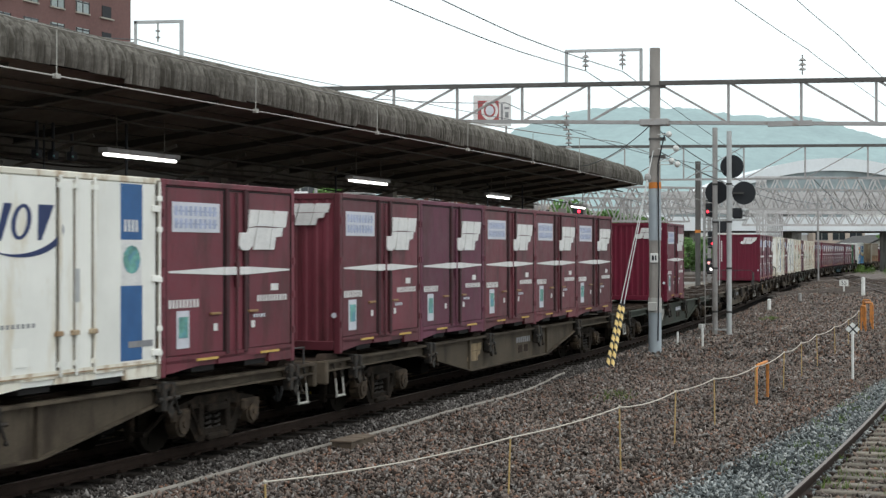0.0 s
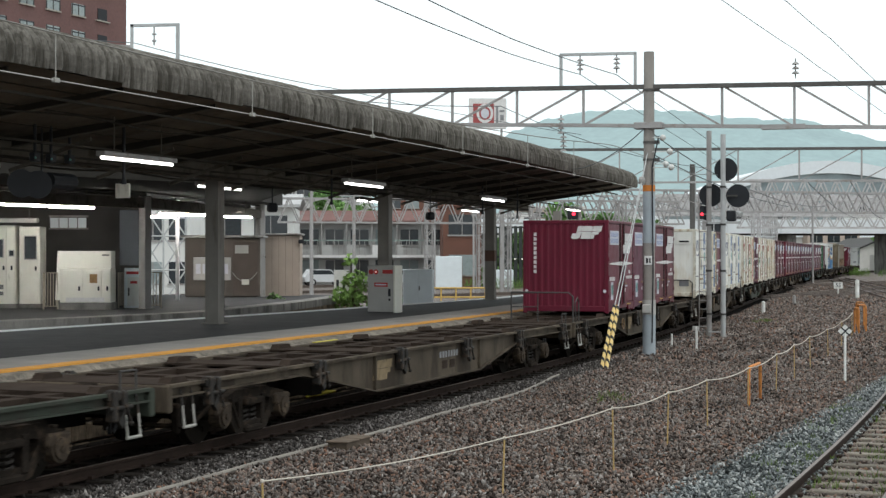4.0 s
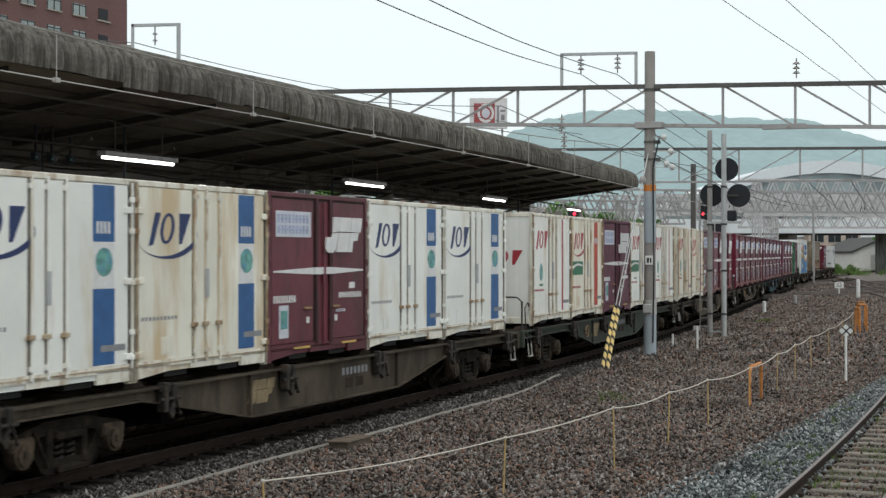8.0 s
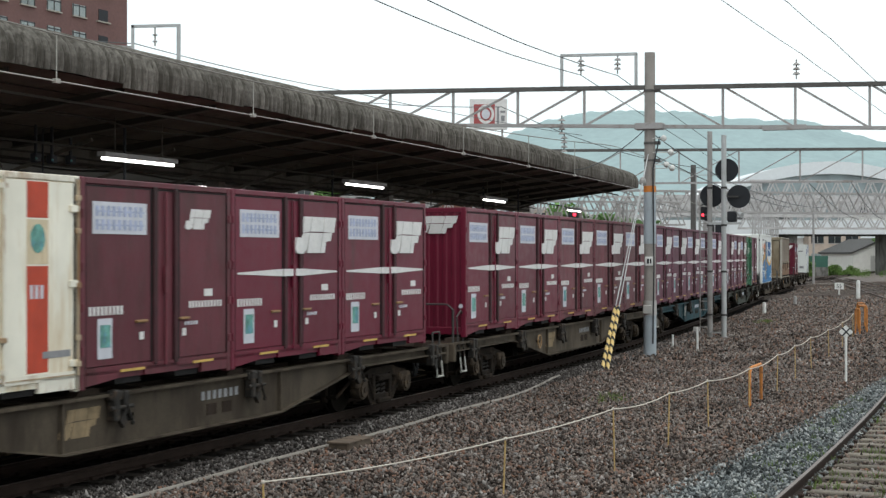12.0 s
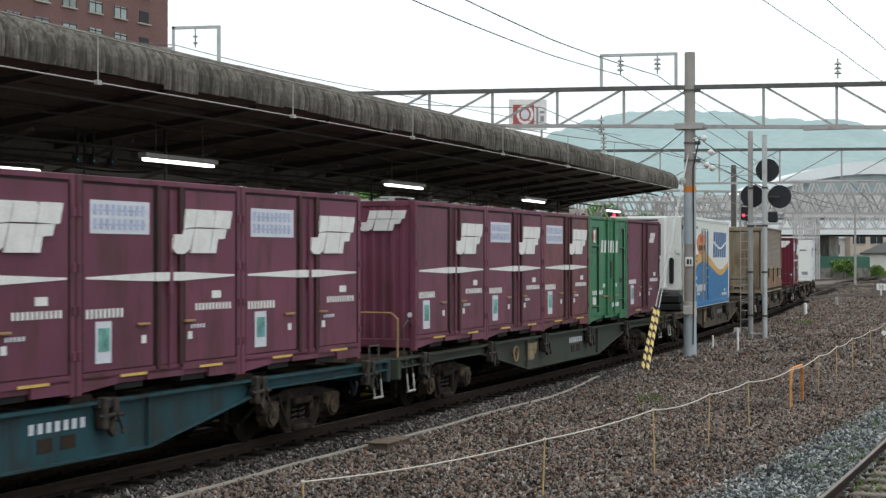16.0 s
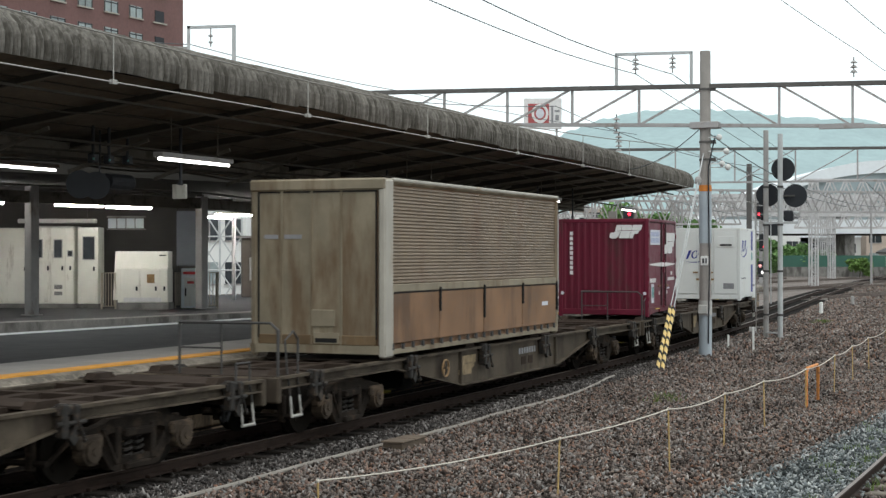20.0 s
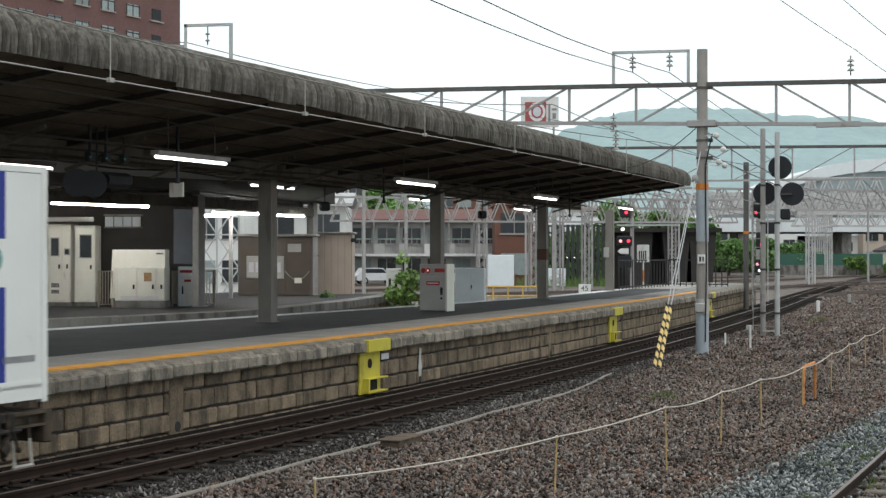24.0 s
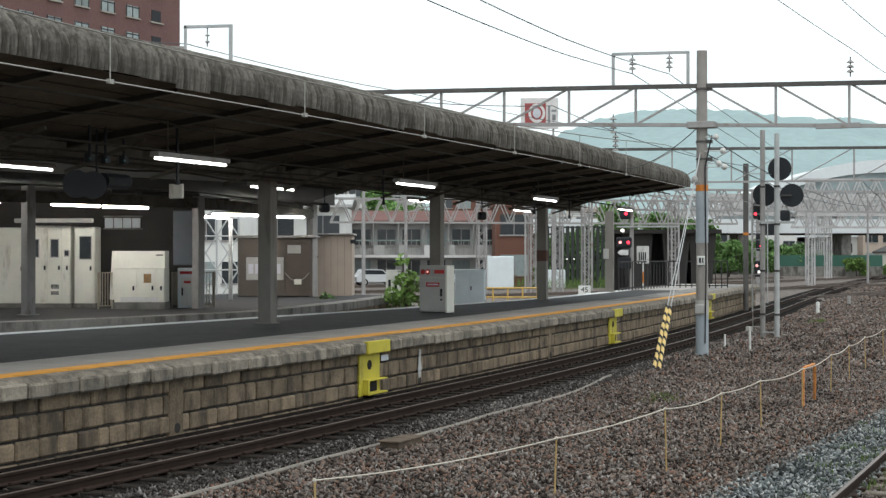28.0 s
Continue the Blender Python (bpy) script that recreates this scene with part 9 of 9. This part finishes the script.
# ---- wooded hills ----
# Air haze over the distance is put into the woods as emission.
def haze_mat(name, base, haze):
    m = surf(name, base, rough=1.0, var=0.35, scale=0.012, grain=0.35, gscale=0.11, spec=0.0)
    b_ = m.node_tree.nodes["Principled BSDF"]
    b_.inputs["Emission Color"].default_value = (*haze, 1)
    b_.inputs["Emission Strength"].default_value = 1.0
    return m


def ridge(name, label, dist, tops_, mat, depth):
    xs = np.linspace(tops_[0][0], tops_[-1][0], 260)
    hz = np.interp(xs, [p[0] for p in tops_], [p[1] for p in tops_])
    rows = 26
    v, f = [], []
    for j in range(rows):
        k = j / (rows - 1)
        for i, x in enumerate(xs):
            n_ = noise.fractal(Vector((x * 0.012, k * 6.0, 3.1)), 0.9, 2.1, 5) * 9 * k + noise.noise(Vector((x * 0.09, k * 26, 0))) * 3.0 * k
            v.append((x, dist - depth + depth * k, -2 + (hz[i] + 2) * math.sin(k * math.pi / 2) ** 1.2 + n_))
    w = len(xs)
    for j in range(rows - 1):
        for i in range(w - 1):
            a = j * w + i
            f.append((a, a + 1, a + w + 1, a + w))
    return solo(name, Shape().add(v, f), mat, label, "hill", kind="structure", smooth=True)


ridge("backdrop_hill", "hazy wooded hill behind the town", 1500, ((-300, 40), (0, 70), (70, 90), (120, 118), (172, 136), (216, 141), (281, 137), (330, 134), (410, 122), (470, 106), (560, 80), (700, 50)), haze_mat("hazy_woods", (0.065, 0.092, 0.085), (0.315, 0.415, 0.44)), 500)
ridge("backdrop_hill", "lower hazy wooded ridge in front of the hill", 900, ((-200, 10), (60, 16), (140, 24), (200, 20), (260, 30), (330, 26), (420, 14)), haze_mat("near_hazy_woods", (0.06, 0.09, 0.075), (0.25, 0.335, 0.35)), 250)
q = thing("yard_wall", Matrix(), "pale low concrete wall behind the yard tracks", "wall", kind="structure")
part("wall", Shape().box(44, 58, 205, 205.4, -0.2, 1.1), CONCRETE, q)
part("hedge_rail", Shape().box(44, 58, 205.1, 205.3, 1.1, 2.6), surf("green_mesh_fence", (0.05, 0.13, 0.10), rough=0.7, var=0.2, scale=0.3), q)


# ---- single stones, coping blocks and paving of the platform ----
rng = random.Random(17)
platform_root = root_platform
spare = Shape()
count = 0
COURSES = ((0.485, 0.74), (0.142, 0.477), (-0.158, 0.134), (-0.32, -0.166))
stone_cache = {}


def stone_mesh(w, h):
    key = (round(w, 2), round(h, 2))
    if key not in stone_cache:
        stone_cache[key] = Shape().box(-0.10, 0.0, -w / 2, w / 2, -h / 2, h / 2, 0.026).mesh("stone", STONE)
    return stone_cache[key]


for z0, z1 in COURSES:
    s = -15.0 + rng.uniform(0, 0.3)
    while s < 59.5:
        w = rng.choice((0.38, 0.42, 0.48, 0.54, 0.6, 0.66)) if z0 > 0.1 else rng.choice((0.30, 0.36, 0.42, 0.48, 0.54))
        m = site(s + w / 2, -1.79 + rng.uniform(-0.018, 0.012), (z0 + z1) / 2)
        me = stone_mesh(w - 0.022 - rng.choice((0, 0.012)), z1 - z0 - 0.018 - rng.choice((0, 0, 0.012, 0.02)))
        if s < 9.0 and count < 300:
            part("stone", me, STONE, platform_root, "", m)
            count += 1
        else:
            spare.add([m @ v.co for v in me.vertices], [tuple(p.vertices) for p in me.polygons])
        s += w
tagged(part("far_stones", spare, STONE, platform_root, "coursed wall stones farther along"), kind="stuff")
cope_me = [Shape().box(-0.40 - d, 0.0, -w, w, -0.225, 0.0, 0.028 + d).mesh("coping_block", COPING) for d, w in ((0.0, 0.286), (0.006, 0.278), (0.01, 0.283))]
for i in range(125):
    s = -15 + i * 0.60
    part("coping_block", cope_me[i % 3], COPING, platform_root, "", site(s + 0.3, -1.60 + rng.uniform(-0.02, 0.012), PLAT - 0.072 + rng.uniform(-0.012, 0.008)) @ Matrix.Rotation(radians(rng.uniform(-0.5, 0.5)), 4, "Z"))
pav_me = Shape().box(-0.405, 0.405, -0.295, 0.295, -0.03, 0.0, 0.004).mesh("paving_slab", PAVER)
for i in range(70):
    for k in range(2):
        part("paving_slab", pav_me, PAVER, platform_root, "", site(-14.7 + i * 0.60, -2.68 - 0.815 * k, PLAT + 0.004))


motions()
